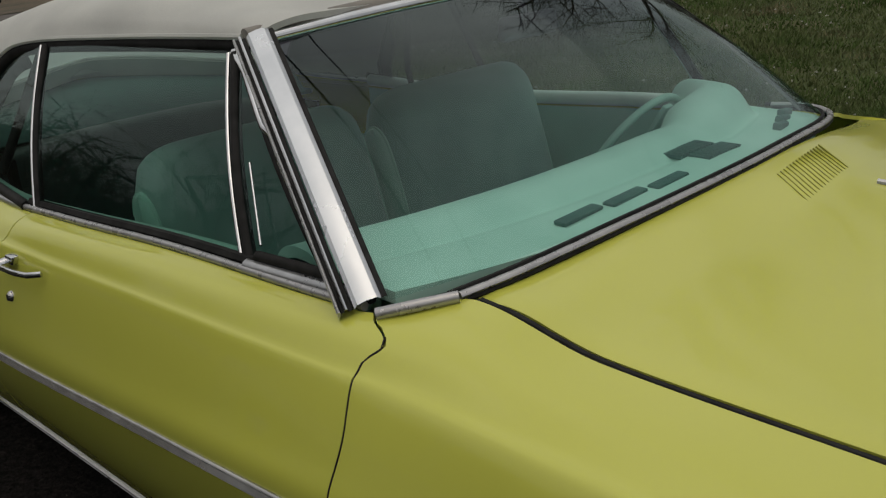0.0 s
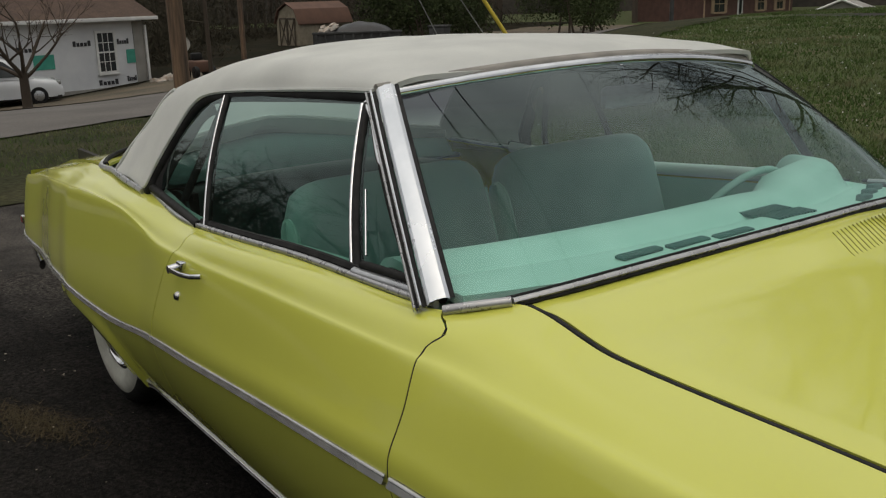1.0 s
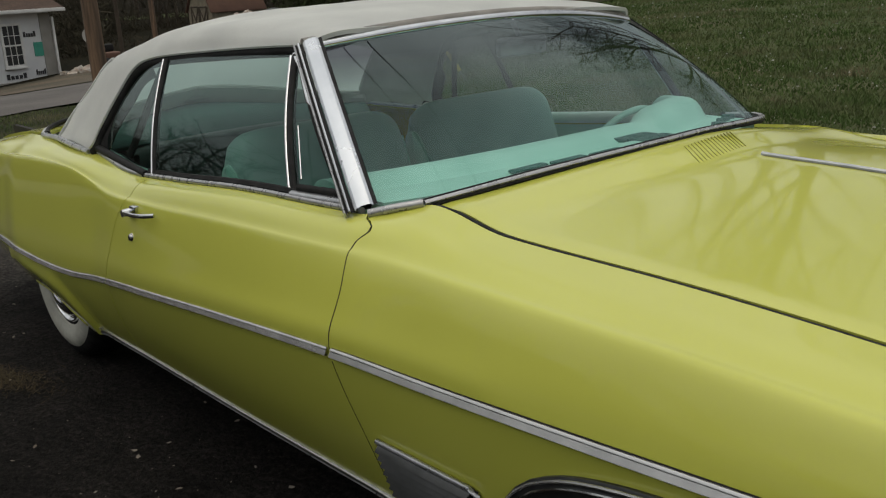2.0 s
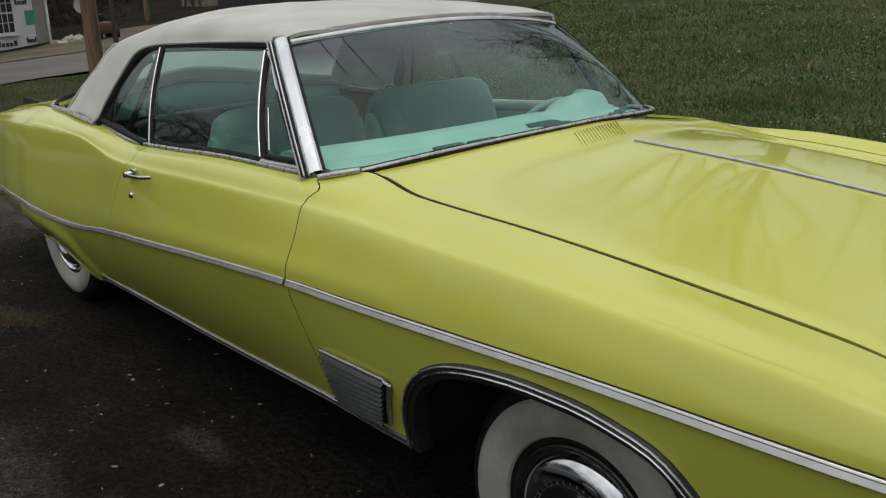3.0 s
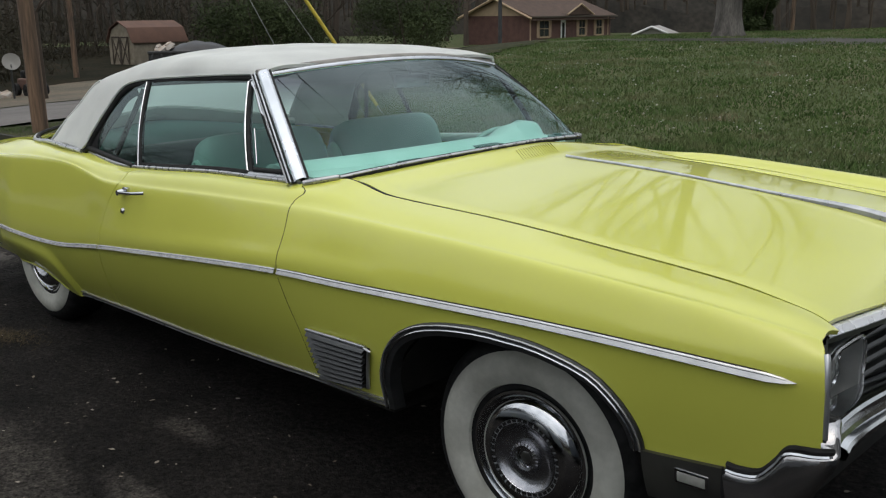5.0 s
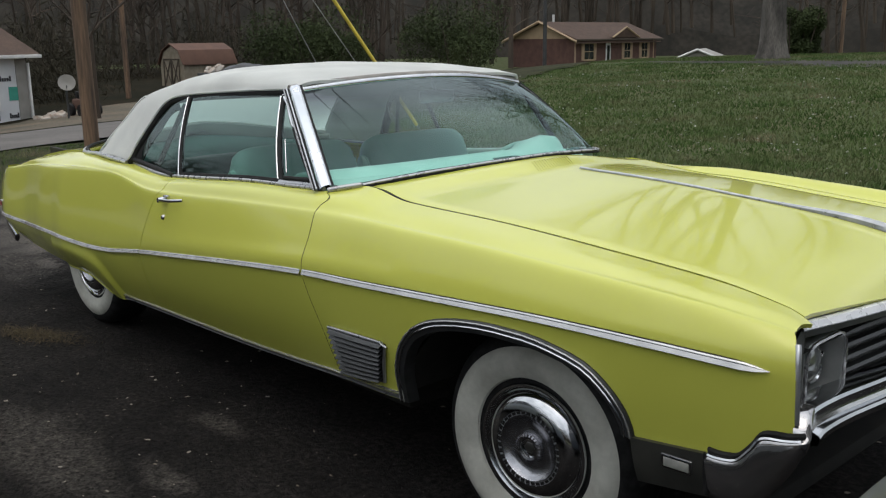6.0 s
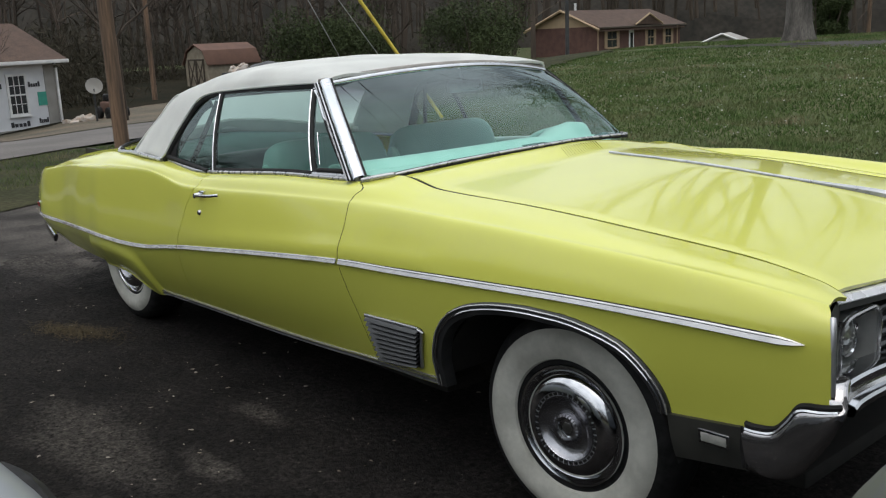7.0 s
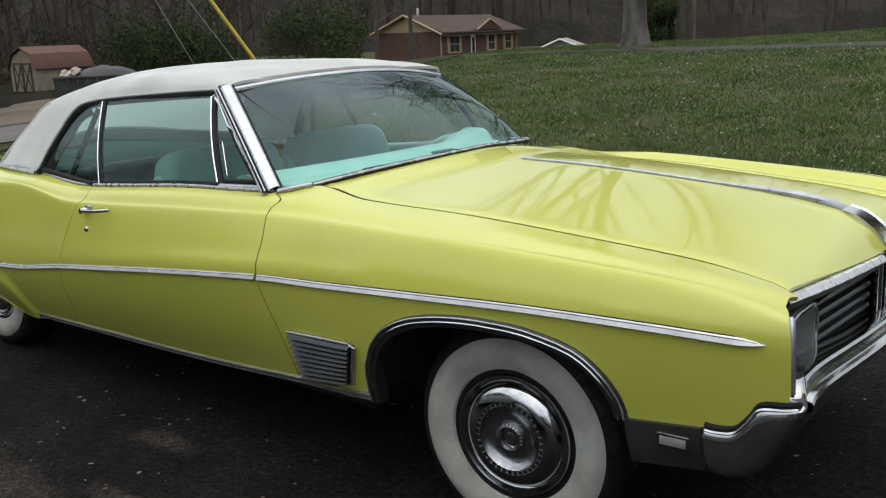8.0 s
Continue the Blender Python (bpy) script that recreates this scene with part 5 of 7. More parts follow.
def seat(y0, y1, label):
    w = y1 - y0
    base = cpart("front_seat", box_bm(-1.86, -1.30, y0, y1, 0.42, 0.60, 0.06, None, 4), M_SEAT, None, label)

    def back(u, v):
        # u round the thickness, v across
        s = v * 2 - 1
        rd = (1 - abs(s) ** 9) ** 0.5
        prof = [(-1.70, 0.50), (-1.735, 0.70), (-1.785, 0.90), (-1.825, 1.02), (-1.86, 1.065), (-1.90, 1.07), (-1.94, 1.03), (-1.945, 0.90), (-1.91, 0.70), (-1.88, 0.50)]
        x, z = spline(prof, u)
        mid = -1.79 - (z - 0.5) * 0.17
        zz = 0.5 + (z - 0.5) * (0.79 + 0.17 * rd)
        return (mid + (x - mid) * (0.78 + 0.22 * rd), lerp(y0, y1, v), zz)
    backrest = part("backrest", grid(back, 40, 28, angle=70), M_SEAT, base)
    for end in (0.0, 1.0):
        def bolster(u, v):
            x, y, z = back(u, end)
            mid = -1.79 - (z - 0.5) * 0.17
            return (lerp(x, mid, ss(v)), y + (0.022 if end else -0.022) * math.sin(0.5 * math.pi * v), z)
        # the seat's side looks lit because this vinyl is paler than the front's
        part("side_bolster", grid(bolster, 40, 6, flip=(end == 0.0), angle=60), M_MINT, backrest, "side of the seat back, paler mint for the light on it")
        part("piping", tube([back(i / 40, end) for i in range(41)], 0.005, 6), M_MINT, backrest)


seat(-0.70, -0.06, "mint vinyl front seat with rounded back")
seat(0.02, 0.68, "mint vinyl front seat with rounded back")


def rear_back(u, v):
    prof = [(-2.58, 0.46), (-2.66, 0.62), (-2.74, 0.80), (-2.78, 0.88), (-2.83, 0.905), (-2.90, 0.90)]
    x, z = spline(prof, u)
    s = v * 2 - 1
    return (x - 0.02 * s * s, 0.64 * s, z - 0.03 * s**4)


# rear bench in the darkened mint: its shade is in the colour
cpart("rear_seat", box_bm(-2.66, -2.22, -0.62, 0.62, 0.36, 0.52, 0.05, None, 3), M_REARSEAT, None, "mint vinyl rear bench, darkened for the cabin's shade")
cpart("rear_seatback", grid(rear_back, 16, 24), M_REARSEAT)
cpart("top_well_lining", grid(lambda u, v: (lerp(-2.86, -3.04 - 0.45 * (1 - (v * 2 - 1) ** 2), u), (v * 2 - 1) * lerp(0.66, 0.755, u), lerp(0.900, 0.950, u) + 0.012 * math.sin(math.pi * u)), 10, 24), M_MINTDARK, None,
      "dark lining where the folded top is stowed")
cpart("rear_window_rail", tube([(-3.02 - 0.45 * (1 - s * s), 0.745 * s, 0.972) for s in [-1 + 0.08 * i for i in range(26)]], 0.016, 6), M_WHITE)
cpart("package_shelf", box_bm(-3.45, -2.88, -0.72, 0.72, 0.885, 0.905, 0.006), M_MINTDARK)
cpart("carpet", box_bm(-2.6, -0.95, -0.88, 0.88, 0.33, 0.345), M_MINTDARK)
for side in (-1, 1):
    def trim_panel(u, v):
        x = lerp(-2.62, -0.98, u)
        z = lerp(0.36, G_Z(x) - 0.012, v)
        return (x, side * (G_Y(x) - 0.055 + 0.02 * (1 - v)), z)
    p = cpart("door_trim", grid(trim_panel, 30, 10, flip=(side < 0)), M_MINT, None, "mint vinyl door trim")
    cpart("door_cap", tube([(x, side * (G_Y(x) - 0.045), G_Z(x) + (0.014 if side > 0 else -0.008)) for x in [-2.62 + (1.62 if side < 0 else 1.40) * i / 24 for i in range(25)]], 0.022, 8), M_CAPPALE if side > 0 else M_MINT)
    cpart("arm_rest", box_bm(-2.0, -1.45, side * 0.80 - 0.045, side * 0.80 + 0.03, 0.66, 0.72, 0.02), M_MINT)
# steering wheel and column
rimp = [(0.19 * math.cos(a), 0.19 * math.sin(a), 0) for a in [2 * math.pi * i / 48 for i in range(49)]]
sw = cpart("steering_wheel", tube(rimp, 0.011, 8), M_MINT, None, "mint steering wheel")
part("spoke", box_bm(-0.185, 0.185, -0.02, 0.02, -0.03, -0.015, 0.006), M_MINT, sw)
part("horn_pad", lathe([(0.001, 0.0), (0.05, -0.005), (0.06, -0.03)], 24, "z"), M_MINT, sw)
part("column", tube([(0, 0, -0.02), (0, 0, -0.30)], 0.03, 10), M_MINT, sw)
sw.matrix_basis = pose(-1.32, 0.42, 0.865, 0, -60, 0)
# rear-view mirror
mir = cpart("mirror", box_bm(-1.345, -1.32, -0.10, 0.10, 1.235, 1.29, 0.012), M_DULL)
part("mirror_stem", tube([(-1.335, 0, 1.28), (-1.37, 0, 1.335)], 0.008, 6), M_DULL, mir)


def settle():
    """The far side of the old body hangs slightly low and narrow."""
    done = set()
    for ob in car.children:
        me = ob.data
        if not me or me.name in done or ob.matrix_basis != Matrix.Identity(4):
            continue
        done.add(me.name)
        for v in me.vertices:
            x, y, z = v.co
            if y > 0 and x < 1.0:
                k = ss(y / 0.8) * (1.0 if z < 1.02 else max(0.0, (1.30 - z) / 0.28))
                back = ss((-0.35 - x) / 0.5)
                v.co.z -= k * lerp(0.022, 0.045, back)
                v.co.y -= k * lerp(0.02, 0.09, back)
                if z > 0.8:
                    v.co.z -= 0.034 * ss((y - 0.40) / 0.34) * (1 - ss((y - 0.80) / 0.075)) * ss((x + 0.72) / 0.3) * ss((0.78 - x) / 0.2)


settle()


# ---- the yard and the street ----
def place(heading, dist):
    """A place of the plan, by its heading and distance from the drive's front corner."""
    return 1.685 + dist * math.cos(radians(heading)), -2.831 + dist * math.sin(radians(heading))


def road_side(x, y):
    """Metres past the road's near edge, square to the road."""
    return (x + 11.6) * -0.91 + (y - 2.2) * -0.42


def street_strip(name, w0, w1, s0, s1, n, m, mat_, lift, wobble, label, category):
    """A strip that runs along the street, from w0 to w1 metres past its near edge."""
    def f(u, v):
        s = lerp(s0, s1, u)
        w = lerp(w0, w1, v)
        if v in (0.0, 1.0):
            w += wobble * (math.sin(s * 0.9 + 3 * v) + 0.6 * math.sin(s * 2.3 + v) + 0.4 * math.sin(s * 5.1))
        x, y = -11.6 - 0.91 * w - 0.42 * s, 2.2 - 0.42 * w + 0.91 * s
        return (x, y, ground_z(x, y) + lift)
    tagged(part(name, grid(f, n, m, flip=False), mat_), label, category, "", "structure")


street_strip("road", 0.9, 9.5, -45, 60, 260, 10, M_ROAD, 0.03, 0.05, "grey asphalt street that runs past the yard", "road")
street_strip("far_verge", 9.4, 21, -45, 60, 200, 8, M_VERGE, 0.05, 0.15, "dry tan grass across the street", "verge")
street_strip("near_verge", -2.6, 1.0, -14, 30, 160, 5, M_ROUGH, 0.012, 0.2, "rough brown grass between yard and street", "verge")
street_strip("woods_floor", 20.5, 110, -80, 70, 90, 30, M_LEAFFLOOR, 0.06, 0.4, "dark leafy floor of the woods across the street", "woodland")
sheet("lane", lambda x, y: 20.8 + 0.3 * math.sin(x * 0.9) + 0.15 * math.sin(x * 3.1) < y < 22.5 + 0.3 * math.sin(x * 0.7 + 2) and x > -13 + 3 * math.sin(y * 9), M_DIRT, -0.008, -17, 40, 19, 24, 0.25, "dark gravel lane on the lawn's far side", "lane")


def tri_stuff(name, make, n, mat_, label, category, seed):
    rnd = random.Random(seed)
    verts, faces = [], []
    for _ in range(n):
        t = make(rnd)
        if t is None:
            continue
        k = len(verts)
        verts += t
        faces.append(tuple(range(k, k + len(t))))
    return tagged(part(name, mesh_of(verts, faces, False), mat_), label, category, "", "stuff")


def blade_at(rnd, x, y, h, w):
    a, b = rnd.uniform(0, 6.28), rnd.uniform(0, 6.28)
    z = ground_z(x, y) - 0.02
    lean = h * rnd.uniform(0.2, 0.9)
    return [(x + w * math.cos(a), y + w * math.sin(a), z), (x - w * math.cos(a), y - w * math.sin(a), z), (x + lean * math.cos(b), y + lean * math.sin(b), z + h)]


def lawn_blade(rnd):
    r = 2.6 + 30 * rnd.random() ** 1.6
    a = radians(rnd.uniform(88, 152))
    x, y = 0.5 + r * math.cos(a) * 1.15, -0.8 + r * math.sin(a)
    if y < 1.62 + 0.12 * math.sin(x * 1.7) or road_side(x, y) > -2.3 or 21.2 < y < 22.3:
        return None
    tuft = noise.noise(Vector((x * 0.9, y * 0.9, 0)))
    if rnd.random() > 0.85 + 0.5 * tuft:
        return None
    big = 1 + r / 20
    return blade_at(rnd, x, y, rnd.uniform(0.025, 0.06) * (1 + 0.8 * max(0, tuft)), rnd.uniform(0.0035, 0.009) * big)


tri_stuff("lawn_grass", lawn_blade, 400000, M_BLADE, "short uneven lawn, green with dry straw", "grass", 3)


def verge_blade(rnd):
    x, y = rnd.uniform(-12.5, -8.3), rnd.uniform(-4, 7)
    if road_side(x, y) > 0.8 or (y < 1.7 and x > -8.9 + 0.5 * noise.noise(Vector((x * 2, y * 2, 6.0)))) or noise.noise(Vector((x * 1.2, y * 1.2, 2.0))) < rnd.uniform(-0.8, 0.2):
        return None
    return blade_at(rnd, x, y, rnd.uniform(0.02, 0.09), 0.007)


tri_stuff("verge_grass", verge_blade, 42000, M_BLADE, "rough grass beside the street", "grass", 4)


def straw(rnd):
    x = rnd.gauss(-3.22, 0.14)
    y = -1.15 + 0.35 * (x + 3.22) + rnd.gauss(0, 0.055)
    a = rnd.uniform(0, 6.28)
    l, w = rnd.uniform(0.006, 0.028), rnd.uniform(0.001, 0.003)
    c, s = math.cos(a), math.sin(a)
    z = 0.006 + rnd.uniform(0, 0.022)
    return [(x - c * l - s * w, y - s * l + c * w, 0.005), (x - c * l + s * w, y - s * l - c * w, 0.005), (x + c * l, y + s * l, z)]


tri_stuff("dry_tuft", straw, 1300, M_STRAW, "tuft of dry straw growing through the asphalt", "dry grass", 5)


def leaf_litter(rnd):
    if rnd.random() < 0.6:
        x, y = rnd.uniform(-5, 1.5), rnd.uniform(-2.6, 0.8)
    else:
        x, y = rnd.uniform(-9, 3), rnd.uniform(-5, 1.6)
    if noise.noise(Vector((x * 1.3, y * 1.3, 2.0))) < rnd.uniform(-0.5, 0.3):
        return None
    a, l = rnd.uniform(0, 6.28), 0.0025 + 0.011 * rnd.random() ** 2.5
    w = l * rnd.uniform(0.25, 0.7)
    c, s = math.cos(a), math.sin(a)
    pts = []
    for k, (p, q) in enumerate(((-1, 0), (-0.45, 0.8), (0.3, 1), (1, 0.1), (0.5, -0.8), (-0.3, -1))):
        p, q = p * l * rnd.uniform(0.8, 1.2), q * w * rnd.uniform(0.6, 1.2)
        pts.append((x + c * p - s * q, y + s * p + c * q, 0.005 + l * rnd.uniform(0, 0.5)))
    return pts


tri_stuff("leaf_litter", leaf_litter, 1700, M_LEAF, "scattered dead leaves and petals on the drive", "leaves", 6)


def loose_grit():
    rnd = random.Random(12)
    verts, faces = [], []
    for _ in range(26000):
        x, y = (rnd.uniform(-4.5, 1.6), rnd.uniform(-2.7, -0.6)) if rnd.random() < 0.75 else (rnd.uniform(-8.5, 3), rnd.uniform(-4, 1.4))
        if noise.noise(Vector((x * 2.1, y * 2.1, 5.0))) < rnd.uniform(-0.7, 0.2):
            continue
        r = 0.0016 + 0.0055 * rnd.random() ** 3
        a = rnd.uniform(0, 6.28)
        k = len(verts)
        verts += [(x + r * rnd.uniform(0.7, 1.3) * math.cos(a + 2.1 * i), y + r * rnd.uniform(0.7, 1.3) * math.sin(a + 2.1 * i), 0.0) for i in range(3)]
        verts.append((x + rnd.uniform(-0.4, 0.4) * r, y + rnd.uniform(-0.4, 0.4) * r, r * rnd.uniform(0.6, 1.2)))
        faces += [(k, k + 1, k + 3), (k + 1, k + 2, k + 3), (k + 2, k, k + 3)]
    tagged(part("loose_grit", mesh_of(verts, faces, False), M_GRIT), "loose grit and crumbs of broken asphalt", "grit", "", "stuff")


loose_grit()


def petal(rnd):
    r = 3 + 20 * rnd.random() ** 1.3
    a = radians(rnd.uniform(88, 150))
    x, y = 0.5 + r * math.cos(a) * 1.15, -0.8 + r * math.sin(a)
    if y < 1.8:
        return None
    if noise.noise(Vector((x * 0.5, y * 0.5, 4.0))) + 0.6 * noise.noise(Vector((x * 1.7, y * 1.7, 9.0))) < rnd.uniform(-0.3, 0.35):
        return None
    l = 0.004 + 0.016 * rnd.random() ** 2 * (1 + r / 25)
    z = ground_z(x, y) + rnd.uniform(0.0, 0.03)
    b = rnd.uniform(0, 3.14)
    return [(x - l * math.cos(b), y - l * math.sin(b), z), (x + l * math.cos(b), y + l * math.sin(b), z), (x + 0.3 * l, y, z + l)]


tri_stuff("lawn_petals", petal, 6000, M_PETAL, "pale petals and seed heads in the lawn", "petals", 7)


# ---- trees ----
def branch(verts, faces, p, d, length, r0, r1, n, rnd, steps=4, wobble=0.12):
    """Adds a tapering bent limb; returns points along it."""
    pts, p, d = [p], Vector(p), Vector(d).normalized()
    for i in range(steps):
        d = (d + Vector((rnd.uniform(-1, 1), rnd.uniform(-1, 1), rnd.uniform(-0.7, 1))) * wobble).normalized()
        p = p + d * (length / steps)
        pts.append(p.copy())
    k0 = len(verts)
    for i, q in enumerate(pts):
        q = Vector(q)
        t = (Vector(pts[min(i + 1, steps)]) - Vector(pts[max(i - 1, 0)])).normalized()
        a = t.cross(Vector((0.3, 0.2, 1)) if abs(t.z) < 0.9 else Vector((1, 0, 0))).normalized()
        b = t.cross(a)
        r = lerp(r0, r1, i / steps)
        for k in range(n):
            an = 2 * math.pi * k / n
            verts.append(q + a * (r * math.cos(an)) + b * (r * math.sin(an)))
    for i in range(steps):
        for k in range(n):
            q, s = k0 + i * n + k, k0 + i * n + (k + 1) % n
            faces.append((q, s, s + n, q + n))
    return [Vector(q) for q in pts]


def grow(verts, faces, p, d, length, r, depth, rnd, n):
    pts = branch(verts, faces, p, d, length, r, r * 0.45, n, rnd, 5 if depth > 1 else 3, 0.16)
    if depth == 0:
        return
    kids = 4 if depth > 1 else 4
    for i in range(kids):
        q = pts[rnd.randint(2, len(pts) - 1)]
        dd = Vector(d).normalized() + Vector((rnd.uniform(-1, 1), rnd.uniform(-1, 1), rnd.uniform(-0.35, 0.7))) * 0.95
        grow(verts, faces, q, dd, length * rnd.uniform(0.5, 0.75), r * rnd.uniform(0.35, 0.5), depth - 1, rnd, max(3, n - 2))


def bare_tree(x, y, r, trunk_h, limbs, limb_len, depth, seed, label, lean=(0, 0), mat_=None):
    rnd = random.Random(seed)
    z = ground_z(x, y) - 0.1
    root = empty("bare_tree", x, y, z)
    tagged(root, label, "tree", "bare trees")
    verts, faces = [], []
    n = 14
    flare = [(1.5, 0), (1.18, 0.05), (1.03, 0.14), (1.0, 0.3), (0.94, 0.6), (0.85, 1.0)]
    for k, h in flare:
        for i in range(n):
            a = 2 * math.pi * i / n
            rr = r * k * (1 + 0.08 * math.sin(3 * a + 1) + (0.10 * math.sin(5 * a) if h < 0.1 else 0))
            verts.append(Vector((rr * math.cos(a) + lean[0] * h * trunk_h, rr * math.sin(a) + lean[1] * h * trunk_h, h * trunk_h)))
    for j in range(len(flare) - 1):
        for i in range(n):
            q, s = j * n + i, j * n + (i + 1) % n
            faces.append((q, s, s + n, q + n))
    part("trunk", mesh_of(verts, faces), mat_ or M_BARK, root)
    for i in range(limbs):
        v2, f2 = [], []
        a = 2 * math.pi * i / limbs + rnd.uniform(-0.4, 0.4)
        h = trunk_h * rnd.uniform(0.82, 1.0)
        start = Vector((lean[0] * h, lean[1] * h, h))
        grow(v2, f2, start, (math.cos(a), math.sin(a), rnd.uniform(0.45, 1.2)), limb_len, r * rnd.uniform(0.38, 0.55), depth, rnd, 7)
        part("limb", mesh_of(v2, f2, True, 60), mat_ or M_BARK, root)
    return root


def old_tree(x, y, r):
    """The great tree on the lawn: a thick trunk that parts into leaning limbs, each with its twigs."""
    rnd = random.Random(11)
    root = empty("bare_tree", x, y, ground_z(x, y) - 0.1)
    tagged(root, "large old bare tree with a thick furrowed trunk", "tree", "bare trees")
    n = 20
    flare = [(1.55, 0), (1.22, 0.25), (1.06, 0.7), (1.0, 1.5), (0.95, 3.2), (0.95, 4.6), (0.7, 5.2)]
    verts = [(r * k * (1 + 0.06 * math.sin(3 * a + 1 + h) + (0.10 * math.sin(5 * a) if h < 0.5 else 0.03 * math.sin(7 * a + h))) * math.cos(a),
              r * k * (1 + 0.06 * math.sin(3 * a + 1 + h) + (0.10 * math.sin(5 * a) if h < 0.5 else 0.03 * math.sin(7 * a + h))) * math.sin(a), h)
             for k, h in flare for a in [2 * math.pi * i / n for i in range(n)]]
    faces = [(j * n + i, j * n + (i + 1) % n, (j + 1) * n + (i + 1) % n, (j + 1) * n + i) for j in range(len(flare) - 1) for i in range(n)]
    part("trunk", mesh_of(verts, faces), M_BARK, root)
    left, far = Vector((-0.891, -0.454, 0)), Vector((-0.454, 0.891, 0))
    for start, side, back, r0, length in ((4.6, 0.05, 0.05, 0.85, 9.0), (4.2, 0.42, -0.1, 0.55, 8.0), (4.0, 0.95, 0.15, 0.5, 7.5), (4.5, -0.55, 0.2, 0.45, 7.0), (4.8, -0.95, -0.2, 0.36, 6.5), (4.6, 0.2, -0.9, 0.4, 7.0)):
        v2, f2 = [], []
        way = left * side + far * back + Vector((0, 0, 1))
        pts = branch(v2, f2, (0, 0, start), way, length, r * r0, r * r0 * 0.42, 9, rnd, 8, 0.07)
        for k, q in enumerate(pts[2:]):
            for _ in range(1 + k % 2):
                d = way.normalized() + Vector((rnd.uniform(-1, 1), rnd.uniform(-1, 1), rnd.uniform(-0.3, 0.6)))
                grow(v2, f2, q, d, length * rnd.uniform(0.35, 0.6), r * r0 * rnd.uniform(0.2, 0.36), 3, rnd, 6)
        part("limb", mesh_of(v2, f2, True, 60), M_BARK, root)


old_tree(*place(117.6, 30), 0.34)
sx, sy = place(166.6, 35.5)
bare_tree(sx, sy, 0.16, 1.3, 5, 2.0, 3, 21, "small many-stemmed bare tree by the street", mat_=M_TWIG)
tx, ty = place(156.9, 37)
bare_tree(tx, ty, 0.08, 3.2, 5, 3.0, 3, 23, "slim grey bare tree across the street", (0.05, -0.03), M_TWIG)

for k, (hd, ds, sd) in enumerate(((206, 24, 41), (224, 27, 42), (243, 24, 43))):
    qx_, qy_ = place(hd, ds)
    bare_tree(qx_, qy_, 0.26, 4.2, 6, 4.6, 3, sd, "tall bare tree on the near side of the drive")


def far_woods():
    rnd = random.Random(8)
    verts, faces = [], []
    for i in range(960):
        # trees from 430 on are unseen, added to block low sky beside the car
        a = rnd.uniform(92, 215) if i < 430 else rnd.uniform(195, 335) if i < 880 else rnd.uniform(215, 452)
        d = rnd.uniform(80, 120) if i < 430 else rnd.uniform(34, 75) if i < 880 else rnd.uniform(55, 110)
        if 120 < a < 131 and d < 104:
            d += 26
        x, y = place(a, d)
        z = ground_z(x, y) + (d - 78) * 0.10 - 0.4
        h, r = rnd.uniform(9, 16), rnd.uniform(0.10, 0.26)
        lean = Vector((rnd.uniform(-0.12, 0.12), rnd.uniform(-0.12, 0.12), 1))
        pts = branch(verts, faces, (x, y, z), lean, h, r, 0.03, 5, rnd, 6, 0.05)
        for k in range(rnd.randint(12, 20)):
            q = pts[rnd.randint(1, 6)].lerp(pts[rnd.randint(2, 6)], rnd.random())
            b = branch(verts, faces, q, (rnd.uniform(-1, 1), rnd.uniform(-1, 1), rnd.uniform(0.2, 1.2)), rnd.uniform(1.5, 4.5), r * 0.33, 0.015, 3, rnd, 3, 0.2)
            for _ in range(3):
                branch(verts, faces, b[rnd.randint(1, 3)], (rnd.uniform(-1, 1), rnd.uniform(-1, 1), rnd.uniform(0.0, 1.0)), rnd.uniform(0.8, 2.0), r * 0.14, 0.008, 3, rnd, 2, 0.2)
    tagged(part("far_woods", mesh_of(verts, faces, False), M_TWIG), "bare brown woods on the rise behind the houses, extended unseen round the near side", "woods", "", "stuff")


far_woods()


def woods_bank():
    n = 220
    rnd = random.Random(9)
    tops = [rnd.uniform(5.0, 8.5) for _ in range(n)]

    def f(u, v):
        # full circle: the unseen part is added to darken reflections in the side paint
        a = 92 + 360 * u
        x, y = place(a, 124 + 10 * v)
        k = round(u * n) % n
        return (x, y, lerp(-4.0, tops[k] * 1.35, v) + (1.6 if v > 0 else 0))
    tagged(part("backdrop", grid(f, n, 3, flip=True, smooth=False), M_WOODS), "dark wooded hillside behind the bare trees, carried unseen all round to block low sky", "hillside", "", "structure")


woods_bank()


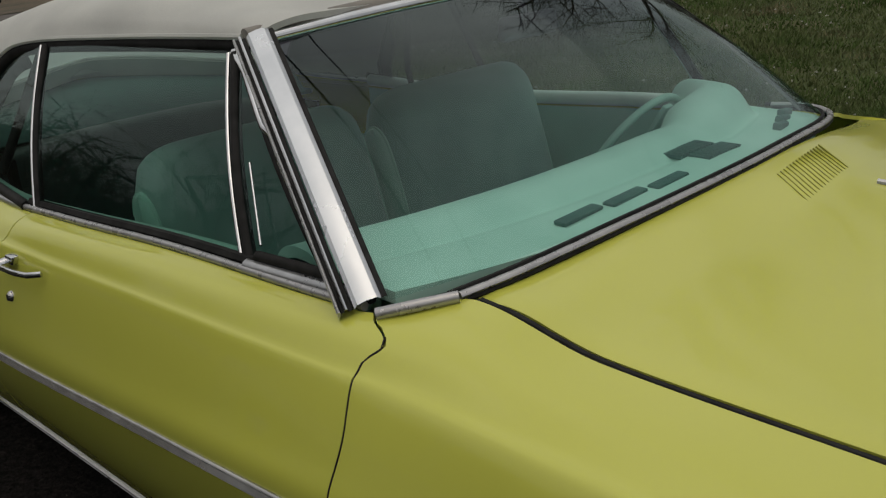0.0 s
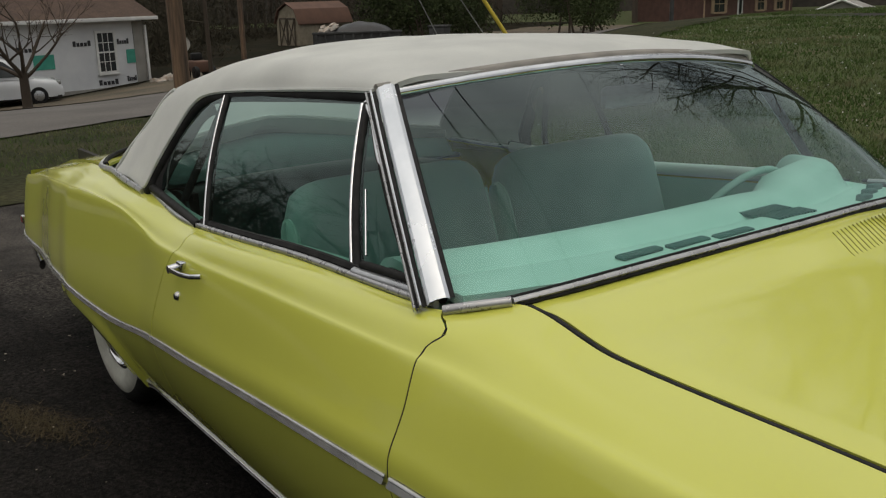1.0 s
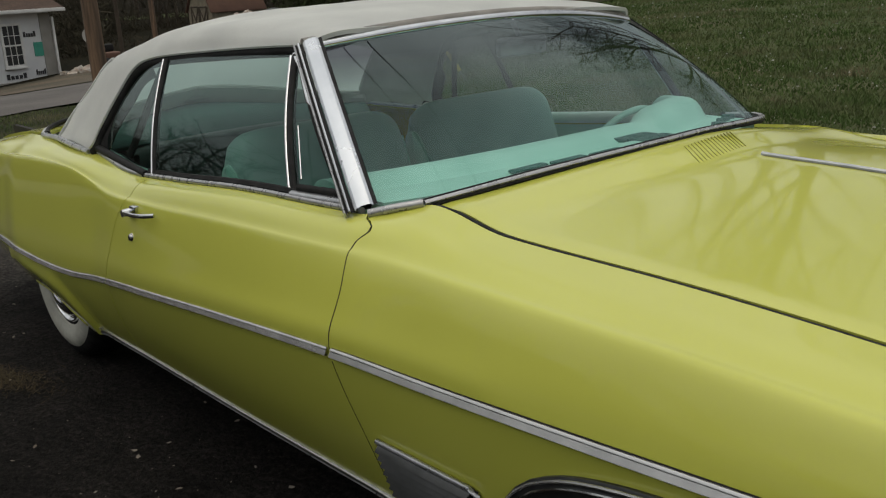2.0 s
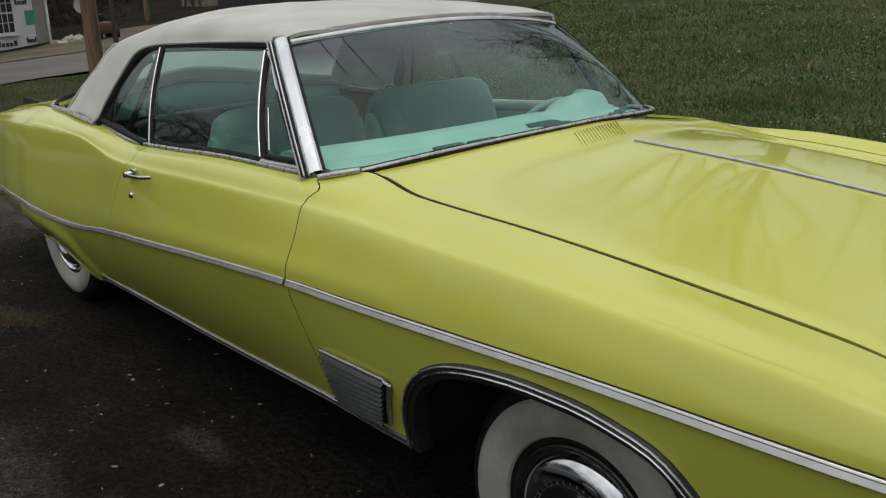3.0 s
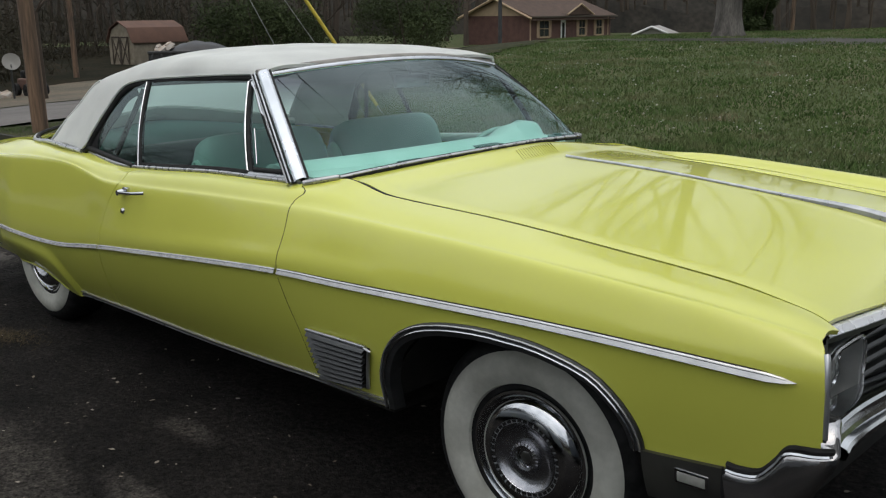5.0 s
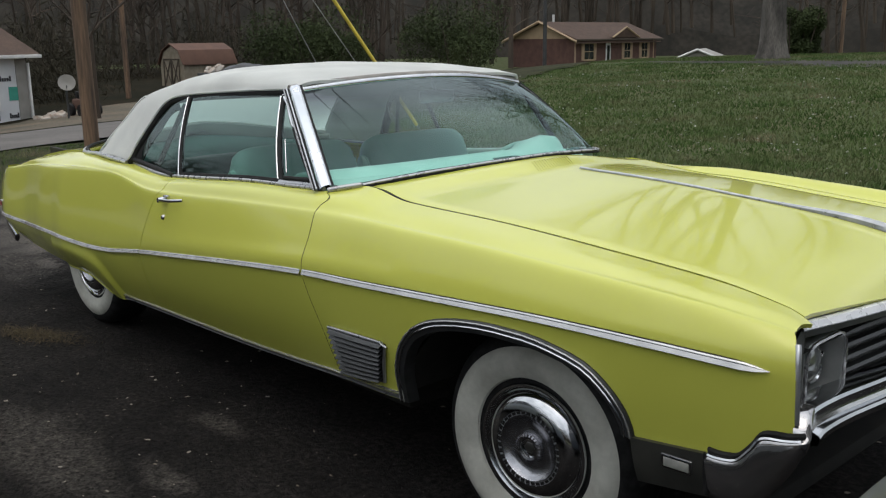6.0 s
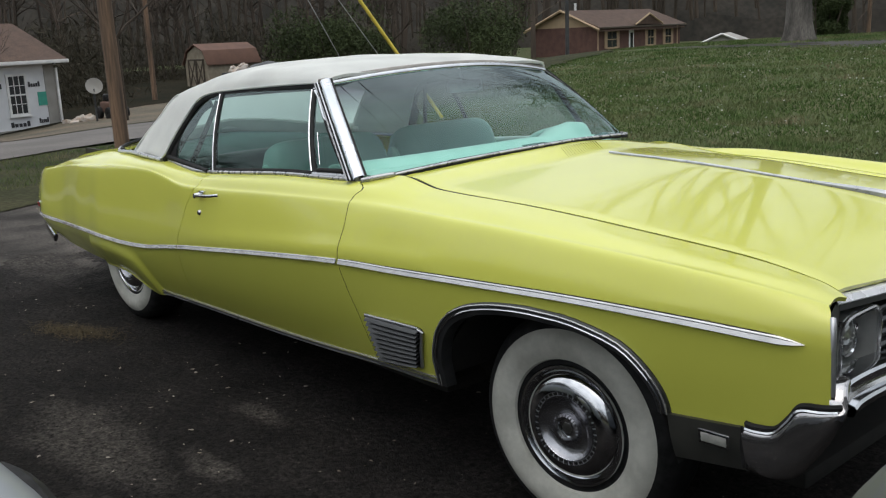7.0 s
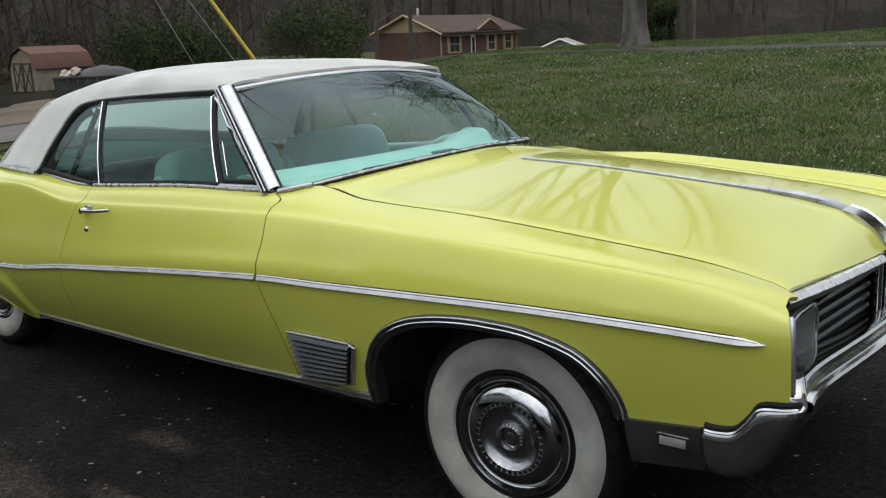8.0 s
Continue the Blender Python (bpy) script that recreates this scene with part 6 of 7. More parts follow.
def thicket():
    """Tangled winter undergrowth at the edge of the woods."""
    rnd = random.Random(77)
    verts, faces = [], []
    for _ in range(420):
        a = rnd.uniform(131, 184)
        d = rnd.uniform(42, 86)
        x, y = place(a, d)
        if road_side(x, y) < 24 or (147 < a < 157.2 and d < 71) or (143 < a < 153 and d < 57) or (a > 163 and d < 66):
            continue
        z, h, w = ground_z(x, y) - 0.2, rnd.uniform(1.8, 5.5), rnd.uniform(1.4, 2.8)
        for _ in range(300):
            p = Vector((x + rnd.gauss(0, 0.45) * w, y + rnd.gauss(0, 0.45) * w, z + h * rnd.random() ** 1.3))
            t = Vector((rnd.uniform(-1, 1), rnd.uniform(-1, 1), rnd.uniform(0.0, 1.6))).normalized() * rnd.uniform(0.12, 0.55)
            b = t.cross(Vector((rnd.uniform(-1, 1), rnd.uniform(-1, 1), rnd.uniform(-1, 1)))).normalized() * rnd.choice((0.008, 0.012, 0.018, 0.04))
            k = len(verts)
            verts += [p - t - b * 0.4, p + b, p + t, p - b]
            faces.append((k, k + 1, k + 2, k + 3))
    tagged(part("thicket", mesh_of(verts, faces, False), M_THICKET), "tangled dark undergrowth at the edge of the woods", "undergrowth", "", "stuff")


thicket()


def bush(heading, dist, w, h, seed, label):
    rnd = random.Random(seed)
    x0, y0 = place(heading, dist)
    z0 = ground_z(x0, y0)
    root = empty("bush", x0, y0, z0)
    tagged(root, label, "bush", "evergreen bushes")
    lobes = [(rnd.uniform(-0.34, 0.34) * w, rnd.uniform(-0.3, 0.3) * w, rnd.uniform(0.25, 0.72) * h, rnd.uniform(0.18, 0.30) * w) for _ in range(16)]
    verts, faces = [], []
    for _ in range(16000):
        lx, ly, lz, lr = rnd.choice(lobes)
        d = Vector((rnd.gauss(0, 1), rnd.gauss(0, 1), rnd.gauss(0, 1))).normalized() * lr * rnd.uniform(0.6, 1.08)
        p = Vector((lx, ly, max(0.1, lz + d.z * 0.85))) + Vector((d.x, d.y, 0))
        a = Vector((rnd.uniform(-1, 1), rnd.uniform(-1, 1), rnd.uniform(-1, 1))).normalized() * rnd.uniform(0.06, 0.14)
        b = Vector((rnd.uniform(-1, 1), rnd.uniform(-1, 1), rnd.uniform(-1, 1))).normalized() * rnd.uniform(0.025, 0.06)
        k = len(verts)
        verts += [p - a, p + b, p + a, p - b]
        faces.append((k, k + 1, k + 2, k + 3))
    part("crown", mesh_of(verts, faces, False), M_FOLIAGE, root)
    v2, f2 = [], []
    for i in range(7):
        branch(v2, f2, (rnd.uniform(-.2, .2) * w, rnd.uniform(-.2, .2) * w, 0), (rnd.uniform(-.5, .5), rnd.uniform(-.5, .5), 1), h * 0.7, 0.08, 0.02, 5, rnd)
    part("stem", mesh_of(v2, f2), M_TWIG, root)


bush(144.6, 56, 6.4, 4.6, 31, "large dark evergreen bush before the woods")
bush(135.6, 62, 7.0, 5.4, 32, "broad dark evergreen bush beside the brick house")
bush(116.2, 62, 2.6, 5.5, 35, "narrow dark evergreen behind the lawn")

# utility pole with its stays and wires
PX, PY = -11.45, 2.66
pole = tagged(part("utility_pole", lathe([(0.108, -0.2), (0.106, 0.4), (0.100, 2.0), (0.094, 5.0), (0.086, 8.6), (0.02, 8.62)], 20, "z"), M_POLE), "weathered brown wooden utility pole", "utility pole")
pole.matrix_basis = pose(PX, PY, ground_z(PX, PY), 0, -1.0, 0)
part("crossarm", box_bm(-0.06, 0.06, -0.6, 0.6, 7.9, 8.02, 0.01), M_POLE, pole)
for k in (-0.5, -0.15, 0.15, 0.5):
    ins = part("insulator", lathe([(0.001, 0.16), (0.035, 0.15), (0.04, 0.08), (0.025, 0.0)], 12, "z"), M_CABLE, pole)
    ins.location = (0, k, 8.02)
ANCH = [((-9.06, 6.88), 7.6, "yellow"), ((-10.13, 6.36), 7.9, ""), ((-9.33, 6.75), 7.0, "")]
for (ax, ay), h, kind_ in ANCH:
    top_p, low_p = Vector((PX - 0.12, PY, h)), Vector((ax, ay, ground_z(ax, ay)))
    guy = tagged(part("guy_wire", tube([low_p, low_p.lerp(top_p, 0.5), top_p], 0.008, 6), M_CABLE), "steel stay cable of the pole" if not kind_ else "steel stay cable in a yellow plastic guard", "cable", "pole stays")
    if kind_:
        part("guard", tube([low_p.lerp(top_p, 0.02), low_p.lerp(top_p, 0.3), low_p.lerp(top_p, 0.58)], 0.027, 10), M_YELLOW, guy)
# service wires that pass over the drive between two farther poles
for y_far, y_end in ((18.0, -4.75), (18.6, -5.9)):
    a, b = Vector((-44, y_far, 8.6)), Vector((16, y_end, 6.8))
    pts = [a.lerp(b, i / 30) - Vector((0, 0, 0.25 * math.sin(math.pi * i / 30))) for i in range(31)]
    tagged(part("overhead_wire", tube(pts, 0.014, 5), M_WIRE), "black overhead wire strung between wooden poles", "wire", "overhead wires")
for ex, ey, top_z in ((16.05, -5.3, 6.95), (-44.05, 18.3, 8.75)):
    end = tagged(part("utility_pole", lathe([(0.14, -0.2), (0.12, top_z - 0.05), (0.02, top_z)], 16, "z"), M_POLE), "wooden pole at the end of the wires", "utility pole")
    end.matrix_basis = pose(ex, ey, 0 if ex > 0 else ground_z(ex, ey))
    part("crossarm", box_bm(-0.05, 0.05, -0.75, 0.75, top_z - 0.22, top_z - 0.12, 0.01), M_POLE, end)


# ---- buildings ----
def frame_of(corner, toward, height_from=None):
    """A pose at corner whose x runs toward the second place and whose y runs back."""
    c, t = Vector((*corner, 0)), Vector((*toward, 0))
    d = (t - c).normalized()
    m = Matrix(((d.x, -d.y, 0, c.x), (d.y, d.x, 0, c.y), (0, 0, 1, height_from), (0, 0, 0, 1)))
    return m


def gable_roof(length, depth, eave, ridge, over, thick, x0=0.0):
    """Two slabs over x 0..length, ridge along x in the middle of the depth."""
    bm = bmesh.new()
    mid = depth / 2
    k = (ridge - eave) / mid
    a = [(-over, eave - over * k), (mid, ridge), (depth + over, eave - over * k)]
    rows = []
    for x in (x0 - over, x0 + length + over):
        rows.append([bm.verts.new((x, y, z)) for y, z in a] + [bm.verts.new((x, y, z + thick)) for y, z in a])
    p, q = rows
    for i in (0, 1):
        bm.faces.new((p[i], p[i + 1], q[i + 1], q[i]))
        bm.faces.new((p[i + 3], q[i + 3], q[i + 4], p[i + 4]))
    for r in rows:
        bm.faces.new((r[0], r[3], r[4], r[1]))
        bm.faces.new((r[1], r[4], r[5], r[2]))
    bm.faces.new((p[0], q[0], q[3], p[3]))
    bm.faces.new((p[2], p[5], q[5], q[2]))
    bmesh.ops.recalc_face_normals(bm, faces=bm.faces)
    return bm


def house_shell(name, m, length, depth, eave, ridge, wall_mat, gable_mat, roof_mat, label, over=0.35):
    root = new(name)
    root.matrix_basis = m
    tagged(root, label, "house")
    part("wall", box_bm(0, length, 0, depth, -0.8, eave), wall_mat, root)
    for x in (0.0, length):
        bm = bmesh.new()
        v = [bm.verts.new(c) for c in ((x - 0.02, 0, eave), (x - 0.02, depth, eave), (x - 0.02, depth / 2, ridge - 0.05), (x + 0.02, 0, eave), (x + 0.02, depth, eave), (x + 0.02, depth / 2, ridge - 0.05))]
        for q in ((0, 1, 2), (3, 5, 4), (0, 2, 5, 3), (2, 1, 4, 5), (0, 3, 4, 1)):
            bm.faces.new([v[i] for i in q])
        bmesh.ops.recalc_face_normals(bm, faces=bm.faces)
        part("gable", bm, gable_mat, root)
    part("roof", gable_roof(length, depth, eave, ridge, over, 0.12), roof_mat, root)
    k = (ridge - eave) / (depth / 2)
    part("gutter", box_bm(-over, length + over, -over - 0.08, -over + 0.02, eave - over * k - 0.02, eave - over * k + 0.12, 0.01), M_WHITE if wall_mat is not M_BRICK else M_SHEDTRIM, root)
    return root


def house_window(root, x, z, w, h, mat_=None, shutters=None, bars=(2, 4)):
    mat_ = mat_ or M_WHITE
    win = part("window", box_bm(x, x + w, -0.03, 0.02, z, z + h), M_PANE, root)
    t = 0.09
    for a in ((x - t, x, z - t, z + h + t), (x + w, x + w + t, z - t, z + h + t), (x, x + w, z - t, z), (x, x + w, z + h, z + h + t), (x, x + w, z + h / 2 - 0.03, z + h / 2 + 0.03)):
        part("frame", box_bm(a[0], a[1], -0.07, 0.0, a[2], a[3]), mat_, win)
    part("sill", box_bm(x - t - 0.04, x + w + t + 0.04, -0.12, 0.0, z - t - 0.05, z - t), mat_, win)
    for i in range(1, bars[0]):
        part("muntin", box_bm(x + w * i / bars[0] - 0.012, x + w * i / bars[0] + 0.012, -0.05, 0.0, z, z + h), mat_, win)
    for i in range(1, bars[1]):
        if i * 2 != bars[1]:
            part("muntin", box_bm(x, x + w, -0.05, 0.0, z + h * i / bars[1] - 0.012, z + h * i / bars[1] + 0.012), mat_, win)
    if shutters:
        for sx_ in (x - t - 0.40, x + w + t + 0.02):
            part("shutter", box_bm(sx_, sx_ + 0.38, -0.06, 0.0, z - t, z + h + t, 0.01), shutters, root)


# white-wrapped house across the street: its front runs from the corner toward the south
hz_ = -1.62
left_house = house_shell("wrapped_house", frame_of((-37.0, 4.7), (-38.9, 11.55), hz_), 7.1, 6.2, 2.72, 4.1, M_WRAP, M_WRAP, M_SHINGLE, "small house in white wrap with a brown shingle roof", 0.45)
house_window(left_house, 4.95, 0.55, 0.72, 1.5, None, None, (3, 4))
for x, z, w in ((2.2, 0.55, 0.85), (6.22, 0.55, 0.5)):
    part("sheathing_panel", box_bm(x, x + w, -0.025, 0.0, z + 0.25, z + 0.80), M_TEAL, left_house)
for x, z, w in ((2.2, 0.02, 0.9), (4.85, -0.02, 0.9), (6.15, 0.05, 0.45), (3.9, 1.55, 0.8), (5.85, 1.55, 0.55), (1.6, 1.45, 0.8)):
    for k in range(5):
        part("print_bar", box_bm(x + w * k / 5, x + w * (k + 0.72) / 5, -0.022, 0.0, z + 0.03, z + (0.24 if k in (0, 4) else 0.17)), M_INK, left_house)
part("corner_board", box_bm(6.62, 7.12, -0.03, 0.0, -0.2, 2.45), M_GREYSIDE, left_house)
part("downspout", box_bm(7.12, 7.22, -0.12, -0.02, -0.4, 2.3, 0.02), M_WHITE, left_house)
part("foundation", box_bm(-0.02, 7.12, -0.04, 0.0, -0.8, -0.1), M_GREYSIDE, left_house)
porch = house_shell("porch_wing", frame_of((-34.6, -3.2), (-36.6, 4.0), hz_ - 0.35), 7.5, 7.0, 2.3, 3.9, M_GREYSIDE, M_WHITE, M_SHINGLE, "grey front wing of the wrapped house", 0.4)
house_window(porch, 5.3, 0.45, 1.1, 1.6, None, None, (1, 2))
house_window(porch, 3.2, 0.45, 1.1, 1.6, None, None, (1, 2))
pg = empty("porch_gable", 0, 0, 0)
pg.matrix_basis = frame_of((-34.15, 0.2), (-35.2, 4.2), hz_ - 0.35)
tagged(pg, "white gable over the grey front wing", "gable")
bm = bmesh.new()
vv = [bm.verts.new(c) for c in ((-0.6, -0.2, 2.2), (4.6, -0.2, 2.2), (2.0, -0.2, 3.4), (-0.6, 1.5, 2.2), (4.6, 1.5, 2.2), (2.0, 3.0, 3.4))]
for q in ((0, 1, 2), (0, 2, 5, 3), (1, 4, 5, 2), (0, 3, 4, 1), (3, 5, 4)):
    bm.faces.new([vv[i] for i in q])
bmesh.ops.recalc_face_normals(bm, faces=bm.faces)
part("gable_face", bm, M_GREYSIDE, pg)
for p, q in (((-0.75, 2.15), (2.0, 3.5)), ((4.75, 2.15), (2.0, 3.5)), ((-0.7, 2.15), (4.7, 2.15))):
    part("fascia", tube([(p[0], -0.24, p[1]), (q[0], -0.24, q[1])], 0.11, 4), M_WHITE, pg)

# brick ranch house past the lawn
bh = house_shell("brick_house", frame_of(place(128.8, 79), place(123.3, 93), -1.1), 16.0, 8.0, 2.45, 3.75, M_BRICK, M_SIDING, M_SHINGLE, "low red brick house with a brown roof and tan shutters", 0.5)
bh.matrix_basis = bh.matrix_basis @ Matrix.Diagonal((0.85, 0.85, 1.0, 1.0))
part("door", box_bm(5.6, 6.5, -0.05, 0.0, 0.0, 2.1, 0.01), M_WHITE, bh)
part("door_glass", box_bm(5.8, 6.3, -0.06, 0.0, 0.5, 1.85), M_PANE, bh)
part("porch_slab", box_bm(4.6, 7.6, -1.3, 0.0, -0.6, -0.1), M_GREYSIDE, bh)
for x, w in ((1.6, 1.7), (9.2, 1.2), (12.8, 1.2)):
    house_window(bh, x, 0.75, w, 1.25, M_SIDING, M_SHUTTER, (2, 2))
dm = bmesh.new()
vv = [dm.verts.new(c) for c in ((6.0, -0.55, 2.5), (11.2, -0.55, 2.5), (8.6, -0.55, 3.35), (8.6, 3.2, 3.45), (6.0, 0.8, 2.7), (11.2, 0.8, 2.7))]
for q in ((0, 1, 2), (0, 2, 3, 4), (1, 5, 3, 2), (0, 4, 3, 5, 1)):
    dm.faces.new([vv[i] for i in q])
bmesh.ops.recalc_face_normals(dm, faces=dm.faces)
part("dormer_roof", dm, M_SHINGLE, bh)
for p, q in (((5.9, 2.5), (8.6, 3.4)), ((11.3, 2.5), (8.6, 3.4))):
    part("dormer_trim", tube([(p[0], -0.6, p[1]), (q[0], -0.6, q[1])], 0.09, 4), M_SIDING, bh)
for y0, y1, z0, z1 in ((-0.5, 4.0, 2.1, 3.85), (8.5, 4.0, 2.1, 3.85)):
    part("rake_board", tube([(-0.55, y0, z0 + 0.1), (-0.55, y1, z1)], 0.11, 4), M_SIDING, bh)
part("eave_board", box_bm(-0.5, 15.9, -0.62, -0.5, 2.06, 2.18), M_SHINGLE, bh)
for x in (-0.1, 15.3):
    part("corner_board", box_bm(x, x + 0.2, -0.04, 0.0, 0, 2.3), M_SHUTTER, bh)
part("vent_pipe", tube([(3.5, 5.0, 3.4), (3.5, 5.0, 4.5)], 0.12, 8), M_WHITE, bh)
gx, gy = place(130.6, 72)
gp = tagged(part("grey_post", lathe([(0.16, -1), (0.14, 5.6), (0.02, 5.65)], 12, "z"), M_GREYSTEEL), "plain grey post before the brick house", "post")
gp.location = (gx, gy, -0.9)

# small white house below the lawn's crest
wh = house_shell("white_house", frame_of(place(120.6, 66), place(120.1, 75), -2.25), 7.0, 3.2, 2.25, 2.74, M_WHITE, M_GREYSIDE, M_GREYSIDE, "small white house mostly below the rise", 0.3)
wh.matrix_basis = wh.matrix_basis @ Matrix.Diagonal((0.8, 0.8, 1.0, 1.0))
for y0, y1 in ((-0.35, 1.6), (3.55, 1.6)):
    part("rake_board", tube([(-0.32, y0, 2.18), (-0.32, y1, 2.84)], 0.07, 4), M_WHITE, wh)
part("lean_to", box_bm(-0.2, 3.0, 3.2, 4.2, 0.0, 2.2, 0.02), M_WHITE, wh)


# ---- barn shed and the clutter by it ----
def barn_shed():
    root = new("barn_shed")
    x, y = place(153.3, 62)
    d = radians(96)
    root.matrix_basis = Matrix(((-math.cos(d + math.pi / 2), math.cos(d), 0, x), (-math.sin(d + math.pi / 2), math.sin(d), 0, y), (0, 0, 1, ground_z(x, y) - 0.1), (0, 0, 0, 1)))
    tagged(root, "cream barn shed with a rust brown gambrel roof", "shed")
    w, l = 2.5, 3.8
    prof = [(0, 0), (w, 0), (w, 1.55), (w - 0.38, 2.25), (w / 2, 2.62), (0.38, 2.25), (0, 1.55)]
    bm = bmesh.new()
    a = [bm.verts.new((px, 0, pz)) for px, pz in prof]
    b = [bm.verts.new((px, l, pz)) for px, pz in prof]
    bm.faces.new(a[::-1])
    bm.faces.new(b)
    for i in range(7):
        bm.faces.new((a[i], a[(i + 1) % 7], b[(i + 1) % 7], b[i]))
    bmesh.ops.recalc_face_normals(bm, faces=bm.faces)
    part("wall", bm, M_SHEDWOOD, root)
    rp = [(w + 0.12, 1.45), (w - 0.36, 2.30), (w / 2, 2.70), (0.36, 2.30), (-0.12, 1.45)]
    for i in range(4):
        (x0, z0), (x1, z1) = rp[i], rp[i + 1]
        bm = bmesh.new()
        q = [bm.verts.new(c) for c in ((x0, -0.15, z0), (x1, -0.15, z1), (x1, l + 0.15, z1), (x0, l + 0.15, z0), (x0, -0.15, z0 + 0.06), (x1, -0.15, z1 + 0.06), (x1, l + 0.15, z1 + 0.06), (x0, l + 0.15, z0 + 0.06))]
        for f in ((0, 1, 2, 3), (4, 7, 6, 5), (0, 4, 5, 1), (1, 5, 6, 2), (2, 6, 7, 3), (3, 7, 4, 0)):
            bm.faces.new([q[k] for k in f])
        bmesh.ops.recalc_face_normals(bm, faces=bm.faces)
        part("roof", bm, M_SHEDROOF, root)
    for k in range(2):
        x0 = 0.40 + 0.86 * k
        door_ = part("door", box_bm(x0, x0 + 0.84, -0.04, 0.0, 0.1, 1.85), M_SHEDWOOD, root)
        for p, q in (((0.04, 0.14), (0.80, 0.14)), ((0.04, 1.80), (0.80, 1.80)), ((0.04, 0.14), (0.04, 1.8)), ((0.80, 0.14), (0.80, 1.8)), ((0.04, 0.14), (0.80, 1.8)), ((0.80, 0.14), (0.04, 1.8))):
            part("brace", tube([(x0 + p[0], -0.06, p[1]), (x0 + q[0], -0.06, q[1])], 0.045, 4), M_SHEDTRIM, door_)


barn_shed()


def dumpster():
    root = new("dumpster")
    a, b = place(151.2, 50), place(146.2, 50)
    root.matrix_basis = frame_of(a, b, ground_z(*a) + 0.02)
    tagged(root, "grey steel rubbish container heaped with scrap", "dumpster")
    L_, W_, H_ = 4.4, 2.0, 1.05
    part("side", box_bm(0, L_, -0.03, 0.03, 0.1, H_), M_GREYSTEEL, root)
    part("side", box_bm(0, L_, W_ - 0.03, W_ + 0.03, 0.1, H_), M_GREYSTEEL, root)
    part("end", box_bm(-0.03, 0.03, 0, W_, 0.1, H_), M_GREYSTEEL, root)
    part("end", box_bm(L_ - 0.03, L_ + 0.03, 0, W_, 0.1, H_), M_GREYSTEEL, root)
    part("floor", box_bm(0, L_, 0, W_, 0.08, 0.16), M_GREYSTEEL, root)
    for i in range(10):
        part("rib", box_bm(0.1 + 0.46 * i, 0.2 + 0.46 * i, -0.10, 0.0, 0.1, H_, 0.01), M_GREYSTEEL, root)
    part("rail", box_bm(-0.06, L_ + 0.06, -0.12, 0.0, H_ - 0.06, H_ + 0.06, 0.02), M_GREYSTEEL, root)
    return root


dump = dumpster()
dmat = dump.matrix_basis


def heap():
    rnd = random.Random(4)

    def f(u, v):
        x, y = lerp(0.9, 4.2, u), lerp(0.1, 1.9, v)
        h = 0.55 * math.sin(math.pi * min(1, u * 1.05)) ** 0.6 * math.sin(math.pi * v) ** 0.5
        return (x, y, 1.0 + h + 0.08 * noise.noise(Vector((x * 2, y * 2, 0))))
    ob = part("tarp", grid(f, 20, 12), M_TARP)
    ob.matrix_basis = dmat
    tagged(ob, "black tarpaulin over scrap in the container", "tarp")
    for i in range(9):
        s = rnd.uniform(0.10, 0.25)
        o = part("scrap_box", box_bm(-s, s, -s * .7, s * .7, -s * .5, s * .5, 0.01), M_CARTON)
        o.matrix_basis = dmat @ pose(rnd.uniform(0.3, 1.2), rnd.uniform(0.2, 1.2), 1.08 + rnd.uniform(0.0, 0.35), rnd.uniform(-40, 40), rnd.uniform(-40, 40), rnd.uniform(0, 180))
        tagged(o, "pale scrap carton on the container's heap", "scrap box", "scrap on the heap")


heap()
ux, uy = place(143.9, 52)
ub = tagged(part("utility_box", box_bm(-0.45, 0.45, -0.4, 0.4, -0.3, 1.05, 0.04), M_GREYSTEEL), "grey steel utility box on the ground", "utility box")
part("lid", box_bm(-0.5, 0.5, -0.45, 0.45, 1.05, 1.15, 0.02), M_GREYSTEEL, ub)
ub.matrix_basis = pose(ux, uy, ground_z(ux, uy), 0, 0, 30)


def dish():
    x, y = place(158.5, 40)
    root = tagged(empty("satellite_dish", x, y, ground_z(x, y)), "grey satellite dish on a short post", "satellite dish")
    part("post", tube([(0, 0, -0.1), (0, 0, 1.25)], 0.04, 10), M_GREYSTEEL, root)
    bowl = part("bowl", lathe([(0.001, -0.06), (0.15, -0.05), (0.26, -0.02), (0.33, 0.0), (0.33, 0.015), (0.26, -0.005), (0.15, -0.035), (0.001, -0.045)], 28, "x"), M_GREYSIDE, root)
    bowl.matrix_basis = pose(0.1, 0, 1.45, 0, -20, -20)
    part("arm", tube([(0.05, 0, 1.2), (0.5, -0.18, 1.35)], 0.02, 6), M_GREYSTEEL, root)


dish()
rnd0 = random.Random(12)
for i in range(14):
    x, y = place(rnd0.uniform(158.9, 160.1), rnd0.uniform(41, 42.5))
    s = rnd0.uniform(0.15, 0.34)
    o = part("rubble_block", box_bm(-s, s, -s * .6, s * .6, -s * .4, s * .4, s * 0.12), M_CARTON)
    o.matrix_basis = pose(x, y, ground_z(x, y) + s * 0.35, rnd0.uniform(-25, 25), rnd0.uniform(-25, 25), rnd0.uniform(0, 180))
    tagged(o, "pale broken building block in a pile", "rubble", "rubble pile")
mx_, my_ = place(157.6, 41.5)
mower = tagged(empty("ride_on_mower", mx_, my_, ground_z(mx_, my_)), "dark red garden tractor parked by the trees", "garden tractor")
part("body", box_bm(-0.5, 0.5, -0.35, 0.35, 0.25, 0.7, 0.08), M_SHEDROOF, mower)
part("seat", box_bm(-0.45, -0.1, -0.22, 0.22, 0.7, 1.0, 0.08), M_BLACK, mower)
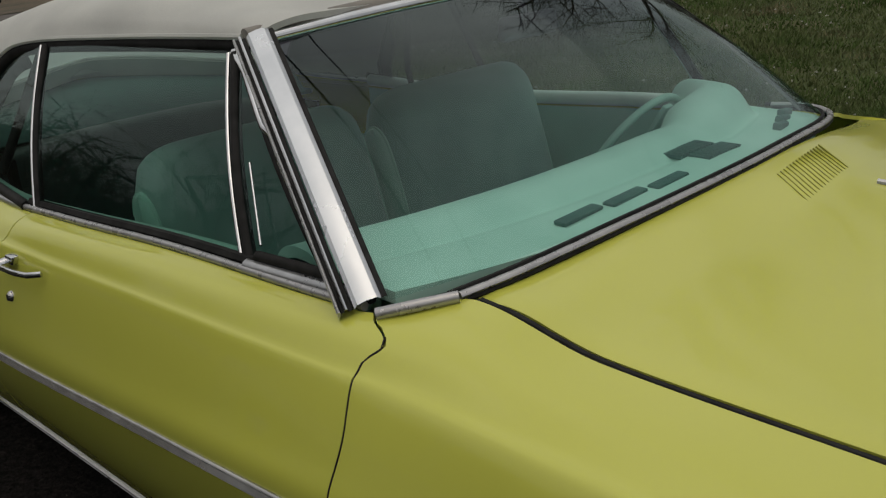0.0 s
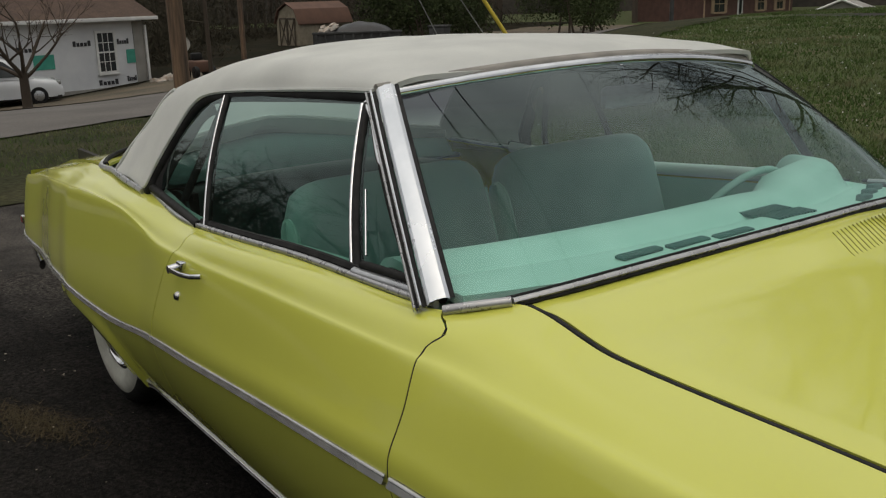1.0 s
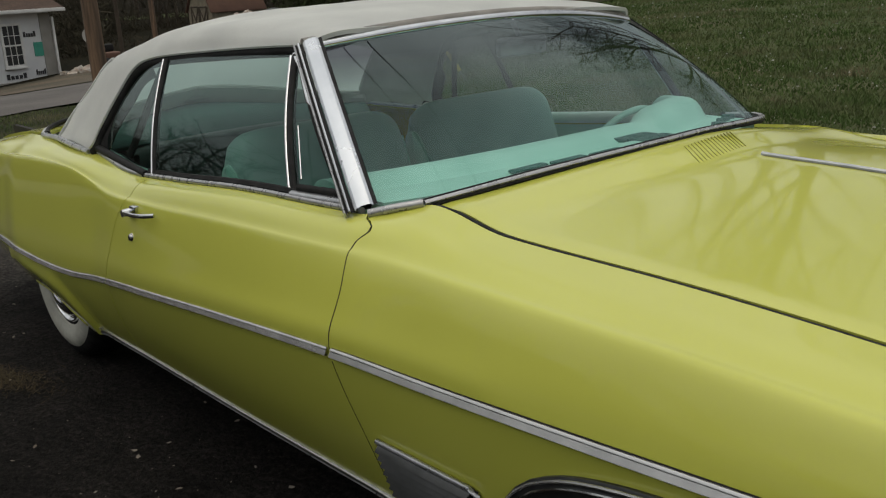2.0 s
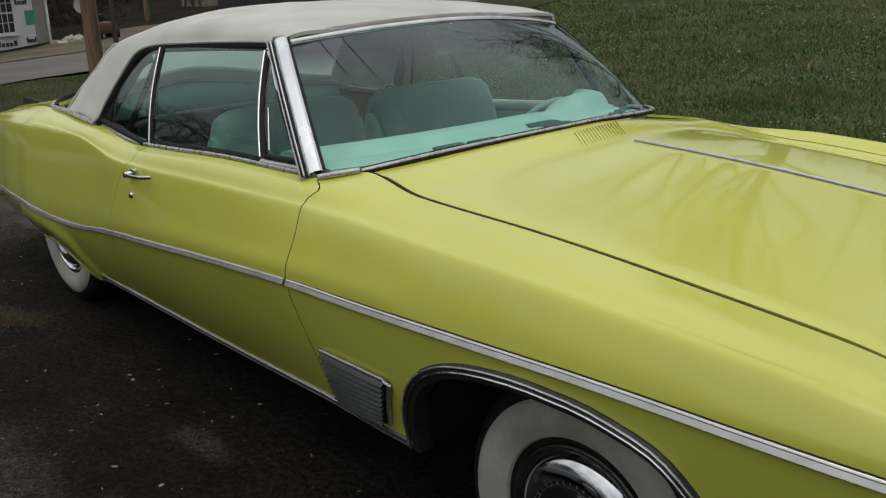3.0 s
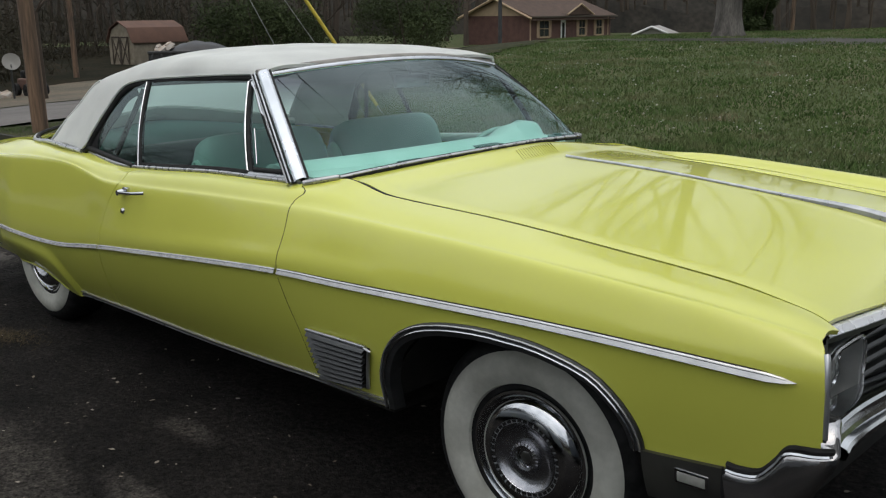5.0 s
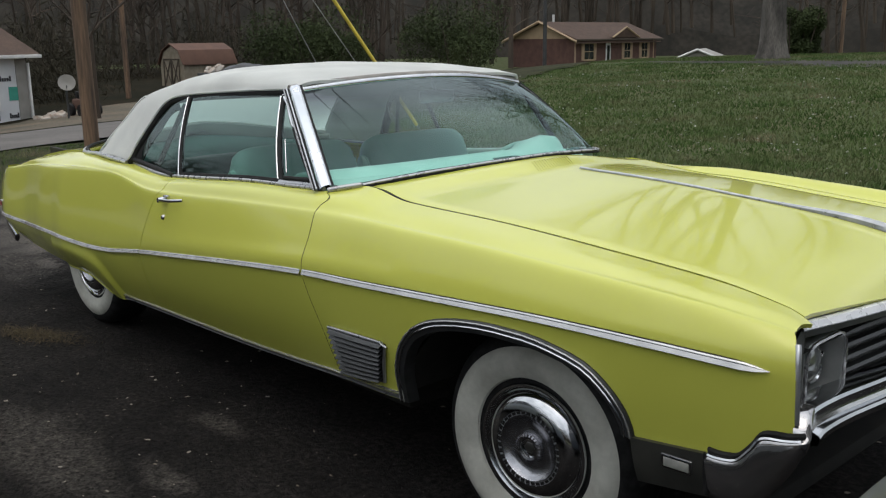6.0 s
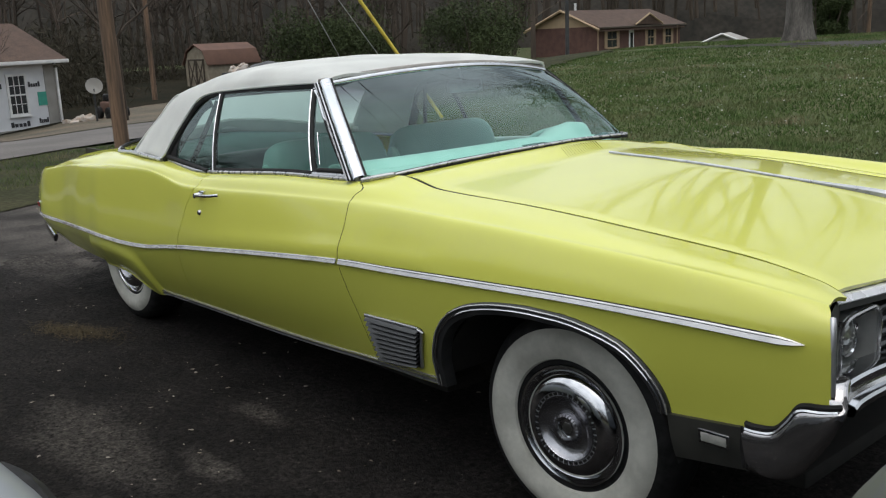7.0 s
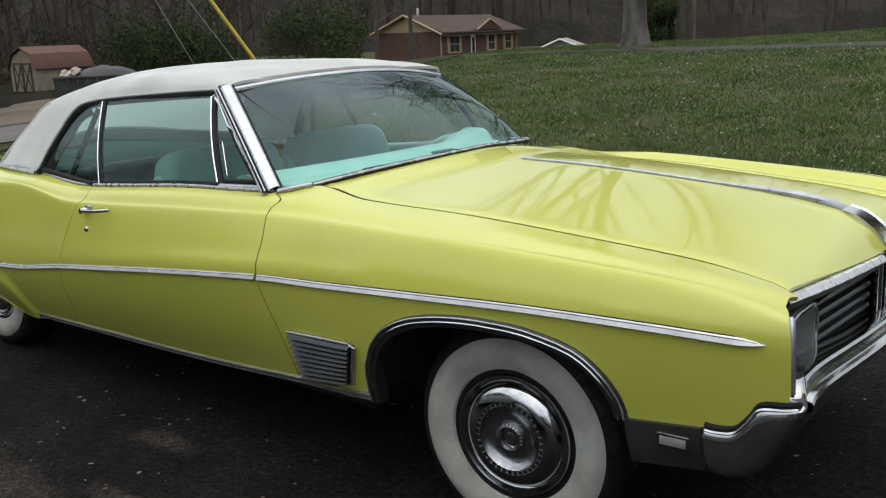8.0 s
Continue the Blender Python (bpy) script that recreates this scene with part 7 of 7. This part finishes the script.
for wx_, wy_ in ((-0.4, -0.4), (-0.4, 0.4), (0.45, -0.35), (0.45, 0.35)):
    w_ = part("wheel", lathe([(0.05, -0.08), (0.24, -0.08), (0.26, 0.0), (0.24, 0.08), (0.05, 0.08)], 18), M_BLACK, mower)
    w_.location = (wx_, wy_, 0.25)
qx, qy = place(114.0, 62)
tp = tagged(part("utility_pole", lathe([(0.13, -0.5), (0.11, 8), (0.02, 8.05)], 12, "z"), M_POLE), "thin wooden pole behind the lawn", "utility pole")
tp.location = (qx, qy, ground_z(qx, qy))


# ---- other parked vehicles ----
def parked_car(name, m, L_, W_, H_, paint, roof, label, category, boxy=False):
    """x runs from tail to nose; roof: (start, screen base, screen top, rear top) along the length, 0 to 1."""
    root = new(name)
    root.matrix_basis = m
    tagged(root, label, category)
    bt = H_ * 0.60
    tops = curve_of([0, 0.04, 0.12, 0.5, 0.72, 0.9, 0.97, 1.0], [bt * 0.78, bt * 0.93, bt * 0.99, bt, bt * 0.97, bt * 0.88, bt * 0.78, bt * 0.60])
    wid = curve_of([0, 0.04, 0.15, 0.5, 0.85, 0.95, 1.0], [0.80, 0.93, 0.99, 1.0, 0.98, 0.90, 0.74])

    def body(u, v):
        x = u
        hw, zt, zb = W_ / 2 * wid(x), tops(x), 0.26
        a = math.pi * v
        c, s = math.cos(a), math.sin(a)
        y = hw * math.copysign(abs(c) ** 0.28, c)
        z = zb + (zt - zb) * abs(s) ** 0.42
        return (x * L_, y, z)
    part("body", grid(body, 48, 36), paint, root)
    for u in (0.0, 1.0):
        hw, zt = W_ / 2 * wid(u), tops(u)
        part("end_panel", box_bm(u * L_ - 0.02, u * L_ + 0.02, -hw * 0.97, hw * 0.97, 0.30, zt * 0.96, 0.015), paint, root)
    part("underside", box_bm(0.1, L_ - 0.1, -W_ / 2 * 0.9, W_ / 2 * 0.9, 0.2, 0.3), M_DARK, root)
    x0, x1, x2, x3 = [k * L_ for k in roof]

    def cabin(u, v):
        a = math.pi * v
        t = abs(math.sin(a)) ** 0.35
        xl, xr = lerp(x0, x3, t), lerp(x1, x2, t)
        hw = W_ / 2 * lerp(0.93, 0.76, t)
        c = math.cos(a)
        return (lerp(xl, xr, u), hw * math.copysign(abs(c) ** 0.3, c), lerp(tops(0.5) - 0.06, H_, t) - 0.02 * (2 * u - 1) ** 2)
    part("roof", grid(cabin, 20, 30), paint, root)
    zb, zt = tops(0.5) + 0.02, H_ - 0.10
    for sd in (-1, 1):
        for k in range(3 if boxy else 2):
            n = 3 if boxy else 2
            u0, u1 = (k + 0.10) / n * 0.92 + 0.04, (k + 0.95) / n * 0.92 + 0.04

            def win(u, v):
                t = v
                xl, xr = lerp(x0, x3, 0.15 + 0.75 * t), lerp(x1, x2, 0.15 + 0.75 * t)
                return (lerp(xl, xr, lerp(u0, u1, u)), sd * (W_ / 2 * lerp(0.925, 0.80, t) + 0.012), lerp(zb, zt, t))
            part("window", grid(win, 4, 4, flip=(sd > 0)), M_PANE, root)

    def screen(xa, xb, sgn):
        return grid(lambda u, v: (lerp(xa, xb, 0.15 + 0.72 * v) + sgn * 0.02, lerp(-1, 1, u) * W_ / 2 * lerp(0.82, 0.68, v), lerp(zb, zt, v)), 6, 4, flip=(sgn < 0))
    part("windscreen", screen(x1, x2, 1), M_PANE, root)
    part("rear_window", screen(x0, x3, -1), M_PANE, root)
    for wx_ in (0.19, 0.81):
        for sd in (-1, 1):
            w_ = part("wheel", lathe([(0.02, 0.02), (0.18, 0.03), (0.20, 0.0), (0.22, 0.03), (0.29, 0.025), (0.315, 0.0), (0.32, -0.1), (0.30, -0.19), (0.1, -0.19)], 28), M_BLACK, root)
            w_.matrix_basis = pose(wx_ * L_, sd * (W_ / 2 - 0.01), 0.32, 0, 0, 180 if sd < 0 else 0)
            part("hubcap", lathe([(0.001, 0.045), (0.08, 0.04), (0.17, 0.035), (0.19, 0.02)], 24), M_DULL, w_)
    for sd in (-1, 1):
        part("headlight", box_bm(L_ * 0.955, L_ * 0.985, sd * W_ * 0.33 - 0.13, sd * W_ * 0.33 + 0.13, bt * 0.66, bt * 0.82, 0.02), M_LAMP, root)
        if not boxy:
            part("tail_light", box_bm(-0.03, 0.05, sd * W_ * 0.36 - 0.10, sd * W_ * 0.36 + 0.10, bt * 0.62, bt * 0.84, 0.02), M_RED, root)
        part("mirror", box_bm(x1 - 0.25, x1 - 0.12, sd * (W_ / 2 + 0.08) - 0.09, sd * (W_ / 2 + 0.08) + 0.09, zb, zb + 0.13, 0.04), paint, root)
    return root


v0, v1 = Vector((*place(168.9, 39.0), 0)), Vector((*place(165.0, 39.4), 0))
vd = (v1 - v0).normalized()
vp = v1 - vd * 4.7
van_z = ground_z(v1.x, v1.y) + 0.0
parked_car("minivan", Matrix(((vd.x, -vd.y, 0, vp.x), (vd.y, vd.x, 0, vp.y), (0, 0, 1, van_z), (0, 0, 0, 1))), 4.7, 1.85, 1.68, M_VANWHITE, (0.0, 0.80, 0.60, 0.04), "white minivan parked before the wrapped house", "minivan", True)
parked_car("silver_sedan", pose(-3.90, -3.655, 0, 0, 0, 7), 4.62, 1.80, 1.42, M_SILVER, (0.12, 0.74, 0.56, 0.24), "pale silver sedan parked alongside the drive", "car")
parked_car("slate_suv", pose(1.27, -1.33, 0), 4.7, 1.90, 2.1, M_SLATE, (0.06, 0.74, 0.58, 0.10), "tall slate blue utility vehicle parked ahead on the drive", "car", True)
